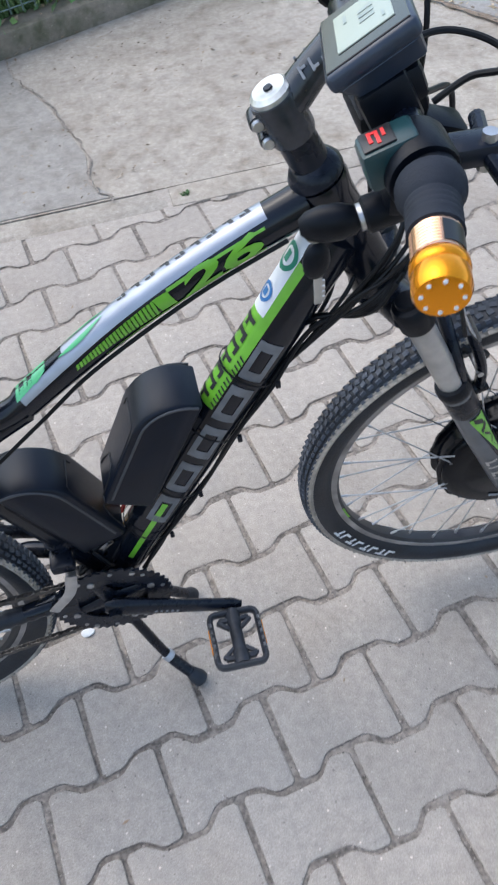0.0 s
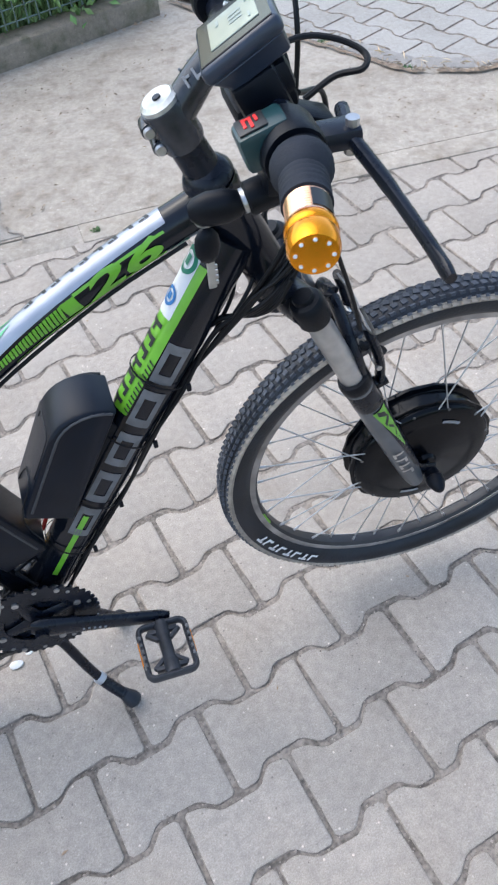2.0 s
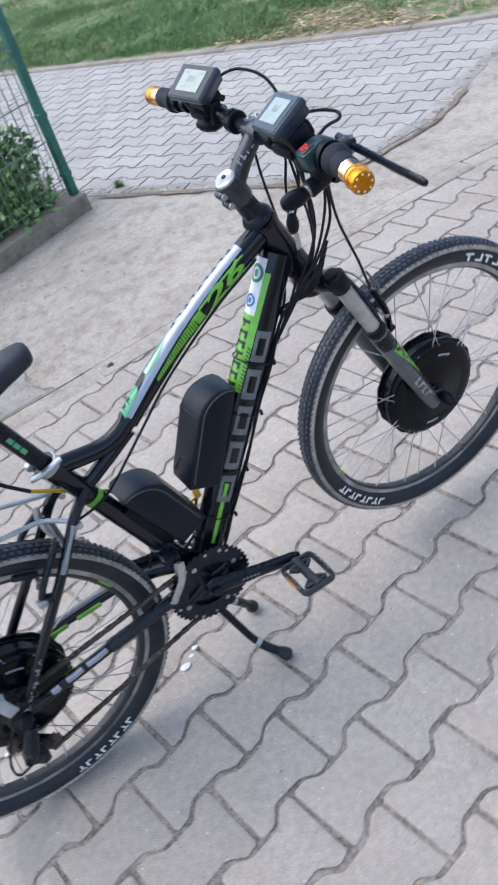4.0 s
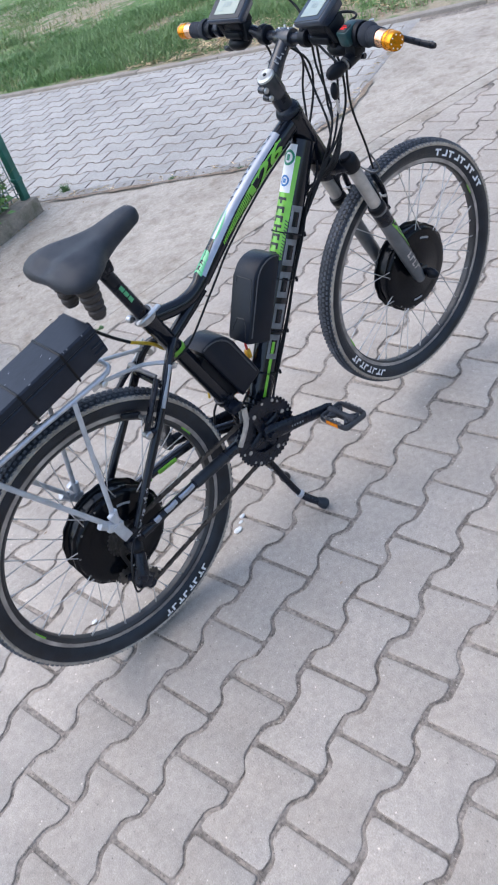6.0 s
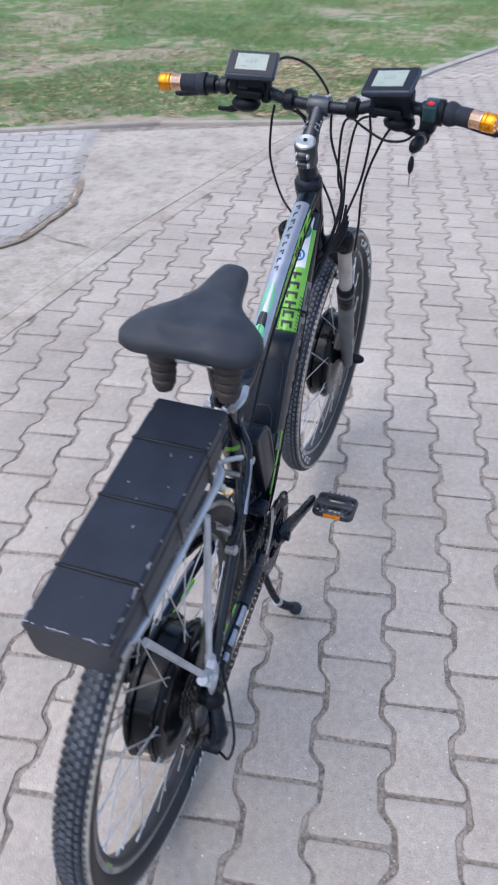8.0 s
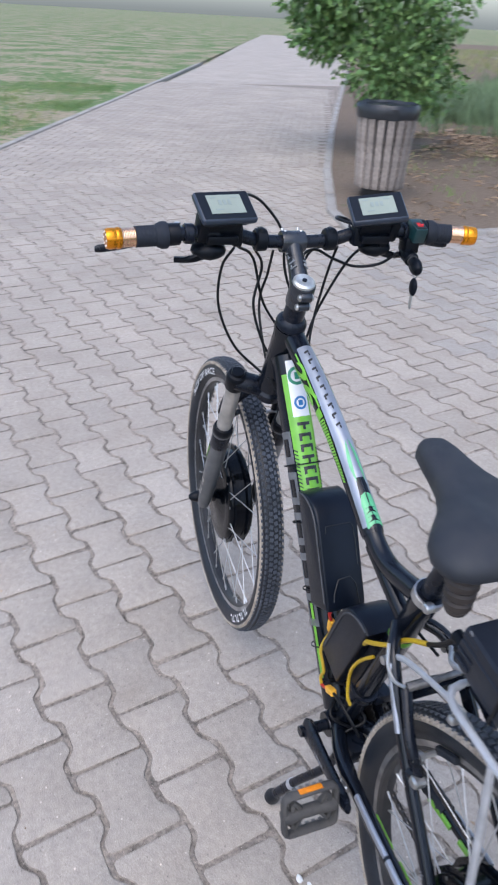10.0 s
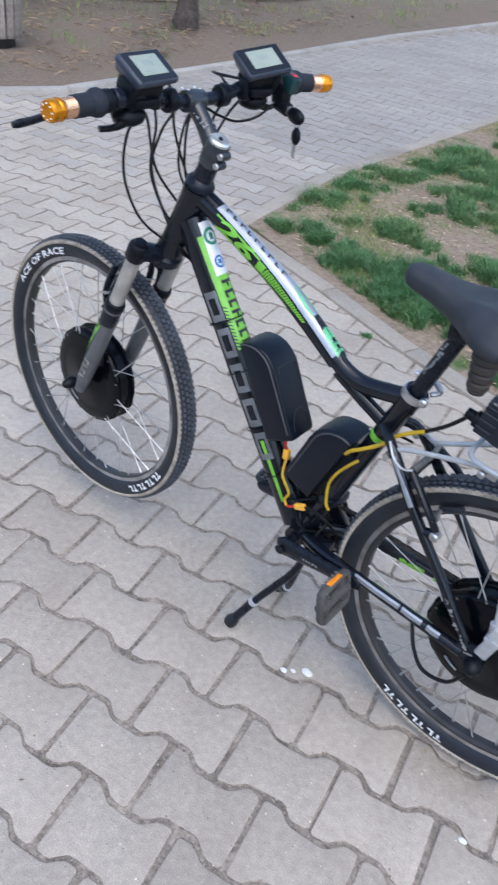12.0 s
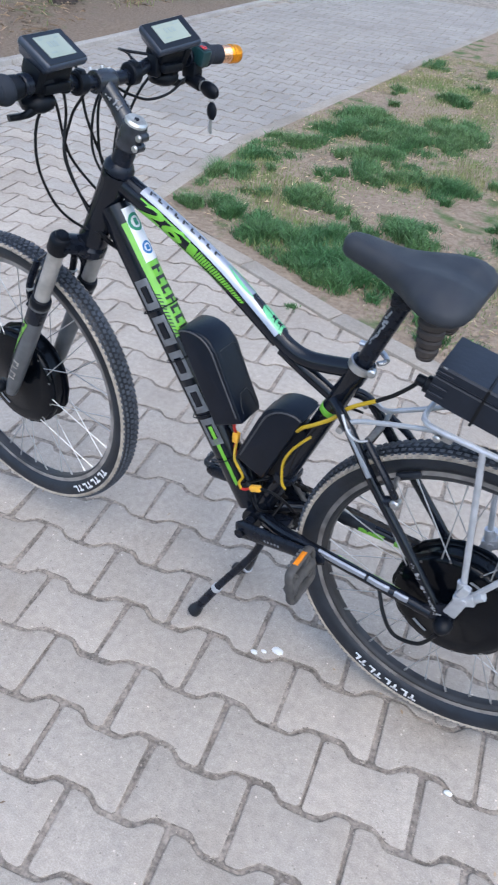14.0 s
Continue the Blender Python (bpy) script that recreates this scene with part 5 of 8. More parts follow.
for s in (-1, 1):
    bm = B()
    patch(bm, top_at, 0.160, 0.178, lambda k: s * (64 - 2 * k), lambda k: s * (114 - 4 * k), 4, 5)
    for k in range(22):
        patch(bm, top_at, 0.180 + 0.0052 * k, 0.1838 + 0.0052 * k, s * (64 + 0.6 * k), s * (112 - 0.9 * k), 1, 4, -0.004 * s)
    patch(bm, top_at, 0.055, 0.26, lambda k: s * 118, lambda k: s * (128 - 8 * k), 10, 2)
    part("green_flash", bm, M["green"], bike, "lime green flash")
    part("teal_flash", patch(B(), top_at, 0.232, 0.300, lambda k: s * (6 + 14 * k), lambda k: s * (10 + 22 * math.sin(2.6 * k)), 10, 4, 0.003, 0.0014), M["teal"], bike, "teal green flash")
    bm = patch(B(), top_at, 0.322, 0.340, lambda k: s * 3, lambda k: s * (26 + 14 * k), 3, 4, 0.004, 0.0014)
    for k in range(5):
        patch(bm, top_at, 0.339 + 0.007 * k, 0.3445 + 0.007 * k, s * (2 + 9 * (k % 2)), s * (36 + 2 * k), 1, 4, 0.004, 0.0014)
        patch(bm, top_at, 0.3435 + 0.007 * k, 0.3465 + 0.007 * k, s * 20, s * (36 + 2 * k), 1, 2, 0.004, 0.0014)
    part("teal_flash", bm, M["teal"], bike, "teal green hatched flash")
    part("dark_flash", patch(B(), top_at, 0.295, 0.378, lambda k: s * (0.5 - 0.3 * k), lambda k: s * (22 + 22 * k), 8, 5, 0, 0.0011), M["black"], bike, "black flash across the silver stripe")
    part("green_flash", patch(B(), top_at, 0.046, 0.160, lambda k: s * 58, lambda k: s * (66 + 2 * k), 8, 2), M["green"], bike, "thin lime green line")
    printed("26", top_at, 0.152 if s < 0 else 0.050, 116 * s, 0.034, s < 0, M["green"], bike, 2.75)

part("green_panel", patch(B(), down_at, 0.035, 0.255, lambda k: -54 + 6 * k, lambda k: 54 - 6 * k, 14, 10), M["green"], bike, "lime green panel on the down tube")
for k in range(7):
    s = 0.122 + k * 0.0195
    bm = patch(B(), down_at, s, s + 0.006, -24, 24, 1, 6, 0, 0.0013)
    for w in ((-24, -14), (14, 24)) if k % 3 else ((-5, 5),):
        patch(bm, down_at, s + 0.0058, s + 0.0135, w[0], w[1], 1, 2, 0, 0.0013)
    part("name_mark", bm, M["ink"], bike, "dark mark on the green panel")
for k in range(12):
    for q in (-1, 1):
        part("hatch_line", patch(B(), down_at, 0.17 + 0.007 * k, 0.1725 + 0.007 * k, q * 36, q * 50, 1, 2, 0.004 * -q, 0.0013), M["ink"], bike)
sticker = part("sticker", patch(B(), down_at, 0.012, 0.112, -33, 33, 6, 8, 0, 0.0014), M["white"], bike, "white sticker with a green and a blue emblem")


def emblem(at, s, r, mat, lift):
    bm = B()
    rings = [[bm.verts.new(at(s + q * math.cos(a), q * math.sin(a) / 0.030, lift)) for a in (2 * math.pi * k / 28 for k in range(28))] for q in (r * 0.66, r)]
    for k in range(28):
        j = (k + 1) % 28
        bm.faces.new((rings[0][k], rings[0][j], rings[1][j], rings[1][k]))
    patch(bm, at, s - r * 0.38, s + r * 0.38, -8, 8, 2, 2, 0, lift)
    part("emblem", bm, mat, sticker)


emblem(down_at, 0.040, 0.0165, M["sticker_green"], 0.0021)
emblem(down_at, 0.088, 0.0120, M["sticker_blue"], 0.0021)
for s in (-1, 1):
    for k in range(5):
        bm = B()
        a = 0.135 + k * 0.072
        patch(bm, down_at, a, a + 0.058, s * 93, s * 106, 3, 3)
        patch(bm, down_at, a, a + 0.058, s * 54, s * 66, 3, 3)
        patch(bm, down_at, a, a + 0.013, s * 66, s * 93, 1, 5)
        patch(bm, down_at, a + 0.045, a + 0.058, s * 66, s * 93, 1, 5)
        part("maker_mark", bm, M["maker_grey"], bike, "large grey mark on the down tube")
    part("edge_stripe", patch(B(), down_at, 0.44, 0.575, s * 70, s * 84, 6, 2), M["green"], bike, "thin lime green stripe")

# controller cases on the down tube and the seat tube


def case(label, origin, a_dir, p_dir, length, depth, half):
    """A moulded box with one long rounded end; a_dir: along the tube, p_dir: away from it."""
    a, p = V(a_dir).normalized(), V(p_dir).normalized()
    arc = [(0, 0), (0, depth * 0.96), (0.012, depth)]
    r = depth * 0.80
    arc += [(length - r, depth)] + [(length - r + r * math.sin(t), depth - r + r * math.cos(t)) for t in (radians(q) for q in range(12, 91, 13))] + [(length, 0)]
    m = Matrix(((a.x, p.x, 0, origin[0]), (0, 0, 1, 0), (a.z, p.z, 0, origin[1]), (0, 0, 0, 1)))
    body = part("controller_case", prism(B(), arc, -half, half, m, 0.005, 3), M["case"], bike, label)
    for s in (-1, 1):
        inner = [(x * 0.985 + 0.002, max(0.004, y - 0.0085)) for x, y in arc[2:-1]]
        path = [m @ V((x, y, s * (half + 0.0002))) for x, y in inner]
        part("rim_bead", tube(B(), path, 0.0018, 6), M["case_seam"], body)
    part("case_bracket", prism(B(), [(length * 0.06, -0.020), (length * 0.80, -0.020), (length * 0.86, 0.003), (length * 0.03, 0.003)], -half * 0.5, half * 0.5, m, 0.002), M["plastic"], body)
    panel = [(0.36, -0.80), (0.58, -0.80), (0.70, -0.74), (0.722, -0.60), (0.722, 0.62), (0.66, 0.66)]
    part("moulding_line", tube(B(), [m @ V((length * q, depth + 0.0003, half * h)) for q, h in panel], 0.0007, 6), M["ink"], body)
    flap = [(0.03, -0.66), (0.20, -0.58), (0.27, -0.32), (0.26, 0.28), (0.14, 0.58), (0.08, 0.62)]
    part("moulding_line", tube(B(), [m @ V((length * q, depth + 0.0003, half * h)) for q, h in flap], 0.0010, 6), M["ink"], body)
    return body


case("black moulded controller case on the down tube", (0.093, 0.514), (0.465, 0, 0.885), (-0.885, 0, 0.465), 0.198, 0.068, 0.036)
case("smaller black moulded controller case on the seat tube", (-0.020, 0.438), (-0.37, 0, 0.929), (0.929, 0, 0.37), 0.178, 0.070, 0.035)

# headset, stem, handlebar
AX_M = Matrix.Translation(A0) @ V((0, 0, 1)).rotation_difference(D_AX).to_matrix().to_4x4()
steered(part("headset_collar", lathe(B(), [(0.018, 0.046), (0.0188, 0.077), (0.0225, 0.080), (0.0272, 0.088), (0.0275, 0.094), (0.024, 0.098)], AX_M, 28), M["satin"], bike, "dusty black headset collar"))
BAR_C = V((0.368, 0.004, 1.070))
bm = lathe(B(), [(0.0205, 0.002), (0.0215, 0.006), (0.0215, 0.042), (0.0205, 0.046)], AX_M, 28)
tube(bm, [A0 + D_AX * 0.022, A0.lerp(BAR_C, 0.5) + D_AX * 0.008, BAR_C], [0.0175, 0.0150, 0.0145], 16)
lathe(bm, [(0.0170, -0.021), (0.0180, -0.019), (0.0180, 0.019), (0.0170, 0.021)], Matrix.Translation(BAR_C) @ TO_Y, 22)
stem = steered(part("stem", bm, M["stem_paint"], bike, "black stem with pale marks"))
part("stem_cap", lathe(B(), [(0.0, -0.0040), (0.006, -0.0045), (0.0150, -0.0050), (0.0188, -0.002), (0.0190, 0.003)], AX_M, 28), M["cap_metal"], stem, "worn silver stem cap")
part("cap_bolt", lathe(B(), [(0.0, -0.0062), (0.004, -0.006), (0.0045, -0.0035)], AX_M, 12), M["satin"], stem)
for k in (0.014, 0.034):
    q = A0 - E_AX * 0.0225 + D_AX * k
    part("clamp_bolt", lathe(B(), [(0.0045, -0.013), (0.0062, -0.011), (0.0062, 0.011), (0.0045, 0.013)], Matrix.Translation(q + E_AX * 0.001) @ TO_Y, 12), M["steel"], stem, "silver clamp bolt")
    part("clamp_lobe", lathe(B(), [(0.0075, -0.0095), (0.0082, -0.008), (0.0082, 0.008), (0.0075, 0.0095)], Matrix.Translation(q + E_AX * 0.0015) @ TO_Y, 14), M["stem_paint"], stem)
for y in (-0.014, 0.014):
    for dz in (-0.015, 0.015):
        part("faceplate_bolt", lathe(B(), [(0.003, 0), (0.003, 0.004)], along(BAR_C + V((0.006 + dz * 0.5, y, 0.0150)), BAR_C + V((0.016 + dz * 0.5, y, 0.034))), 8), M["steel"], stem)
for s in (-1, 1):
    for k in range(4):
        c = A0.lerp(BAR_C, 0.30 + 0.12 * k) + D_AX * 0.008 + V((0, s * 0.0112, 0.0112))
        stem_m = Matrix.Translation(c) @ Matrix.Rotation(radians(-30), 4, "Y") @ Matrix.Rotation(radians(-45 * s), 4, "X")
        bm = box(B(), (0.0022, 0.011, 0.0020), stem_m)
        box(bm, (0.0052, 0.0024, 0.0020), stem_m @ Matrix.Translation((0.0028, 0.003 * (-1) ** k, 0)))
        part("stem_mark", bm, M["grey_print"], stem, "pale mark")

BAR = [(0.335, -0.310, 1.083), (0.349, -0.22, 1.089), (0.360, -0.125, 1.089), (0.366, -0.07, 1.074), (0.368, -0.03, 1.070)]
BAR = curve_points(BAR + [(0.368, 0.03, 1.070), (0.366, 0.07, 1.074), (0.357, 0.125, 1.088), (0.343, 0.22, 1.089), (0.338, 0.310, 1.085)], 6)
bar = steered(part("handlebar", tube(B(), BAR, 0.0112, 14), M["satin"], bike))


def bar_point(y):
    for a, b in zip(BAR, BAR[1:]):
        if a.y <= y <= b.y:
            return a.lerp(b, (y - a.y) / (b.y - a.y))
    return BAR[0] if y < 0 else BAR[-1]


for side, s in SIDES:
    g = 0.0435 if s < 0 else 0.050
    inner, outer = (bar_point(-0.236) + V((0.004, 0, 0.001)), bar_point(-0.320) + V((-0.003, -0.006, 0.004))) if s < 0 else (bar_point(0.224), bar_point(0.320))
    m = along(inner, outer, (0, 0, 1))
    prof = [(0.0200, 0.0), (0.0210, 0.003), (0.0208, 0.010), (0.0190, 0.013), (0.0184, 0.016), (0.0166, 0.018)]
    for k in range(int((g - 0.021) / 0.0046)):
        z = 0.019 + k * 0.0046
        prof += [(0.0160, z), (0.0164, z + 0.0012), (0.0164, z + 0.0033), (0.0160, z + 0.0044)]
    grip = part("grip", lathe(B(), prof + [(0.0165, g), (0.011, g + 0.0005)], m, 26), M["grip"], bar, "ribbed black rubber grip")
    part("grip_collar", lathe(B(), [(0.0125, -0.020), (0.0170, -0.019), (0.0175, -0.003), (0.0150, 0.001)], m, 22), M["plastic"], bar)
    m = m @ Matrix.Translation((0, 0, g - 0.066))
    part("grip_ring", lathe(B(), [(0.011, 0.0660), (0.0146, 0.0662)] + [(0.0150 - 0.0005 * (i % 2), 0.0675 + 0.00118 * i) for i in range(17)] + [(0.0150, 0.0875), (0.011, 0.088)], m, 30), M["copper"], bar, "shiny pale orange metal ring")
    part("ring_label", patch(B(), lambda a, p, lift=0: m @ V((0.0153 * math.cos(p), 0.0153 * math.sin(p), a)), 0.069, 0.085, 20 if s < 0 else 200, 85 if s < 0 else 265, 2, 6), M["ink"], bar, "black label")
    part("end_cap", lathe(B(), [(0.011, 0.088), (0.0150, 0.0882), (0.0166, 0.0905), (0.0166, 0.095), (0.0156, 0.0965), (0.0162, 0.098), (0.0162, 0.108), (0.0146, 0.112), (0.0, 0.1125)], m, 30), M["orange"], bar, "shiny orange metal grip end")
    bm = B()
    for k in range(8):
        a = 2 * math.pi * k / 8
        lathe(bm, [(0.0013, 0.1112), (0.0013, 0.1130), (0, 0.1134)], m @ Matrix.Translation((0.0112 * math.cos(a), 0.0112 * math.sin(a), 0)), 8)
    part("end_screw", bm, M["white"], bar, "small pale screw heads")
    # shifter and brake perch
    q = bar_point(s * 0.150)
    bm = lathe(B(), [(0.0155, -0.012), (0.017, -0.010), (0.017, 0.010), (0.0155, 0.012)], Matrix.Translation(q) @ TO_Y, 20)
    blob(bm, q + V((0.010, 0, -0.030)), (0.026, 0.030, 0.017), 3, 0.15)
    box(bm, (0.034, 0.030, 0.018), Matrix.Translation(q + V((0.026, s * 0.006, -0.018))) @ Matrix.Rotation(radians(20), 4, "Y"), 0.006)
    shifter = part("shifter", bm, M["plastic"], bar, "black gear shifter with lever")
    part("shift_lever", tube(B(), curve_points([q + V((0.0, s * 0.008, -0.036)), q + V((0.004, s * 0.034, -0.044)), q + V((0.012, s * 0.056, -0.046))], 4), 0.0052, 8, 0.0075), M["plastic"], shifter)
    perch = bar_point(s * (0.198 if s < 0 else 0.188))
    bm = lathe(B(), [(0.0145, -0.008), (0.016, -0.006), (0.016, 0.006), (0.0145, 0.008)], Matrix.Translation(perch) @ TO_Y, 18)
    box(bm, (0.040, 0.024, 0.016), Matrix.Translation(perch + V((0.032, s * 0.004, -0.006))), 0.005)
    lathe(bm, [(0.0055, 0), (0.0055, 0.03)], along(perch + V((0.045, 0, -0.006)), perch + V((0.056, -s * 0.05, -0.008))), 10)
    brake = part("brake_lever", bm, M["satin"], bar, "black brake lever")
    tip = V((0.420 if s < 0 else 0.414, s * 0.327, 1.048))
    root = perch + V((0.045, s * 0.008, -0.008))
    bow = V((0.006, s * 0.002, -0.006))
    blade = curve_points([root, root.lerp(tip, 0.3) + bow, root.lerp(tip, 0.7) + bow * 0.9, tip], 5)
    part("blade", tube(B(), blade, [0.0056] * 6 + [0.0050] * 6 + [0.0048] * 3 + [0.0040], 12, [0.0086] * 5 + [0.0074] * 6 + [0.0068] * 4 + [0.0048]), M["satin"], brake)
    part("lever_pivot", lathe(B(), [(0.005, -0.013), (0.005, 0.013)], Matrix.Translation(perch + V((0.045, s * 0.008, -0.006))), 10), M["steel"], brake)
    part("bar_clamp", lathe(B(), [(0.0160, -0.010), (0.0185, -0.008), (0.0190, 0.0), (0.0185, 0.008), (0.0160, 0.010)], Matrix.Translation(bar_point(s * 0.062) + V((-0.002, 0, 0.002))) @ TO_Y, 18), M["plastic"], bar)
    bm = box(B(), (0.018, 0.012, 0.026), Matrix.Translation(bar_point(s * 0.062) + V((-0.006, 0, 0.010))), 0.004)
    part("clamp_lug", bm, M["plastic"], bar)
    # display
    c = V((0.3435, 0.1322, 1.1290)) if s > 0 else V((0.3397, -0.1314, 1.1292))
    yaw, pitch, roll = (5.1, -33.9, 0.9) if s > 0 else (-9.3, -31.3, -8.0)
    dm = Matrix.Translation(c) @ STEER.to_3x3().inverted().to_4x4() @ Matrix.Rotation(radians(yaw), 4, "Z") @ Matrix.Rotation(radians(pitch), 4, "Y") @ Matrix.Rotation(radians(roll), 4, "X")
    bm = box(B(), (0.061, 0.094, 0.013), dm @ Matrix.Translation((0, 0, 0.0015)), 0.0045, 3)
    back = box(B(), (0.056, 0.090, 0.018), Matrix(), 0.004, 2)
    for v in back.verts:
        if v.co.z < 0:
            v.co.x, v.co.y = v.co.x * 0.86 + 0.003, v.co.y * 0.86
    back.transform(dm @ Matrix.Translation((0, 0, -0.010)))
    me = bpy.data.meshes.new("shell")
    back.to_mesh(me)
    back.free()
    bm.from_mesh(me)
    bpy.data.meshes.remove(me)
    display = part("display", bm, M["display_shell"], bar, "black display unit with a grey screen")
    part("bezel", box(B(), (0.055, 0.088, 0.0012), dm @ Matrix.Translation((0, 0, 0.0081)), 0.0005, 1), M["bezel"], display)
    part("screen", box(B(), (0.038, 0.0590, 0.0012), dm @ Matrix.Translation((0.001, 0.0, 0.0090)), 0.0004, 1), M["screen"], display, "pale grey reflective screen")
    for x, y0, y1, t in ((0.013, -0.024, -0.014, 0.0022), (0.003, -0.012, -0.007, 0.010), (0.003, -0.004, 0.001, 0.010), (0.003, 0.004, 0.009, 0.010), (0.013, 0.012, 0.022, 0.0018), (-0.011, -0.020, -0.008, 0.0022)):
        part("readout", box(B(), (t, y1 - y0, 0.0004), dm @ Matrix.Translation((x + 0.001, -(y0 + y1) / 2, 0.0098))), M["lcd"], display, "faint segment on the screen")
    bm = box(B(), (0.040, 0.066, 0.026), Matrix.Translation(c + V((0.010, s * 0.004, -0.024))) @ Matrix.Rotation(radians(-22), 4, "Y"), 0.006)
    box(bm, (0.034, 0.018, 0.040), Matrix.Translation(c + V((0.006, s * 0.034, -0.030))) @ Matrix.Rotation(radians(-26), 4, "Y"), 0.005)
    box(bm, (0.030, 0.052, 0.016), Matrix.Translation(c + V((0.004, s * 0.002, -0.046))) @ Matrix.Rotation(radians(-10), 4, "Y"), 0.005)
    box(bm, (0.022, 0.016, 0.036), Matrix.Translation(c + V((0.012, s * 0.022, -0.046))), 0.004)
    box(bm, (0.022, 0.016, 0.036), Matrix.Translation(c + V((0.012, -s * 0.026, -0.044))), 0.004)
    part("display_mount", bm, M["plastic"], display)

# right-hand switch and key lock
q = V((0.3345, -0.209, 1.0950))
sm = Matrix.Translation(q) @ Matrix.Rotation(radians(-18), 4, "Y")
switch = part("throttle_housing", box(B(), (0.036, 0.024, 0.028), sm, 0.004), M["petrol"], bar, "dark petrol switch housing")
part("switch_face", box(B(), (0.020, 0.018, 0.002), sm @ Matrix.Translation((-0.005, 0, 0.0143)), 0.0008), M["ink"], switch, "dark switch face")
for dx, dy, a, b in ((-0.009, 0.001, 0.0022, 0.010), (-0.0045, -0.001, 0.0022, 0.011), (-0.0005, 0.002, 0.0020, 0.007), (-0.0065, 0.0045, 0.0065, 0.0020)):
    part("lit_mark", box(B(), (a, b, 0.0008), sm @ Matrix.Translation((dx, dy, 0.0156))), M["red_switch"], switch, "red mark on the switch")
bm = lathe(B(), [(0.0215, -0.016), (0.0225, -0.013), (0.0225, 0.013), (0.0215, 0.016)], Matrix.Translation(bar_point(-0.214)) @ TO_Y, 24)
box(bm, (0.03, 0.028, 0.03), Matrix.Translation(bar_point(-0.206) + V((-0.004, 0, -0.020))), 0.006)
part("throttle_body", bm, M["plastic"], bar)
lock = part("key_lock", lathe(B(), [(0.0115, 0), (0.0125, 0.003), (0.0125, 0.030), (0.0105, 0.032)], along((0.352, -0.203, 1.056), (0.312, -0.203, 1.046), (0, 1, 0)), 18), M["plastic"], bar)
part("lock_barrel", lathe(B(), [(0.0092, 0), (0.0092, 0.006), (0.0, 0.0065)], along((0.324, -0.203, 1.049), (0.312, -0.203, 1.046), (0, 1, 0)), 16), M["steel"], lock, "steel lock barrel")
part("key_head", lathe(B(), [(0.0, -0.021), (0.006, -0.0205), (0.0105, -0.016), (0.0135, -0.006), (0.0135, 0.006), (0.0105, 0.016), (0.006, 0.0205), (0.0, 0.021)], along((0.3005, -0.199, 1.044), (0.262, -0.191, 1.039), (0, 1, 0)) @ Matrix.Diagonal((1.0, 0.75, 1, 1)), 20), M["plastic"], lock, "black plastic head of the key in the lock")

key_fob = thing("key_fob", "car-style black key fob with steel key hanging below the handlebar", "keys", (0.281, -0.196, 1.026))
part("split_ring", tube(B(), [(0.008 * math.cos(2 * math.pi * k / 20), 0.001, 0.004 + 0.008 * math.sin(2 * math.pi * k / 20)) for k in range(21)], 0.0008, 6), M["steel"], key_fob)
bm = bmesh.new()
blob(bm, (-0.001, 0.001, -0.020), (0.0105, 0.0055, 0.0165), 8, 0.03)
part("fob_body", bm, M["plastic"], key_fob)
bm = box(B(), (0.0065, 0.0018, 0.026), Matrix.Translation((0.0, 0.001, -0.047)), 0.0006, 1)
for k in range(4):
    box(bm, (0.003, 0.0017, 0.003), Matrix.Translation((0.0035, 0.001, -0.040 - 0.005 * k)))
part("key_blade", bm, M["steel"], key_fob, "steel key blade")

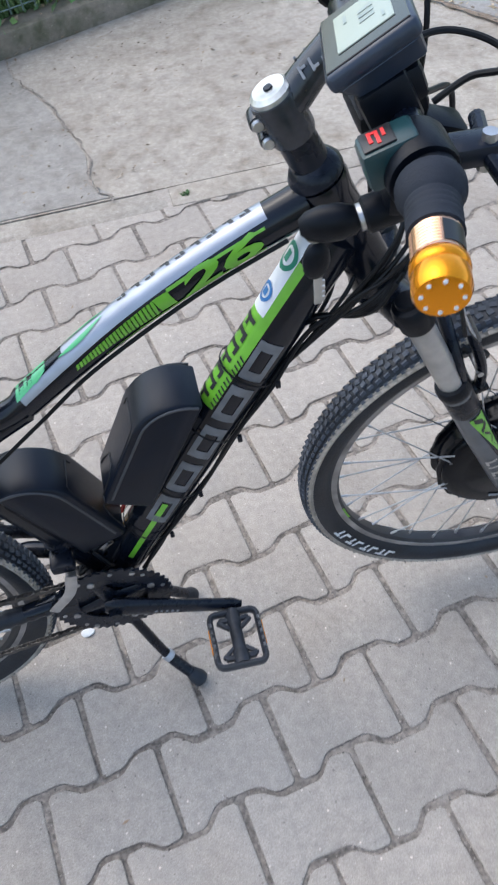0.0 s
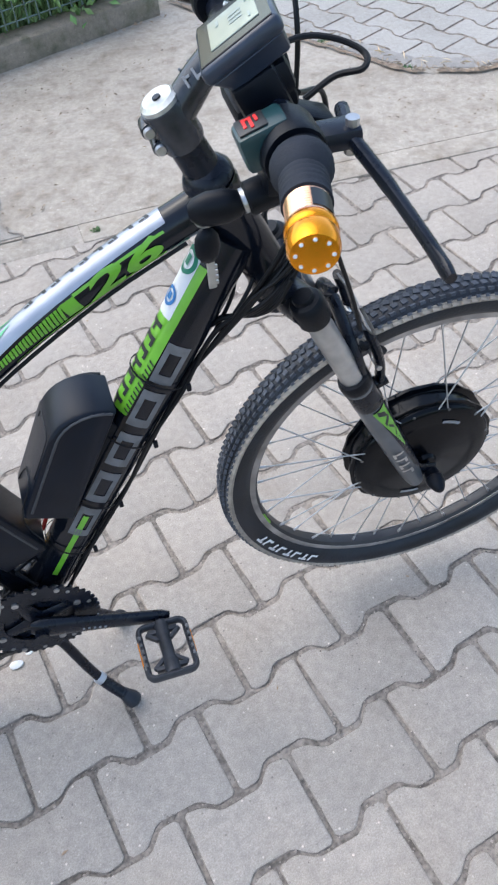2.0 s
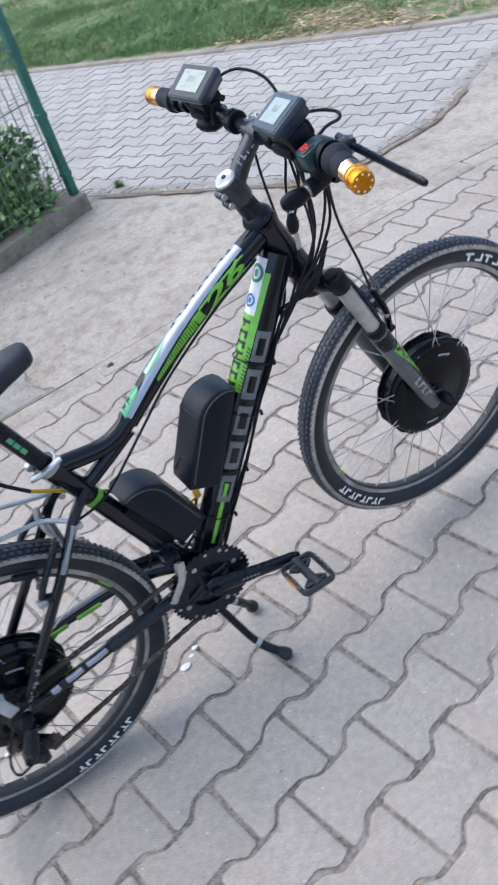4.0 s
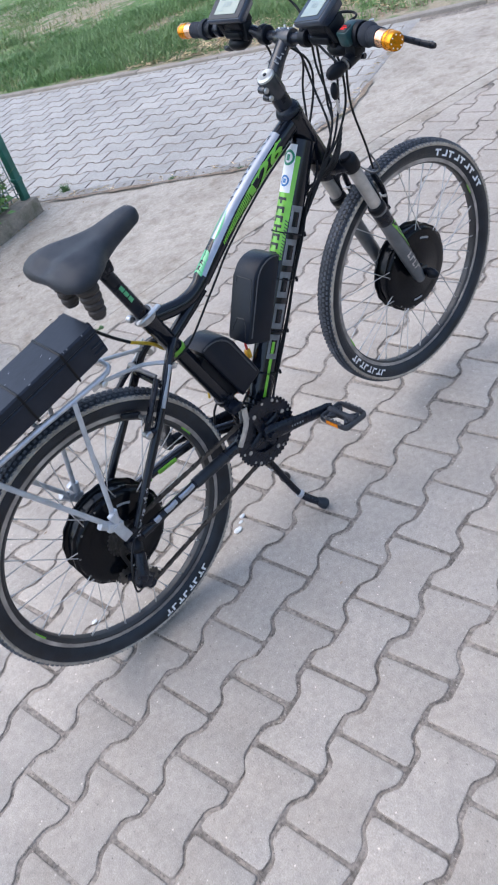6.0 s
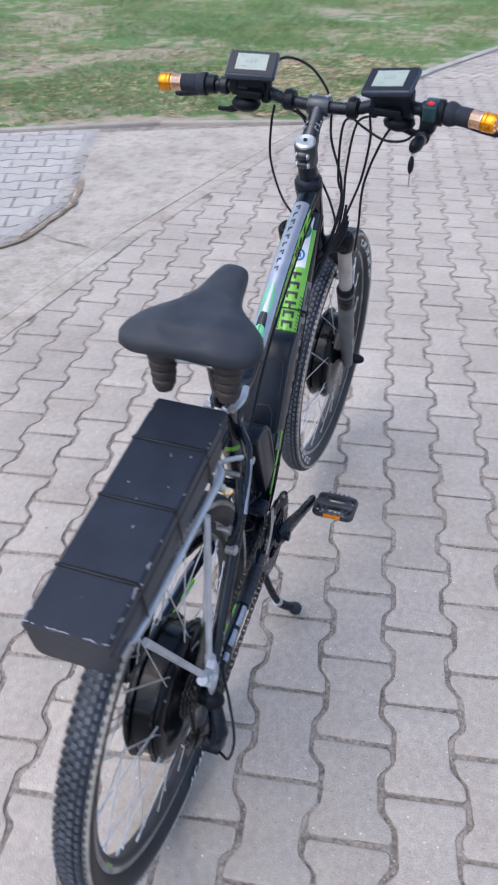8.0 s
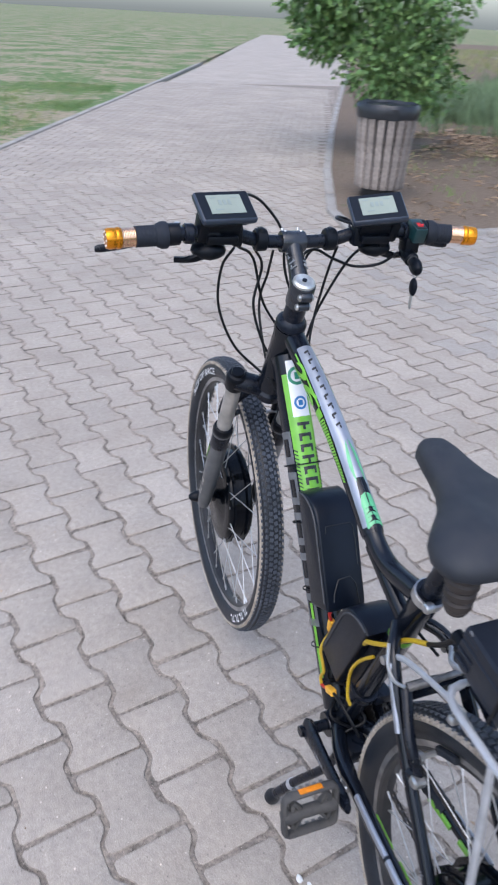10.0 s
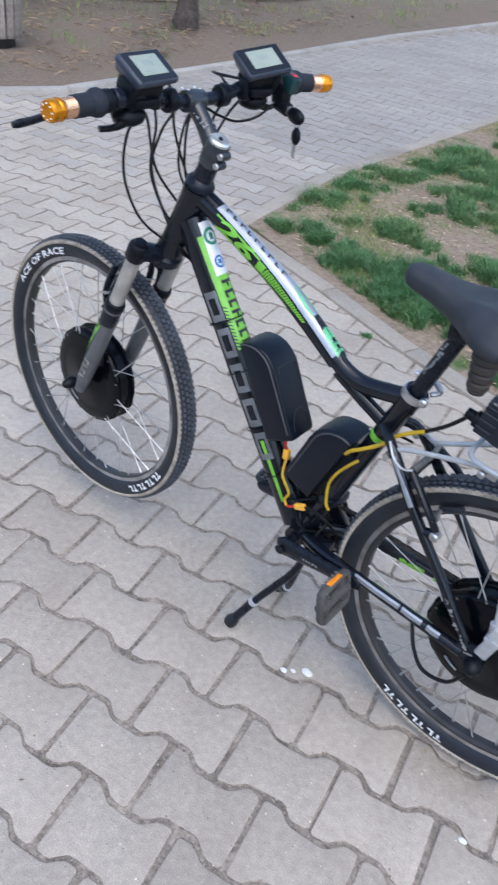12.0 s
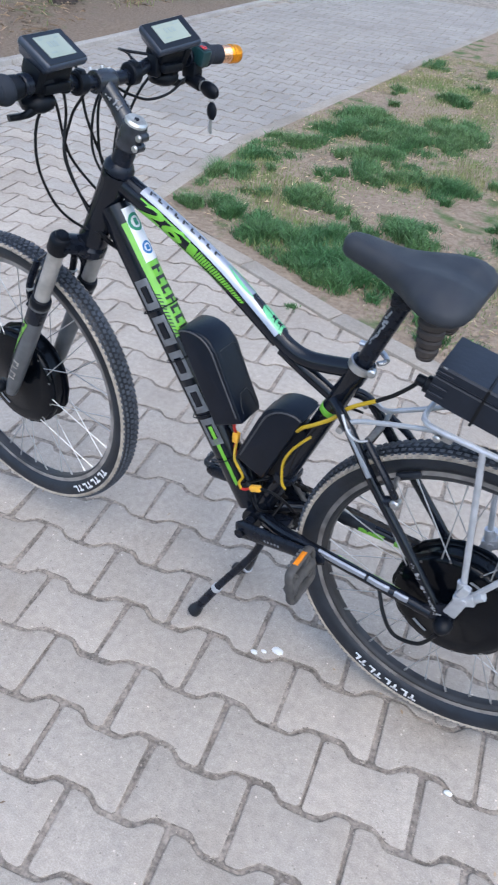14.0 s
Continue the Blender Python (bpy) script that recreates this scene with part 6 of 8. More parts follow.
# suspension fork
bm = lathe(B(), [(0.024, 0.256), (0.030, 0.262), (0.030, 0.276), (0.024, 0.284)], AX_M, 26)
crown_pts = curve_points([fork_at(0.020, -0.064, 0.256), fork_at(0.010, -0.034, 0.260), fork_at(0.004, 0, 0.268), fork_at(0.010, 0.034, 0.260), fork_at(0.020, 0.064, 0.256)], 6)
tube(bm, crown_pts, 0.022, 14, 0.016, (0.46, 0, -0.88))
crown = steered(part("fork_crown", bm, M["satin"], bike, "black fork crown"))
for side, s in SIDES:
    m = along(fork_at(0.021, s * 0.064, 0.228), fork_at(0.021, s * 0.064, 0.70), (0, 1, 0))
    part("top_cap", lathe(B(), [(0.0, 0.006), (0.0115, 0.0065), (0.0125, 0.009), (0.0125, 0.012), (0.0175, 0.014), (0.0200, 0.018), (0.0205, 0.024), (0.0200, 0.046), (0.0175, 0.050)], m, 22), M["plastic"], crown, "black fork top cap")
    steered(part("stanchion", lathe(B(), [(0.0152, 0.045), (0.0152, 0.20)], m, 20), M["stanchion"], bike, "dusty grey fork tube"))
    leg = steered(part("fork_leg", lathe(B(), [(0.0160, 0.176), (0.0205, 0.178), (0.0210, 0.190), (0.0192, 0.198), (0.0190, 0.300), (0.0165, 0.420), (0.0150, 0.450), (0.0120, 0.470)], m, 22), M["fork_grey"], bike, "grey fork leg with green flash"))
    part("dust_seal", lathe(B(), [(0.0155, 0.170), (0.0195, 0.172), (0.0212, 0.178), (0.0212, 0.188), (0.020, 0.19)], m, 22), M["plastic"], leg)
    part("leg_sleeve", lathe(B(), [(0.0192, 0.189), (0.0198, 0.192), (0.0196, 0.232), (0.019, 0.234)], m, 22), M["satin"], leg)
    leg_at = lambda a, p, lift=0.0006, m=m: m @ V(((0.0196 - 0.009 * max(0, a - 0.28)) * math.cos(p), (0.0196 - 0.009 * max(0, a - 0.28)) * math.sin(p), a))
    leg_on = lambda a, p, lift=0.0006, m=m: m @ V(((0.0201 - 0.009 * max(0, a - 0.28)) * math.cos(p), (0.0201 - 0.009 * max(0, a - 0.28)) * math.sin(p), a))
    part("dark_flash", patch(B(), leg_at, 0.236, 0.420, lambda k: s * (88 + 52 * k), s * 200, 10, 8), M["satin"], leg, "black panel on the leg")
    part("green_flash", patch(B(), leg_on, 0.238, 0.345, lambda k: s * (84 + 52 * k), lambda k: s * (150 - 6 * k), 8, 6), M["green"], leg, "lime green flash")
    leg_over = lambda a, p, lift=0.0006, m=m: m @ V(((0.0205 - 0.009 * max(0, a - 0.28)) * math.cos(p), (0.0205 - 0.009 * max(0, a - 0.28)) * math.sin(p), a))
    for k in range(5):
        part("flash_mark", patch(B(), leg_over, 0.243 + 0.019 * k, 0.254 + 0.017 * k, s * (100 + 8 * k), s * (132 + 4 * (k % 2) + 2 * k), 2, 4, 0.012 * (-1) ** k), M["ink"], leg)
    for k in range(4):
        bm = patch(B(), leg_on, 0.352 + 0.017 * k, 0.356 + 0.017 * k, s * 62, s * 112, 1, 4)
        patch(bm, leg_on, 0.356 + 0.017 * k, 0.364 + 0.017 * k, s * (62 + 38 * (k % 2)), s * (74 + 38 * (k % 2)), 1, 2)
        part("leg_mark", bm, M["stanchion"], leg, "pale grey mark")
    bm = tube(B(), [fork_at(0.021, s * 0.062, 0.660), fork_at(0.030, s * 0.060, 0.684), fork_at(0.049, s * 0.058, 0.704)], [0.015, 0.014, 0.016], 12, [0.009, 0.006, 0.005])
    part("dropout", bm, M["satin"], leg)
    # brake arm
    boss, head = fork_at(0.048, s * 0.047, 0.455), fork_at(0.066, s * 0.050, 0.345)
    bm = tube(B(), curve_points([boss, boss.lerp(head, 0.5) + V((0.004, s * 0.010, 0)), head], 4), 0.0065, 10, 0.0085)
    lathe(bm, [(0.009, -0.012), (0.009, 0.014)], along(boss - E_AX * 0.004, boss + E_AX * 0.02), 12)
    arm = steered(part("brake_arm", bm, M["satin"], bike, "black rim brake arm"))
    pad = boss.lerp(head, 0.42)
    part("brake_pad", box(B(), (0.048, 0.010, 0.011), Matrix.Translation(pad + V((0.004, -s * 0.020, 0.0))) @ Matrix.Rotation(radians(35), 4, "Y"), 0.003), M["tyre"], arm)
    part("pad_bolt", rod(B(), pad + V((0, -s * 0.018, 0)), pad + V((0, s * 0.018, 0)), 0.004, n=8), M["steel"], arm)
arch = curve_points([fork_at(0.030, -0.064, 0.425), fork_at(0.040, -0.056, 0.358), fork_at(0.048, 0.0, 0.318), fork_at(0.040, 0.056, 0.358), fork_at(0.030, 0.064, 0.425)], 7)
steered(part("fork_arch", tube(B(), arch, 0.008, 12, 0.011), M["satin"], bike, "black fork arch over the tyre"))
steered(part("brake_noodle", tube(B(), curve_points([fork_at(0.066, 0.050, 0.345), fork_at(0.070, 0.0, 0.336), fork_at(0.066, -0.050, 0.345), fork_at(0.070, -0.078, 0.330), fork_at(0.070, -0.074, 0.285)], 5), 0.0022, 8), M["cage"], bike, "dull brake noodle"))

# cables
GEAR_CABLES = [
    [(0.385, 0.100, 1.056), (0.408, 0.113, 1.015), (0.413, 0.113, 0.945), (0.409, 0.082, 0.872), (0.400, 0.036, 0.826), (0.362, 0.036, 0.785), (0.33, 0.034, 0.74)],
    [(0.398, 0.090, 1.055), (0.428, 0.050, 1.025), (0.432, 0.022, 0.94), (0.412, -0.026, 0.87), (0.372, -0.046, 0.826), (0.335, -0.042, 0.790)],
    [(0.388, -0.090, 1.056), (0.412, -0.090, 1.01), (0.422, -0.080, 0.935), (0.410, -0.068, 0.885), (0.388, -0.058, 0.846), (0.356, -0.047, 0.812), (0.325, -0.040, 0.780)],
    [(0.400, 0.060, 1.052), (0.424, 0.034, 1.012), (0.420, 0.046, 0.945), (0.402, 0.030, 0.880), (0.384, 0.006, 0.840), (0.360, -0.020, 0.800), (0.33, -0.03, 0.765)],
]
BRAKE_CABLES = [
    [(0.395, -0.095, 1.060), (0.432, -0.055, 1.03), (0.440, -0.042, 0.94), (0.405, -0.052, 0.87), (0.362, -0.050, 0.815), (0.322, -0.042, 0.770)],
    [(0.385, 0.030, 1.050), (0.428, 0.020, 1.0), (0.432, 0.030, 0.93), (0.405, 0.046, 0.85), (0.378, 0.044, 0.80)],
    [(0.392, -0.150, 1.062), (0.404, -0.118, 1.02), (0.430, -0.084, 0.92), (0.462, -0.076, 0.82), (0.480, -0.070, 0.755)],
]
DISPLAY_CABLES = [
    [(0.360, -0.105, 1.10), (0.400, -0.090, 1.10), (0.425, -0.100, 1.098), (0.440, -0.118, 1.093), (0.434, -0.130, 1.088), (0.415, -0.122, 1.082), (0.39, -0.125, 1.07)],
    [(0.366, 0.100, 1.135), (0.400, 0.080, 1.14), (0.425, 0.040, 1.12), (0.425, 0.0, 1.07), (0.42, -0.01, 1.0), (0.402, -0.048, 0.885), (0.362, -0.050, 0.82)],
    [(0.350, -0.190, 1.055), (0.366, -0.165, 1.030), (0.380, -0.125, 1.022), (0.390, -0.085, 1.034), (0.398, -0.050, 1.048), (0.412, -0.032, 1.02), (0.412, -0.034, 0.93), (0.390, -0.052, 0.87), (0.350, -0.048, 0.806)],
]
for n, pts in enumerate(GEAR_CABLES + BRAKE_CABLES + DISPLAY_CABLES):
    if n not in (6, 7):
        side = 0.012 if pts[-1][1] > 0 else -0.016
        if side > 0:
            pts = pts[:-2] + [(0.366, 0.020, 0.818), (0.346, -0.004, 0.786), (0.322, -0.016, 0.754)]
        else:
            pts = pts[:-1] + [(0.296, -0.024, 0.716), (0.262, -0.016, 0.672)]
    steered(part("cable", tube(B(), curve_points(pts, 7), 0.0025, 8), M["cable"], bike))
for k in range(4):
    y, o = -0.024 + 0.006 * k, 0.027 + 0.003 * (k % 2)
    pts = [V((0.418 - 0.008 * k, -0.058 - 0.004 * k, 0.872 - 0.008 * k)), V((0.390 - 0.004 * k, -0.058 - 0.002 * k, 0.836 - 0.007 * k)), V((0.362, -0.050 + 0.003 * k, 0.805 - 0.006 * k))]
    for i, f in enumerate((0.17, 0.32, 0.46, 0.60, 0.74, 0.88, 0.98)):
        c = DOWN[0].lerp(DOWN[-1], f)
        j = 0.005 * math.sin(2.3 * i + 1.7 * k)
        pts.append(c + V((0.84, 0, -0.54)) * (o + j) + V((0, y + 0.5 * j, 0)))
    part("cable", tube(B(), curve_points(pts, 5), 0.0028, 8), M["cable"], bike)
for f in (0.31, 0.47, 0.66, 0.82):
    c = DOWN[0].lerp(DOWN[-1], f)
    m = along(c, DOWN[-1], (0, 1, 0))
    bm = lathe(B(), [(0.0302, -0.0013), (0.0309, -0.0013), (0.0309, 0.0013), (0.0302, 0.0013)], m @ Matrix.Diagonal((1.18, 1.08, 1, 1)), 24, closed=True)
    box(bm, (0.006, 0.005, 0.012), Matrix.Translation(c + V((0.030, -0.024, -0.016))), 0.001, 1)
    part("cable_tie", bm, M["plastic"], bike)

# seat post, clamp, saddle
SP0, SP1 = V((-0.158, 0, 0.73)), V((-0.206, 0, 0.868))
part("seat_post", lathe(B(), [(0.0148, 0), (0.0148, (SP1 - SP0).length)], along(SP0, SP1), 20), M["satin"], bike, "black seat post with worn marks")
bm = B()
for k in range(3):
    box(bm, (0.0016, 0.008, 0.012), along(SP0.lerp(SP1, 0.45 + 0.1 * k), SP1) @ Matrix.Translation((0.0, -0.0145, 0)) @ Matrix.Rotation(radians(90), 4, "Z"))
part("post_bars", bm, M["teal"], bike, "small green marks")
bm, rr = B(), random.Random(3)
for k in range(16):
    box(bm, (0.0010, rr.uniform(0.0015, 0.005), rr.uniform(0.003, 0.009)), along(SP0.lerp(SP1, 0.40 + 0.03 * k), SP1) @ Matrix.Rotation(radians(62 + rr.uniform(-16, 16)), 4, "Z") @ Matrix.Translation((0.0146, 0, 0)))
part("worn_print", bm, M["grey_print"], bike, "worn pale print")
clamp = part("seat_clamp", lathe(B(), [(0.0207, 0), (0.0232, 0.001), (0.0232, 0.014), (0.0207, 0.015)], along((-0.1575, 0, 0.729), SP1), 24), M["steel"], bike, "silver quick release seat clamp")
part("clamp_lever", tube(B(), curve_points([(-0.182, -0.012, 0.740), (-0.192, -0.026, 0.744), (-0.170, -0.036, 0.752), (-0.138, -0.032, 0.756)], 4), 0.0042, 8, 0.006), M["steel"], clamp)
part("clamp_nut", lathe(B(), [(0.006, 0), (0.0075, 0.002), (0.0075, 0.012), (0.005, 0.014)], along((-0.183, 0.010, 0.738), (-0.186, 0.03, 0.739)), 12), M["steel"], clamp)

bm, rings = B(), []
SADDLE = [  # along, half width, top, depth, sag of the middle
    (-0.096, 0.006, 0.938, 0.016, 0.0), (-0.0985, 0.017, 0.944, 0.026, 0.0), (-0.106, 0.0235, 0.9475, 0.034, 0.0), (-0.125, 0.0275, 0.9485, 0.040, 0.001), (-0.150, 0.031, 0.9465, 0.044, 0.002),
    (-0.175, 0.037, 0.9440, 0.047, 0.003), (-0.195, 0.046, 0.9425, 0.050, 0.004), (-0.213, 0.059, 0.942, 0.050, 0.005), (-0.232, 0.078, 0.9425, 0.049, 0.006), (-0.252, 0.095, 0.9435, 0.047, 0.007),
    (-0.272, 0.103, 0.9440, 0.050, 0.008), (-0.290, 0.103, 0.9425, 0.049, 0.008), (-0.305, 0.096, 0.9385, 0.045, 0.008), (-0.316, 0.080, 0.9330, 0.038, 0.007), (-0.322, 0.056, 0.927, 0.028, 0.004), (-0.324, 0.030, 0.921, 0.013, 0.0)]
for x, w, top, depth, sag in SADDLE:
    ring = []
    for k in range(36):
        a = 2 * math.pi * k / 36
        c, s = math.cos(a), math.sin(a)
        y = w * math.copysign(abs(c) ** 0.8, c)
        up = math.copysign(abs(s) ** 0.75, s)
        z = top - depth / 2 + depth / 2 * up
        edge = abs(y) / max(w, 1e-3)
        z -= (0.012 * (w / 0.103) ** 2) * edge**2.5
        z -= sag * max(0, 1 - (y / 0.035) ** 2) * (s > 0)
        ring.append(bm.verts.new((x - 0.012 * (w / 0.103) * (1 - edge) * (x < -0.29) * -1, y, z + 0.0006 * noise.noise(V((x * 60, y * 60, 0))))))
    rings.append(ring)
for a, b in zip(rings, rings[1:]):
    for k in range(36):
        bm.faces.new((a[k], a[(k + 1) % 36], b[(k + 1) % 36], b[k]))
bm.faces.new(rings[0]), bm.faces.new(rings[-1])
bmesh.ops.subdivide_edges(bm, edges=bm.edges[:], cuts=1, smooth=0.6, use_grid_fill=True)
saddle = part("saddle", bm, M["saddle"], bike, "wide black padded saddle with dusty cover", 60)
for s in (-1, 1):
    prof = [(0.009, 0.815), (0.0125, 0.816), (0.0145, 0.820)]
    for k in range(4):
        z = 0.822 + 0.0150 * k
        prof += [(0.0140 + 0.0016 * k, z), (0.0172 + 0.0016 * k, z + 0.004), (0.0172 + 0.0016 * k, z + 0.011), (0.0144 + 0.0016 * k, z + 0.0145)]
    part("elastomer", lathe(B(), prof + [(0.020, 0.884), (0.016, 0.892)], Matrix.Translation((-0.268, s * 0.049, 0)), 22), M["rubber_brown"], saddle, "ribbed dark rubber saddle spring")
    part("saddle_rail", tube(B(), curve_points([(-0.125, s * 0.010, 0.922), (-0.16, s * 0.018, 0.906), (-0.205, s * 0.022, 0.888), (-0.245, s * 0.030, 0.872), (-0.272, s * 0.052, 0.815)], 5), 0.0036, 8), M["satin"], saddle)
part("saddle_bridge", tube(B(), [(-0.268, -0.052, 0.862), (-0.262, 0, 0.866), (-0.268, 0.052, 0.862)], 0.0036, 8), M["steel"], saddle)
part("saddle_clamp", box(B(), (0.034, 0.050, 0.026), Matrix.Translation((-0.207, 0, 0.876)), 0.005), M["satin"], saddle)

# cranks, chainrings, pedals
CR = Matrix.Translation((BB.x, -0.046, BB.z)) @ TO_Y
chainring = part("chainring", gear(B(), 0.052, 0.0905, 44, 0.0045, 0.003, CR @ Matrix.Translation((0, 0, -0.008))), M["satin"], bike, "black toothed chainring")
part("middle_ring", gear(B(), 0.026, 0.070, 34, 0.004, 0.003, CR @ Matrix.Translation((0, 0, 0.0))), M["satin"], chainring)
part("inner_ring", gear(B(), 0.020, 0.050, 24, 0.004, 0.003, CR @ Matrix.Translation((0, 0, 0.008))), M["chain"], chainring)
bm = B()
for k in range(4):
    a = radians(18 + 90 * k)
    tube(bm, [BB + V((0, -0.052, 0)), BB + V((0.040 * math.cos(a), -0.0515, 0.040 * math.sin(a))), BB + V((0.079 * math.cos(a), -0.0510, 0.079 * math.sin(a)))], [0.017, 0.011, 0.009], 8, [0.005, 0.004, 0.003])
part("spider", bm, M["satin"], chainring)
for k in range(10):
    a = radians(36 * k + 9)
    part("ring_rivet", lathe(B(), [(0.0, -0.0570), (0.0034, -0.0566), (0.0034, -0.050)], Matrix.Translation((BB.x + 0.0785 * math.cos(a), 0, BB.z + 0.0785 * math.sin(a))) @ TO_Y, 8), M["steel"], chainring)
for k in range(4):
    a = radians(18 + 90 * k)
    part("ring_bolt", lathe(B(), [(0.0, -0.0580), (0.0055, -0.0575), (0.0055, -0.050)], Matrix.Translation((BB.x + 0.064 * math.cos(a), 0, BB.z + 0.064 * math.sin(a))) @ TO_Y, 10), M["steel"], chainring)
    part("guard_bolt", lathe(B(), [(0.0, -0.0580), (0.0042, -0.0575), (0.0042, -0.050)], Matrix.Translation((BB.x + 0.080 * math.cos(a + 0.7), 0, BB.z + 0.080 * math.sin(a + 0.7))) @ TO_Y, 10), M["steel"], chainring)
part("crank_axle", lathe(B(), [(0.010, -0.085), (0.010, 0.085)], Matrix.Translation(BB) @ TO_Y, 16), M["satin"], bike)
PED_R, PED_L = V((0.164, -0.088, 0.281)), V((-0.180, 0.090, 0.366))
for hub, tip, s in ((BB + V((0, -0.066, 0)), PED_R, -1), (BB + V((0, 0.068, 0)), PED_L, 1)):
    bm = tube(B(), [hub + (hub - tip).normalized() * 0.014, hub, hub.lerp(tip, 0.2), hub.lerp(tip, 0.6), tip, tip + (tip - hub).normalized() * 0.013], [0.014, 0.0220, 0.0200, 0.0165, 0.0155, 0.010], 14, [0.006, 0.0125, 0.0100, 0.008, 0.008, 0.005])
    crank = part("crank_arm", bm, M["satin"], bike, "black crank arm")
    part("crank_bolt", lathe(B(), [(0.0, s * 0.0135), (0.0085, s * 0.013), (0.0095, s * 0.010)], Matrix.Translation(hub) @ TO_Y, 16), M["plastic"], crank)
    n = (tip - hub).normalized()
    bm = B()
    for k in range(5):
        c = hub.lerp(tip, 0.34 + 0.045 * k) + V((0, s * 0.0092, 0))
        box(bm, (0.0035, 0.001, 0.0045), Matrix.Translation(c) @ Matrix.Rotation(math.atan2(-n.z, n.x), 4, "Y"))
    part("crank_bars", bm, M["grey_print"], crank, "small pale marks")


def pedal(center, s, tilt):
    """A cage pedal; tilt: degrees round its spindle."""
    m = Matrix.Translation(center) @ Matrix.Rotation(radians(tilt), 4, "Y")
    bm = lathe(B(), [(0.0115, -0.040), (0.0130, -0.030), (0.0100, -0.014), (0.0095, 0.016), (0.0120, 0.032), (0.0110, 0.045)], m @ TO_Y, 16)
    for y in (-1, 1):
        box(bm, (0.046, 0.0075, 0.011), m @ Matrix.Translation((0, y * 0.030, 0)), 0.002)
        for x in (-1, 1):
            box(bm, (0.022, 0.006, 0.010), m @ Matrix.Translation((x * 0.017, y * 0.022, 0)) @ Matrix.Rotation(x * y * radians(38), 4, "Z"), 0.0015)
    corner = [(x0 + 0.010 * math.cos(a), y0 + 0.010 * math.sin(a)) for x0, y0, q in ((0.026, 0.032, 0), (-0.026, 0.032, 90), (-0.026, -0.032, 180), (0.026, -0.032, 270)) for a in (radians(q + d) for d in (0, 22, 45, 68, 90))]
    loop = [m @ V((x, y, 0)) for x, y in corner + corner[:1]]
    tube(bm, loop, 0.0048, 10, 0.0085, m.to_3x3() @ V((0, 0, 1)))
    ped = part("pedal", bm, M["pedal" if s < 0 else "pedal_dusty"], bike, "black cage pedal with amber reflectors")
    for x in (-1, 1):
        bm = box(B(), (0.0060, 0.058, 0.014), m @ Matrix.Translation((x * 0.0365, 0, 0.001)), 0.002)
        for k in range(5):
            box(bm, (0.0045, 0.006, 0.006), m @ Matrix.Translation((x * 0.0365, -0.022 + 0.011 * k, 0.0100)), 0.001, 1)
        part("cage", bm, M["cage"], ped, "worn dark pedal cage")
        part("reflector", box(B(), (0.0022, 0.038, 0.010), m @ Matrix.Translation((x * 0.0401, 0, -0.0005)), 0.0008), M["reflector"], ped, "amber pedal reflector")
    return ped


pedal(PED_R + V((-0.004, -0.056, 0.002)), -1, 6)
pedal(PED_L + V((0.006, 0.056, 0.002)), 1, 100)

# chain, cassette, derailleurs
CASS = Matrix.Translation((R_AX.x, -0.044, R_AX.z)) @ TO_Y
cassette = part("cassette", gear(B(), 0.016, 0.050, 28, 0.004, 0.002, CASS @ Matrix.Translation((0, 0, 0.010))), M["chain"], bike, "oily steel sprockets")
for k in range(1, 6):
    part("sprocket", gear(B(), 0.014, 0.050 - 0.0055 * k, 26 - 2 * k, 0.0035, 0.002, CASS @ Matrix.Translation((0, 0, 0.010 - 0.0042 * k))), M["chain"], cassette)


def chain_run(pts, name="chain"):
    bm = B()
    path = [V(p) for p in pts]
    total = sum((b - a).length for a, b in zip(path, path[1:]))
    n, walked, k = int(total / 0.0127), 0.0, 0
    for a, b in zip(path, path[1:]):
        d = (b - a).length
        while k * 0.0127 < walked + d and k < n:
            c = a.lerp(b, (k * 0.0127 - walked) / d)
            m = along(c, c + (b - a), (0, 1, 0))
            w = 0.0032 if k % 2 else 0.0022
            for y in (-w, w):
                box(bm, (0.0082, 0.0010, 0.0150), m @ Matrix.Translation((0, y, 0.006)), 0.0)
            lathe(bm, [(0.0038, -0.002), (0.0038, 0.002)], m @ TO_Y, 6)
            k += 1
        walked += d
    return part(name, bm, M["chain"], bike, "oily dark bicycle chain")


arc_pts = [(BB.x + 0.068 * math.cos(radians(a)), -0.047, BB.z + 0.068 * math.sin(radians(a))) for a in range(95, -101, -15)]
JOCKEY1, JOCKEY2 = V((-0.470, -0.052, 0.262)), V((-0.420, -0.054, 0.214))
chain_run([(R_AX.x - 0.01, -0.052, R_AX.z + 0.031)] + arc_pts + [JOCKEY2 + V((0, 0, -0.02)), JOCKEY2 + V((-0.02, 0, 0)), JOCKEY1 + V((0.02, 0, 0)), (R_AX.x - 0.028, -0.052, R_AX.z - 0.012), (R_AX.x - 0.01, -0.052, R_AX.z + 0.031)])
bm = tube(B(), [(-0.426, -0.080, 0.318), (-0.446, -0.094, 0.282), (-0.456, -0.086, 0.250)], [0.012, 0.016, 0.015], 12)
box(bm, (0.036, 0.034, 0.026), Matrix.Translation((-0.452, -0.086, 0.256)) @ Matrix.Rotation(radians(35), 4, "Y"), 0.005)
lathe(bm, [(0.012, -0.098), (0.013, -0.094), (0.013, -0.076)], Matrix.Translation((-0.440, 0, 0.238)) @ TO_Y, 14)
mech = part("rear_derailleur", bm, M["satin"], bike, "black rear derailleur")
for p in (JOCKEY1, JOCKEY2):
    part("jockey_wheel", gear(B(), 0.004, 0.021, 11, 0.004, 0.004, Matrix.Translation(p) @ TO_Y), M["chain"], mech)
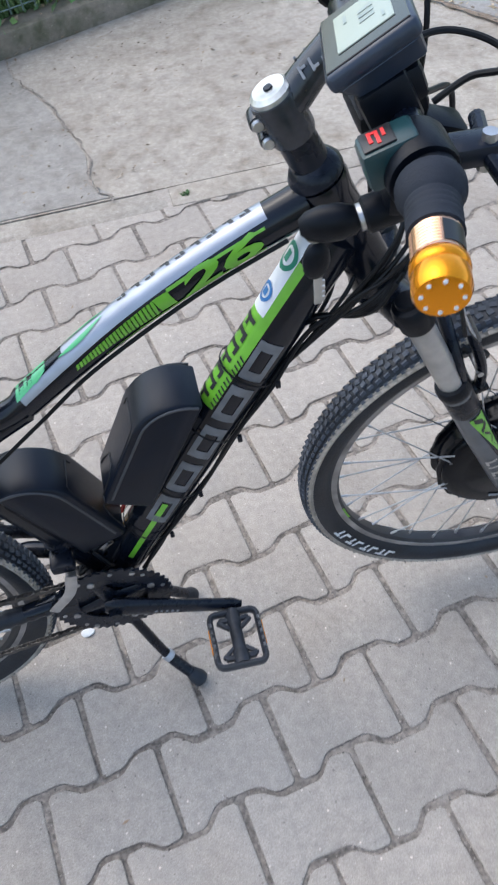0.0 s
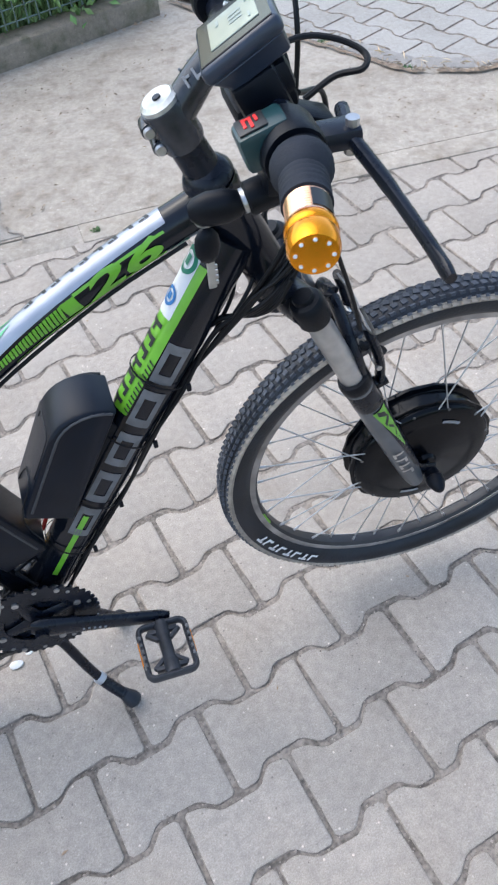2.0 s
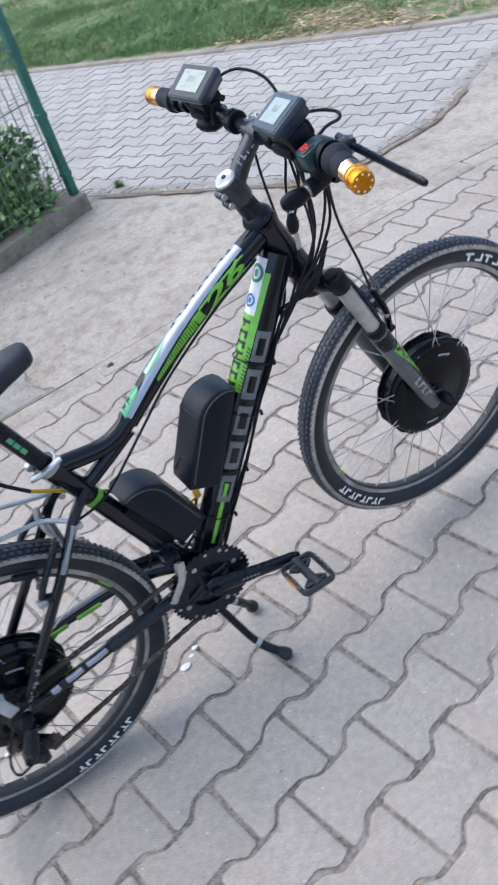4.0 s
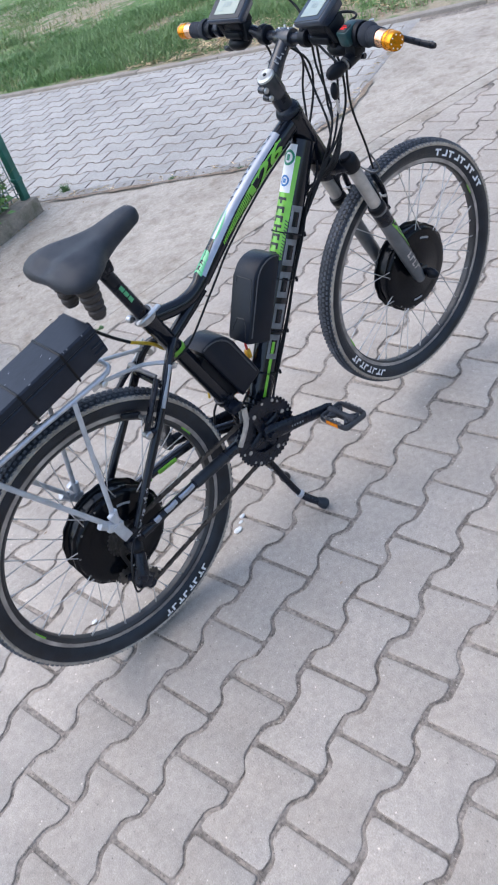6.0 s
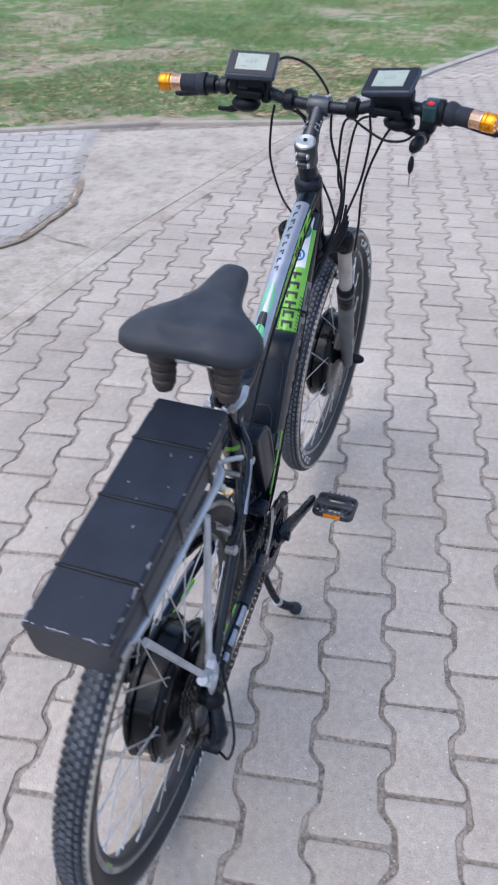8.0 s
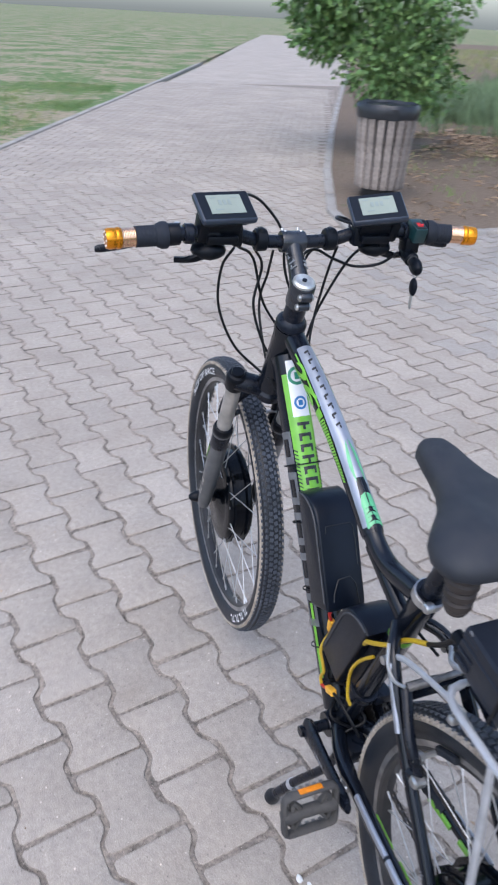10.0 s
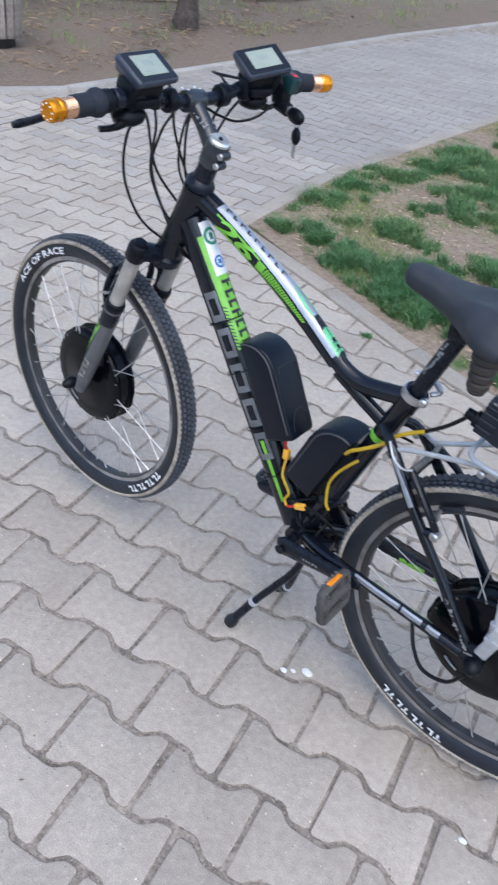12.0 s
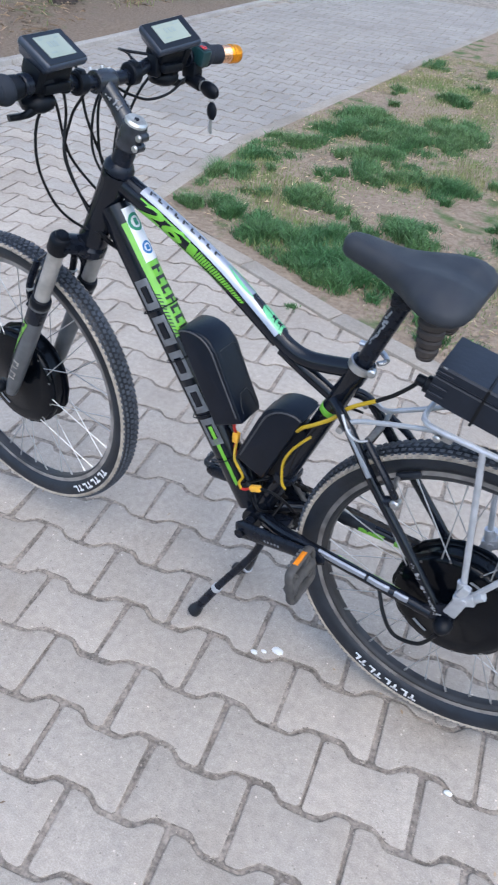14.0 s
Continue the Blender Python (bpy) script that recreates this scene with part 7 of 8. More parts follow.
for y in (-0.060, -0.044):
    part("derailleur_cage", tube(B(), [JOCKEY1 + V((0, y + 0.052, 0)), JOCKEY1.lerp(JOCKEY2, 0.5) + V((0.008, y + 0.052, 0)), JOCKEY2 + V((0, y + 0.052, 0))], 0.010, 8, 0.0015), M["satin"], mech)
part("shift_cable", tube(B(), curve_points([(-0.36, -0.074, 0.348), (-0.405, -0.088, 0.378), (-0.445, -0.112, 0.372), (-0.478, -0.132, 0.330), (-0.484, -0.124, 0.278), (-0.462, -0.100, 0.250)], 6), 0.0024, 8), M["cable"], bike)
part("shift_cable", tube(B(), curve_points([(-0.30, 0.064, 0.335), (-0.325, 0.085, 0.30), (-0.355, 0.092, 0.272), (-0.40, 0.096, 0.285), (-0.424, 0.094, 0.325)], 6), 0.0038, 8), M["cable"], bike)
bm = tube(B(), curve_points([(-0.045, -0.042, 0.425), (-0.058, -0.046, 0.385), (-0.092, -0.047, 0.345)], 5), 0.0075, 8, 0.0018)
tube(bm, curve_points([(-0.045, -0.056, 0.425), (-0.058, -0.060, 0.385), (-0.092, -0.061, 0.345)], 5), 0.0085, 8, 0.0018)
fmech = part("front_derailleur", bm, M["steel"], bike, "dull steel front derailleur cage")
part("derailleur_clamp", lathe(B(), [(0.0195, 0.118), (0.0235, 0.119), (0.0235, 0.134), (0.0195, 0.135)], along(BB, (-0.163, 0, 0.745)), 18), M["satin"], fmech)
part("derailleur_link", box(B(), (0.034, 0.034, 0.020), Matrix.Translation((-0.054, -0.030, 0.428)), 0.005), M["satin"], fmech)

# double kickstand
bm = box(B(), (0.055, 0.040, 0.024), Matrix.Translation((-0.050, 0, 0.312)), 0.004)
box(bm, (0.030, 0.050, 0.040), Matrix.Translation((-0.040, 0, 0.278)), 0.006)
stand = part("kickstand", bm, M["satin"], bike, "black double-leg kickstand")
for s, foot in ((-1, V((0.074, -0.088, 0.016))), (1, V((0.088, 0.077, 0.016)))):
    hip = V((-0.034, s * 0.020, 0.268))
    knee = V((-0.006, s * 0.026, 0.205))
    path = [hip, knee, V((0.030, s * 0.054, 0.078)), foot] if s < 0 else [hip, hip.lerp(foot, 0.22) + V((-0.004, -0.004, -0.006)), hip.lerp(foot, 0.62), foot]
    bm = tube(B(), curve_points(path, 5), [0.0085] * 11 + [0.0105] * 5, 12)
    leg = part("stand_leg", bm, M["satin"], stand)
    low = V((0.032, s * 0.055, 0.074)) if s < 0 else hip.lerp(foot, 0.66)
    part("leg_clip", lathe(B(), [(0.0108, -0.006), (0.0112, -0.005), (0.0112, 0.005), (0.0108, 0.006)], along(low, foot), 14), M["rack"], leg, "silver adjusting clip")
    d = (foot - low).normalized()
    part("stand_foot", lathe(B(), [(0.0105, -0.012), (0.0125, -0.004), (0.0155, 0.006), (0.0150, 0.016), (0.0090, 0.0215), (0, 0.023)], along(foot - d * 0.012, foot + d), 16), M["tyre"], leg, "black rubber foot")

# rear rack
for side, s in SIDES:
    rail = [(-0.289, 0.003 + s * 0.028, 0.713), (-0.292, 0.003 + s * 0.044, 0.7128), (-0.303, 0.003 + s * 0.054, 0.712), (-0.320, 0.003 + s * 0.0575, 0.711)]
    rail += [(-0.46, 0.003 + s * 0.0575, 0.700), (-0.573, 0.003 + s * 0.057, 0.688), (-0.602, 0.004 + s * 0.055, 0.684), (-0.617, 0.005 + s * 0.046, 0.682), (-0.622, 0.005 + s * 0.030, 0.681)]
    rack_rail = part("rack_rail", tube(B(), rail, 0.0052, 10), M["rack"], bike, "silver tubular rack rail")
    strut = [(-0.160, 0.046, 0.634), (-0.176, 0.043, 0.651), (-0.200, 0.040, 0.661), (-0.255, 0.042, 0.680), (-0.318, 0.046, 0.700)] if s > 0 else [(-0.168, -0.045, 0.637), (-0.184, -0.038, 0.648), (-0.211, -0.019, 0.655), (-0.240, -0.022, 0.666), (-0.325, -0.046, 0.699)]
    part("rack_strut", tube(B(), curve_points(strut, 5), 0.0046, 10, 0.0036), M["rack"], rack_rail, "bent silver strut to the seat stay")
    bm = box(B(), (0.030, 0.005, 0.018), Matrix.Translation((-0.330, 0.003 + s * 0.051, 0.7005)) @ Matrix.Rotation(radians(-6), 4, "Y"), 0.002)
    lathe(bm, [(0.0055, s * 0.044), (0.0065, s * 0.046), (0.0065, s * 0.064), (0.004, s * 0.066)], Matrix.Translation((-0.322, 0.003, 0.699)) @ TO_Y, 10)
    part("strut_bracket", bm, M["steel"], rack_rail, "dull steel bracket with bolt")
    part("rack_leg", tube(B(), [(-0.393, s * 0.063, 0.706), (-0.440, s * 0.078, 0.425)], 0.0055, 10, 0.0048), M["rack"], rack_rail)
    part("rack_leg", tube(B(), [(-0.598, s * 0.064, 0.680), (-0.448, s * 0.079, 0.422)], 0.0055, 10, 0.0048), M["rack"], rack_rail)
    bm = box(B(), (0.024, 0.007, 0.062), Matrix.Translation((-0.438, s * 0.080, 0.402)) @ Matrix.Rotation(radians(-14), 4, "Y"), 0.003)
    box(bm, (0.036, 0.020, 0.020), Matrix.Translation((-0.446, s * 0.080, 0.424)) @ Matrix.Rotation(radians(28), 4, "Y"), 0.003)
    box(bm, (0.016, 0.014, 0.026), Matrix.Translation((-0.440, s * 0.083, 0.442)) @ Matrix.Rotation(radians(-18), 4, "Y"), 0.003)
    lathe(bm, [(0.006, -0.013), (0.006, 0.013)], Matrix.Translation((-0.446, s * 0.080, 0.424)) @ TO_Y, 8)
    rod(bm, (-0.4325, s * 0.077, 0.455), (-0.4395, s * 0.079, 0.420), 0.0085)
    rod(bm, (-0.472, s * 0.079, 0.447), (-0.448, s * 0.080, 0.420), 0.0085)
    part("axle_clamp", bm, M["rack"], rack_rail, "silver rack clamp at the axle")
    part("rack_bolt", lathe(B(), [(0.0065, -0.010), (0.0065, 0.010)], Matrix.Translation((-0.162 if s > 0 else -0.168, s * 0.047, 0.635)) @ TO_Y, 10), M["steel"], rack_rail)
for x, z, y in ((-0.289, 0.713, 0.028), (-0.47, 0.699, 0.056), (-0.622, 0.681, 0.030)):
    part("rack_bar", tube(B(), [(x, 0.003 - y, z), (x, 0.003 + y, z)], 0.0045, 10), M["rack"], bike, "silver rack cross bar")
for side, s in SIDES:
    boss, head = V((-0.286, s * 0.054, 0.540)), V((-0.212, s * 0.047, 0.628))
    bm = tube(B(), curve_points([boss, boss.lerp(head, 0.5) + V((-0.012, s * 0.012, 0)), head], 4), 0.006, 10, 0.0075)
    rod(bm, boss, V((-0.262, s * 0.058, 0.533)), 0.009, n=10)
    arm = part("brake_arm", bm, M["satin"], bike, "black rim brake arm")
    part("boss_bolt", lathe(B(), [(0.0075, s * 0.050), (0.009, s * 0.052), (0.009, s * 0.066), (0.006, s * 0.069), (0.0, s * 0.0695)], Matrix.Translation((boss.x, 0, boss.z)) @ TO_Y, 12), M["steel"], arm, "dull steel pivot bolt")
    part("brake_pad", box(B(), (0.046, 0.010, 0.011), Matrix.Translation((-0.287, s * 0.022, 0.578)) @ Matrix.Rotation(radians(30), 4, "Y"), 0.003), M["tyre"], arm)
    bm = rod(B(), (-0.272, s * 0.030, 0.568), (-0.272, s * 0.066, 0.568), 0.0045, n=8)
    lathe(bm, [(0.009, s * 0.050), (0.009, s * 0.056)], Matrix.Translation((-0.272, 0, 0.568)) @ TO_Y, 12)
    part("pad_bolt", bm, M["steel"], arm)
part("brake_link", tube(B(), curve_points([(-0.212, -0.047, 0.634), (-0.218, 0.0, 0.640), (-0.212, 0.047, 0.632)], 5), [0.0048] * 6 + [0.0066] * 5, 10), M["cage"], bike, "grey rubber boot between the brake arms")
part("brake_noodle", tube(B(), curve_points([(-0.212, 0.049, 0.632), (-0.196, 0.056, 0.630), (-0.178, 0.058, 0.642), (-0.160, 0.050, 0.664)], 6), 0.0026, 8), M["steel"], bike, "steel brake noodle")

# battery box strapped to the rack
bx = V((0.365, 0, 0.0655)).normalized()
bc = V((-0.4725, -0.003, 0.7475))
bmx = Matrix.Translation(bc) @ Matrix.Rotation(math.atan2(-bx.z, bx.x), 4, "Y")
profile = [(0.044, -0.035), (0.0495, -0.031), (0.0525, -0.022), (0.0535, 0.011), (0.0515, 0.0130), (0.0515, 0.0160), (0.0545, 0.0182), (0.0545, 0.0315), (0.0512, 0.035)]
profile = profile + [(-y, z) for y, z in profile[::-1]]
END = Matrix(((0, 0, 1, 0), (1, 0, 0, 0), (0, 1, 0, 0), (0, 0, 0, 1)))
bm = prism(B(), profile, -0.188, 0.160, bmx @ END, 0.0)
battery = part("battery_box", bm, M["box"], bike, "scuffed black battery box strapped to the rack")
for k, x in enumerate((0.108, -0.002, -0.114)):
    ring = [(x + 0.006 * math.sin(k), y, z) for y, z in ((-0.0545, -0.034), (-0.0545, 0.0345), (-0.052, 0.0365), (0.052, 0.0365), (0.0545, 0.0345), (0.0545, -0.034))]
    part("strap", tube(B(), [bmx @ V(q) for q in ring], 0.0007, 8, 0.0024, bx), M["cable"], battery, "thin flat black strap")
bm = B()
rr = random.Random(9)
for k in range(84):
    e = (0, 0, 1, 0, 3, 2)[k % 6]
    if e == 0:
        q, sz = (-0.1882, rr.uniform(-0.052, 0.052), 0.0345 + rr.uniform(-0.001, 0.001)), (0.0012, rr.uniform(0.002, 0.008), rr.uniform(0.001, 0.003))
    elif e in (1, 2):
        q, sz = (-0.186 + 0.366 * rr.random() ** 2.0, (0.0530 if e == 1 else -0.0530), 0.0345 + rr.uniform(-0.0012, 0.0002)), (0.0015 + 0.012 * rr.random() ** 2.5, 0.0012, rr.uniform(0.0006, 0.0026))
    elif k > 40:
        continue
    else:
        q, sz = (rr.uniform(-0.17, 0.17), rr.uniform(-0.045, 0.045), 0.0351), (rr.uniform(0.001, 0.006), rr.uniform(0.0006, 0.0018), 0.0004)
    box(bm, sz, bmx @ Matrix.Translation(q) @ Matrix.Rotation(rr.uniform(-0.4, 0.4), 4, "Z"))
tagged(part("chipped_paint", bm, M["scuff"], battery), "chipped paint along the edges", kind="stuff")
bm = prism(B(), [(y * 0.985, z * 0.98) for y, z in profile], 0.160, 0.188, bmx @ END, 0.0)
for z in (-0.016, -0.002, 0.024):
    box(bm, (0.027, 0.1095, 0.0035), bmx @ Matrix.Translation((0.1745, 0, z)), 0.001, 1)
part("end_cap", bm, M["box"], battery, "ribbed black plastic end cap")
part("rear_cap", prism(B(), [(y * 1.012, z * 1.012) for y, z in profile], -0.1895, -0.182, bmx @ END, 0.0), M["box"], battery)
part("cable_gland", lathe(B(), [(0.0, 0.186), (0.014, 0.186), (0.014, 0.196), (0.0095, 0.198), (0.0085, 0.212), (0.0, 0.213)], bmx @ Matrix.Translation((0, 0.036, -0.016)) @ END, 14), M["plastic"], battery, "black cable gland")
part("side_latch", box(B(), (0.022, 0.004, 0.016), bmx @ Matrix.Translation((-0.165, -0.0545, -0.020)), 0.001), M["steel"], battery)
part("base_plate", box(B(), (0.30, 0.05, 0.006), bmx @ Matrix.Translation((0.02, 0.004, -0.038)), 0.001), M["satin"], battery)

# power leads
def lead(name, pts, r, mat, label=""):
    return part(name, tube(B(), curve_points(pts, 6), r, 8), mat, bike, label)


lead("red_lead", [(0.062, 0.010, 0.530), (0.060, 0.016, 0.515), (0.057, 0.012, 0.500)], 0.0032, M["red"], "red power lead")
lead("red_lead", [(0.056, 0.012, 0.482), (0.050, 0.020, 0.462), (0.040, 0.014, 0.448)], 0.0032, M["red"], "red power lead")
lead("yellow_lead", [(0.054, 0.012, 0.480), (0.049, 0.026, 0.466), (0.042, 0.035, 0.455), (0.028, 0.036, 0.437), (0.021, 0.036, 0.424), (0.027, 0.037, 0.406), (0.021, 0.037, 0.394)], 0.0028, M["yellow"], "yellow power lead")
lead("red_lead", [(0.021, 0.037, 0.394), (0.012, 0.036, 0.396), (0.002, 0.036, 0.404)], 0.0028, M["red"], "red power lead")
part("plug", box(B(), (0.013, 0.011, 0.024), Matrix.Translation((0.056, 0.012, 0.491)), 0.002), M["connector"], bike, "amber power connector")
part("plug", box(B(), (0.024, 0.011, 0.012), Matrix.Translation((-0.010, 0.036, 0.410)) @ Matrix.Rotation(radians(24), 4, "Y"), 0.002), M["connector"], bike, "amber power connector")
lead("black_lead", [(-0.020, 0.036, 0.414), (-0.045, 0.036, 0.418), (-0.072, 0.030, 0.404), (-0.090, 0.020, 0.38)], 0.0028, M["cable"])
lead("yellow_lead", [(-0.104, 0.030, 0.578), (-0.092, 0.036, 0.564), (-0.074, 0.038, 0.537), (-0.061, 0.038, 0.501), (-0.064, 0.038, 0.457), (-0.070, 0.034, 0.440)], 0.0028, M["yellow"], "yellow power lead")
lead("yellow_lead", [(-0.076, 0.030, 0.578), (-0.088, 0.034, 0.594), (-0.105, 0.032, 0.606), (-0.134, 0.027, 0.629), (-0.152, 0.022, 0.652), (-0.170, 0.020, 0.669), (-0.203, 0.020, 0.693)], 0.0038, M["yellow"], "yellow power lead")
lead("black_lead", [(-0.203, 0.020, 0.693), (-0.232, 0.029, 0.722), (-0.256, 0.035, 0.751), (-0.268, 0.036, 0.768)], 0.0036, M["cable"])
for k in range(8):
    a = 2.1 * k
    lead("wire_tangle", [(-0.005 + 0.02 * math.cos(a), 0.028 * math.cos(2 * a), 0.405), (0.020 + 0.018 * math.sin(a), 0.034 * math.sin(a), 0.385), (-0.020 + 0.024 * math.sin(2 * a), 0.036 * math.cos(a), 0.362), (-0.045, 0.020 * math.sin(a), 0.340)], 0.0026, M["cable"])
lead("brake_hose", [(0.30, -0.018, 0.885), (0.20, -0.0165, 0.839), (0.08, -0.016, 0.768), (0.0, -0.016, 0.704), (-0.10, -0.024, 0.635), (-0.17, -0.03, 0.625)], 0.0024, M["cable"])

# ---------------------------------------------------------------- paving blocks
def stone_outline(soft=True, wear=0.0):
    """Half-lapped double-T block: wide at both ends, narrow at the waist; soft: with worn corners; wear: unevenness."""
    L, w, a = STONE_L / 2 - 0.0033, STONE_W / 2 - 0.0035, 0.0120
    side = [(-L, w + a), (-0.064, w + a), (-0.036, w - a), (0.036, w - a), (0.064, w + a), (L, w + a)]
    ring = [V((x + rnd.uniform(-wear, wear), y + rnd.uniform(-wear, wear))) for x, y in [(x, -y) for x, y in side] + [(x, y) for x, y in side[::-1]]]
    if not soft:
        return [tuple(p) for p in ring]
    out = []
    for a, b, c in zip(ring[-1:] + ring[:-1], ring, ring[1:] + ring[:1]):
        d = 0.0068 if abs(b.x) > 0.085 else 0.0052
        out += [tuple(b + (a - b).normalized() * d), tuple(b + (c - b).normalized() * d)]
    return out


def inset(outline, d):
    n, out = len(outline), []
    for k in range(n):
        a, b, c = (V(outline[(k + j) % n]) for j in (-1, 0, 1))
        e, f = (b - a).normalized(), (c - b).normalized()
        p, q = V((-e.y, e.x)), V((-f.y, f.x))
        s = (p + q)
        s = s / max(0.3, 1 + p.dot(q))
        out.append((b.x + s.x * d, b.y + s.y * d))
    return out


def stone_geometry(outline):
    """Vertices and faces of one block with a worn, rounded upper rim; its top lies at z = 0."""
    n = len(outline)
    rings = [(outline, -0.012), (inset(outline, 0.0008), -0.0034), (inset(outline, 0.0024), -0.0010), (inset(outline, 0.0054), 0.0)]
    v = [(x, y, z) for ring, z in rings for x, y in ring]
    f = [tuple(range(3 * n, 4 * n))]
    for a in range(3):
        f += [(a * n + k, a * n + (k + 1) % n, (a + 1) * n + (k + 1) % n, (a + 1) * n + k) for k in range(n)]
    return v, f


def cut(outline, planes):
    """The outline on the inner side of each (point, normal) half plane."""
    for p, nrm in planes:
        out = []
        for a, b in zip(outline, outline[1:] + outline[:1]):
            da, db = ((q[0] - p[0]) * nrm[0] + (q[1] - p[1]) * nrm[1] for q in (a, b))
            if da >= 0:
                out.append(a)
            if da * db < 0:
                t = da / (da - db)
                out.append((a[0] + (b[0] - a[0]) * t, a[1] + (b[1] - a[1]) * t))
        outline = out
        if len(outline) < 3:
            return []
    return outline


def lattice(angle, origin, test, reach):
    """Centres of the blocks of one field, every second row shifted by half a block."""
    u, v = V((math.cos(angle), math.sin(angle))), V((math.sin(angle), -math.cos(angle)))
    for j in range(-reach, reach):
        for i in range(-reach, reach):
            c = V(origin) + u * STONE_L * (i + 0.5 * (j % 2) + 0.5) + v * STONE_W * j
            if test(c.x, c.y):
                yield c


def kerb_grass_y(x):
    pts = [(-5.0, -1.25), (-1.2, -1.20), (-0.25, -1.22), (0.44, -1.40), (0.95, -1.58), (1.66, -1.80)]
    for (a, b), (c, d) in zip(pts, pts[1:]):
        if x <= c:
            return b + (d - b) * (x - a) / (c - a)
    return -1.80


def in_main(x, y):
    if not -4.6 < x < 6.95:
        return False
    right = kerb_grass_y(x) - 0.05 if x < 1.72 else (-13.5 if x < 4.25 else -2.2 - 0.42 * (x - 4.2))
    left = strip_y(x) - 0.02 if x < 4.4 else 1.12 - 0.27 * (x - 4.4)
    if x < 1.9 and y < -1.8:
        return x > 1.66 + 0.02 * (-1.8 - y) * (y > -14) and y > -13.5
    return right < y < left


SEAM_P, SEAM_N = (6.7, -1.6), (0.985, 0.17)
far_turn = math.atan2(-3.4, 7.2)


def in_far(x, y):
    return 6.4 < x < 17 and -3.10 - 0.50 * (x - 6.5) < y < 0.58 - 0.43 * (x - 6.7) + 0.05


def in_left(x, y):
    t = (y - 1.06) / 8.0
    edge = 4.47 - 0.476 * (y - 1.06)
    near = 0.93 - 0.46 * (y - 3.02) if y > 3.0 else (1.64 - 0.65 * (y - 1.95) if y > 1.95 else 1.8)
    if x > 1.9 and y < 1.77 + 0.40 * max(0, x - 2.35):
        return False
    return near - 0.10 < x < edge - 0.02 and 1.74 < y < 7.4


def soiled(me):
    """Sand and soil cling to the steep flanks of the blocks."""
    me.materials.append(M["joint"])
    for p in me.polygons:
        p.material_index = 1 if p.normal.z < 0.85 else 0
    return me


rnd = random.Random(12)
shapes = []
for k in range(12):
    v, f = stone_geometry(stone_outline(True, 0.0030))
    shapes.append(soiled(mesh_of("paving_block", v, f, M["paver"])))
    shapes[-1].set_sharp_from_angle(angle=radians(50))
nearest, verts, faces, far_v, far_f, side_v, side_f, mid_v, mid_f = 0, [], [], [], [], [], [], [], []


def lay(c, angle, planes, vs, fs):
    outline = [(c.x + x * math.cos(angle) - y * math.sin(angle), c.y + x * math.sin(angle) + y * math.cos(angle)) for x, y in stone_outline(c.length < 5 and not planes, 0.0026)]
    outline = cut(outline, planes) if planes else outline
    if len(outline) < 3:
        return
    v, f = stone_geometry(outline)
    z, o = rnd.uniform(-0.0009, 0.0014), len(vs)
    vs.extend((p[0], p[1], p[2] + z) for p in v)
    fs.extend(tuple(i + o for i in q) for q in f)


for c in lattice(LAT, LAT_O, in_main, 75):
    if -1.30 < c.x < 1.45 and -1.05 < c.y < 1.20 and nearest < 300:
        ob = new("paving_block", shapes[rnd.randrange(12)])
        ob.parent = pavement
        ob.matrix_basis = Matrix.Translation((c.x, c.y, rnd.uniform(-0.0009, 0.0014))) @ Euler((rnd.uniform(-0.004, 0.004), rnd.uniform(-0.004, 0.004), LAT + rnd.uniform(-0.006, 0.006) + (math.pi if rnd.random() < 0.5 else 0))).to_matrix().to_4x4()
        nearest += 1
    else:
        # block tone drops in two dithered steps with depth into the side path
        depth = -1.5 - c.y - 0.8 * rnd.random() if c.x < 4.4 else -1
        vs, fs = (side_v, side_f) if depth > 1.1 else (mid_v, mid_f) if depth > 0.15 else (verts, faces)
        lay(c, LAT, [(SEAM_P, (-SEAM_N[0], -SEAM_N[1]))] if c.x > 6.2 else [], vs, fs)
for c in lattice(far_turn + math.pi / 2, (9, -3), in_far, 60):
    lay(c, far_turn + math.pi / 2, [(SEAM_P, SEAM_N)], verts, faces)
for c in lattice(math.atan2(-0.90, 0.43), (2.2, 4.0), in_left, 45):
    lay(c, math.atan2(-0.90, 0.43), [], far_v, far_f)
# uneven sand that fills the joints and laps over the worn rims
gx, gy = np.arange(-1.7, 2.5, 0.0068), np.arange(-1.30, 1.34, 0.0068)
sand = np.full((len(gy), len(gx)), -0.0034)
for cell, rise in ((0.0136, 0.0011), (0.034, 0.0010), (0.15, 0.0007)):
    k = np.random.RandomState(int(cell * 1e5)).randn(int(len(gy) * 0.0068 / cell) + 3, int(len(gx) * 0.0068 / cell) + 3)
    u, w = np.arange(len(gx)) * 0.0068 / cell, np.arange(len(gy)) * 0.0068 / cell
    i, j, fu, fw = u.astype(int), w.astype(int), u % 1, (w % 1)[:, None]
    row = lambda q: k[q][:, i] * (1 - fu) + k[q][:, i + 1] * fu
    sand += rise * (row(j) * (1 - fw) + row(j + 1) * fw)
sand = np.clip(sand, -0.006, -0.0019)
for q, y in enumerate(gy):
    sand[q, (y < np.array([kerb_grass_y(x) + 0.03 for x in gx])) | (y > np.array([strip_y(x) - 0.03 for x in gx]))] = -0.008
spots = np.stack([np.tile(gx, len(gy)), np.repeat(gy, len(gx)), sand.ravel()], 1)
at = np.arange(len(gy) * len(gx)).reshape(len(gy), len(gx))
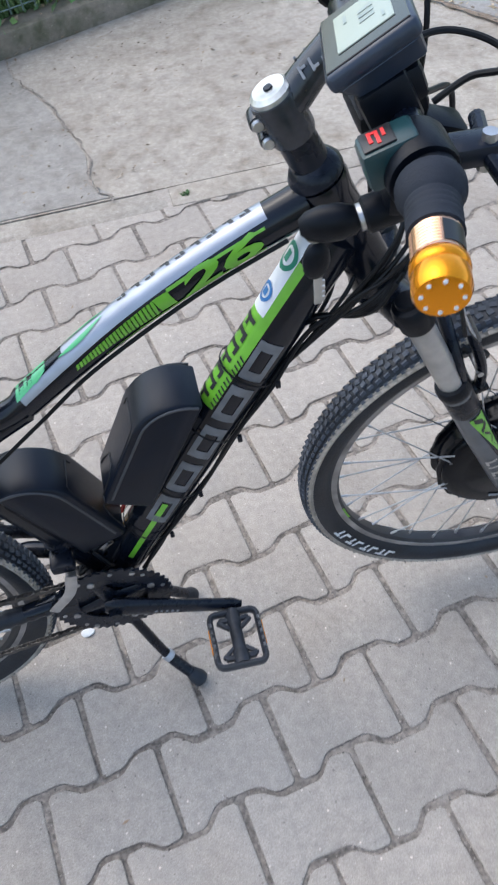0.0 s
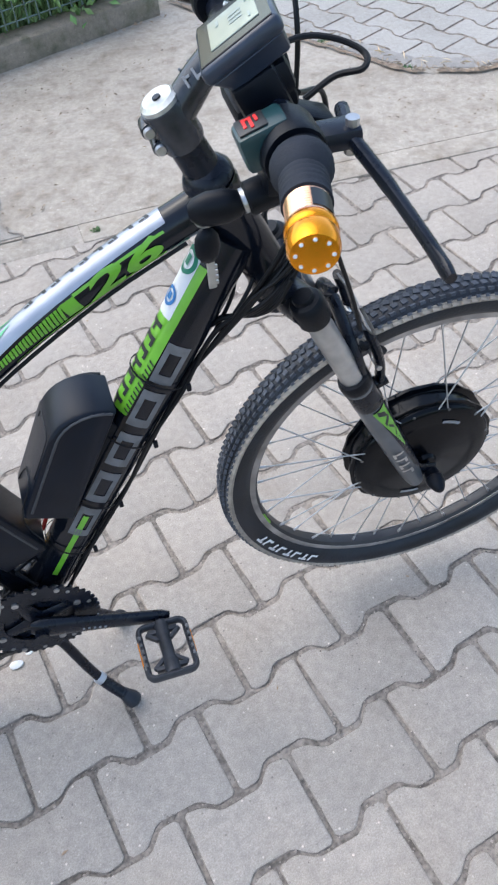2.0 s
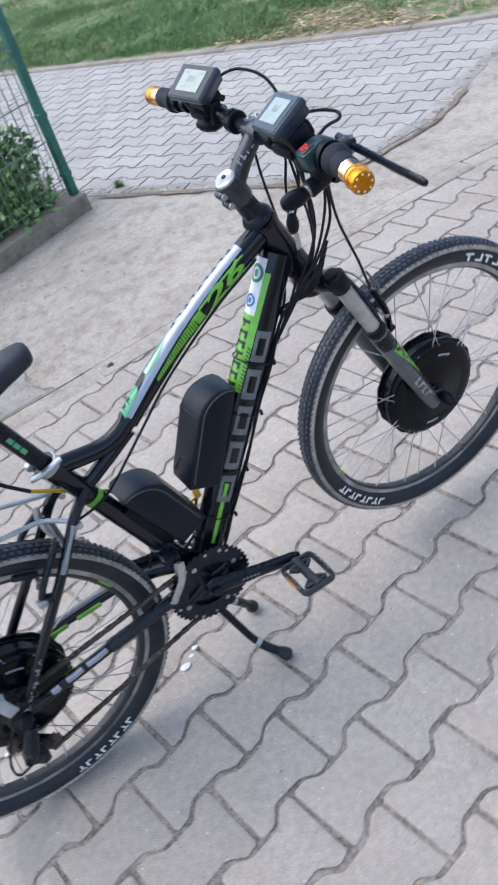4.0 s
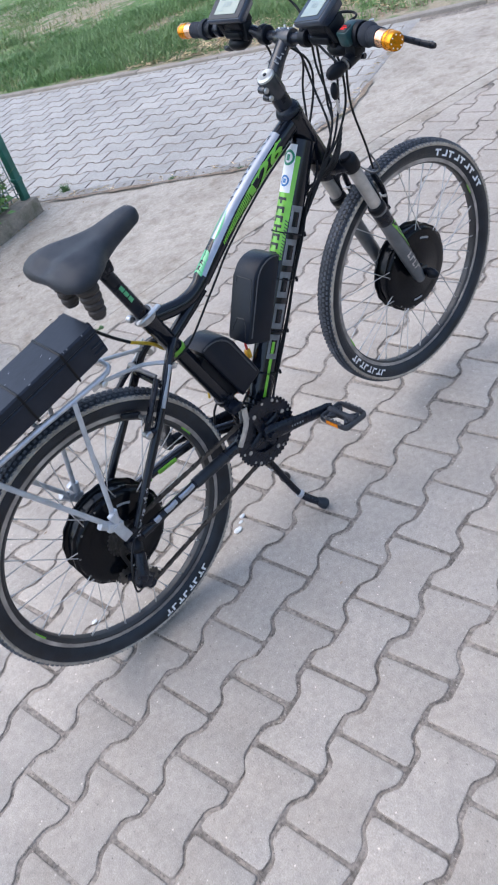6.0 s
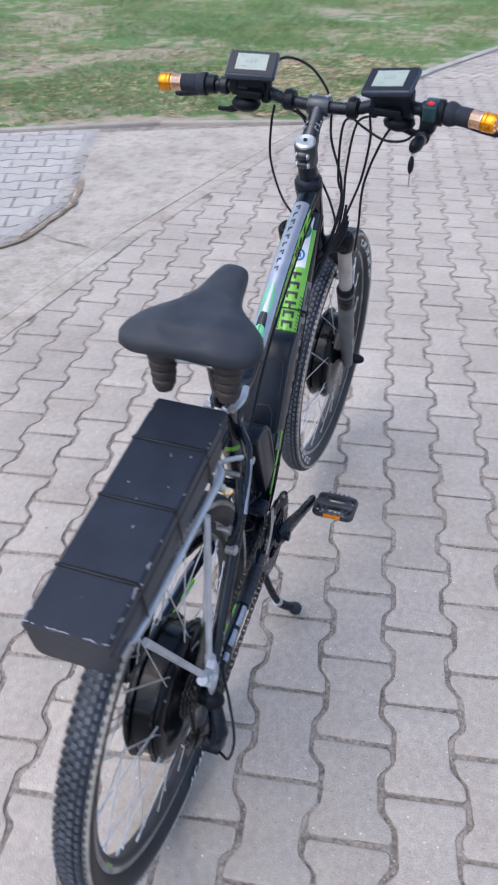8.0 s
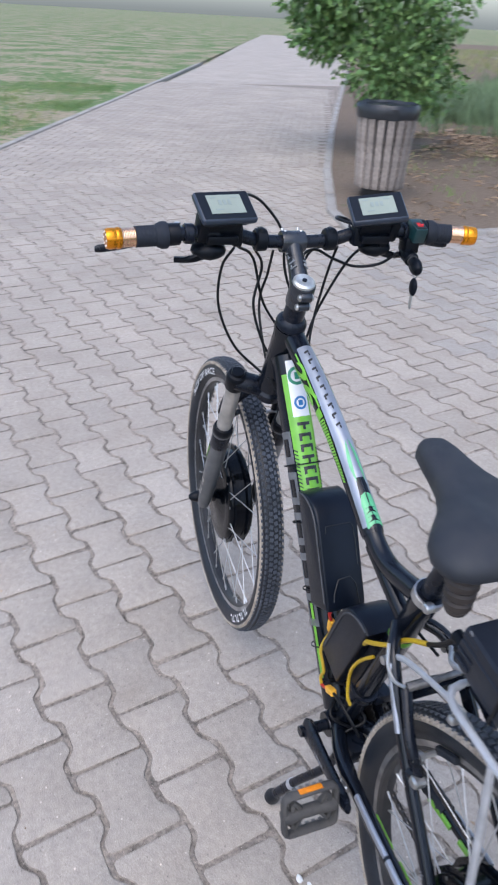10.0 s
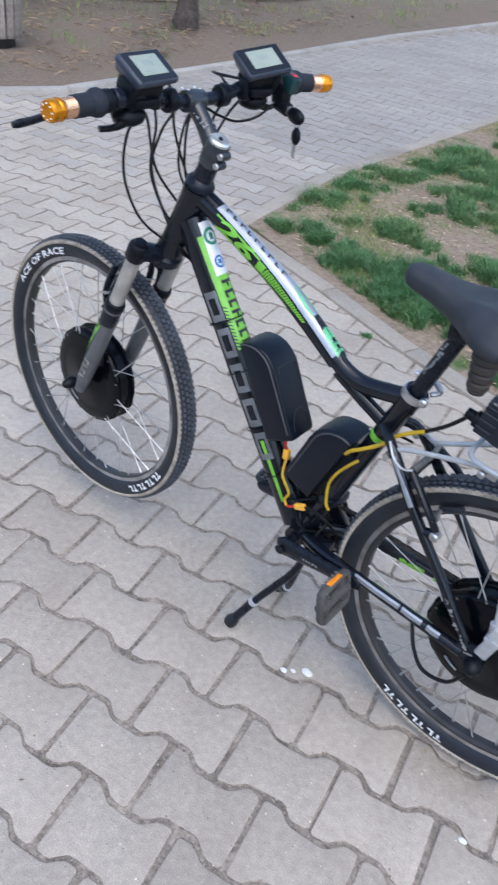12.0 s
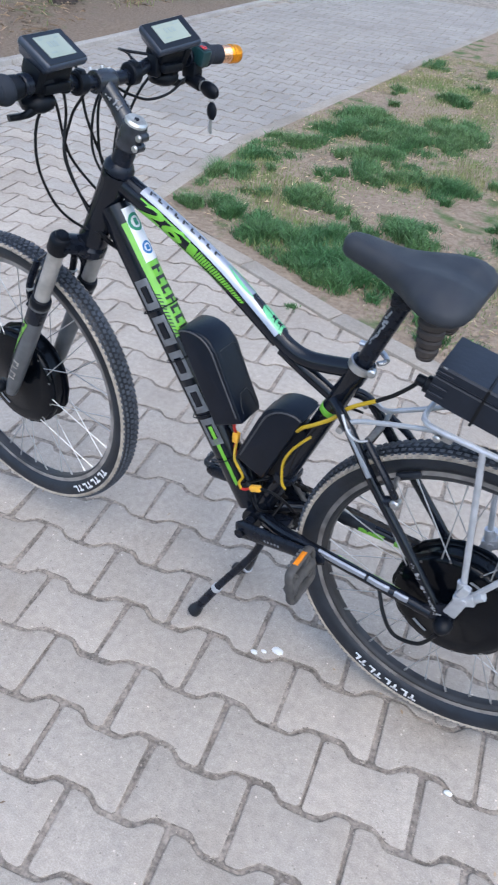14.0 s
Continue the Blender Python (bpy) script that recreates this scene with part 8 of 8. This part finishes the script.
quads = np.stack([at[:-1, :-1], at[:-1, 1:], at[1:, 1:], at[1:, :-1]], -1).reshape(-1, 4)
joint_sand = new("joint_sand", mesh_of("joint_sand", spots.tolist(), quads.tolist(), M["joint"]))
joint_sand.parent = pavement
tagged(joint_sand, "brownish sand filling the joints unevenly", kind="stuff")
# grit washed out of the joints
grit_v, grit_f = [], []
for c in lattice(LAT, LAT_O, lambda x, y: -2.0 < x < 2.6 and kerb_grass_y(x) - 0.02 < y < strip_y(x) - 0.08, 40):
    outline = stone_outline()
    for k in range(170):
        i = rnd.randrange(len(outline))
        a, b = V(outline[i]), V(outline[(i + 1) % len(outline)])
        if rnd.random() > (b - a).length / 0.06:
            continue
        p = a.lerp(b, rnd.random()) + V((rnd.gauss(0, 1), rnd.gauss(0, 1))) * (0.0028 if k % 4 else 0.0065)
        x, y = c.x + p.x * math.cos(LAT) - p.y * math.sin(LAT), c.y + p.x * math.sin(LAT) + p.y * math.cos(LAT)
        g, turn, o, z = 0.0007 + 0.0026 * rnd.random() ** 2, rnd.uniform(0, 6), len(grit_v), rnd.uniform(-0.0024, 0.0004)
        for q in range(4):
            r = g * rnd.uniform(0.6, 1.2)
            grit_v.append((x + r * math.cos(turn + 1.57 * q), y + r * math.sin(turn + 1.57 * q), z))
        grit_v.append((x, y, z + g * 0.45))
        grit_f += [(o + q, o + (q + 1) % 4, o + 4) for q in range(4)]
grit = new("joint_grit", mesh_of("joint_grit", grit_v, grit_f, M["grit"]))
grit.parent = pavement
tagged(grit, "sandy grit spilling over the joints", kind="stuff")
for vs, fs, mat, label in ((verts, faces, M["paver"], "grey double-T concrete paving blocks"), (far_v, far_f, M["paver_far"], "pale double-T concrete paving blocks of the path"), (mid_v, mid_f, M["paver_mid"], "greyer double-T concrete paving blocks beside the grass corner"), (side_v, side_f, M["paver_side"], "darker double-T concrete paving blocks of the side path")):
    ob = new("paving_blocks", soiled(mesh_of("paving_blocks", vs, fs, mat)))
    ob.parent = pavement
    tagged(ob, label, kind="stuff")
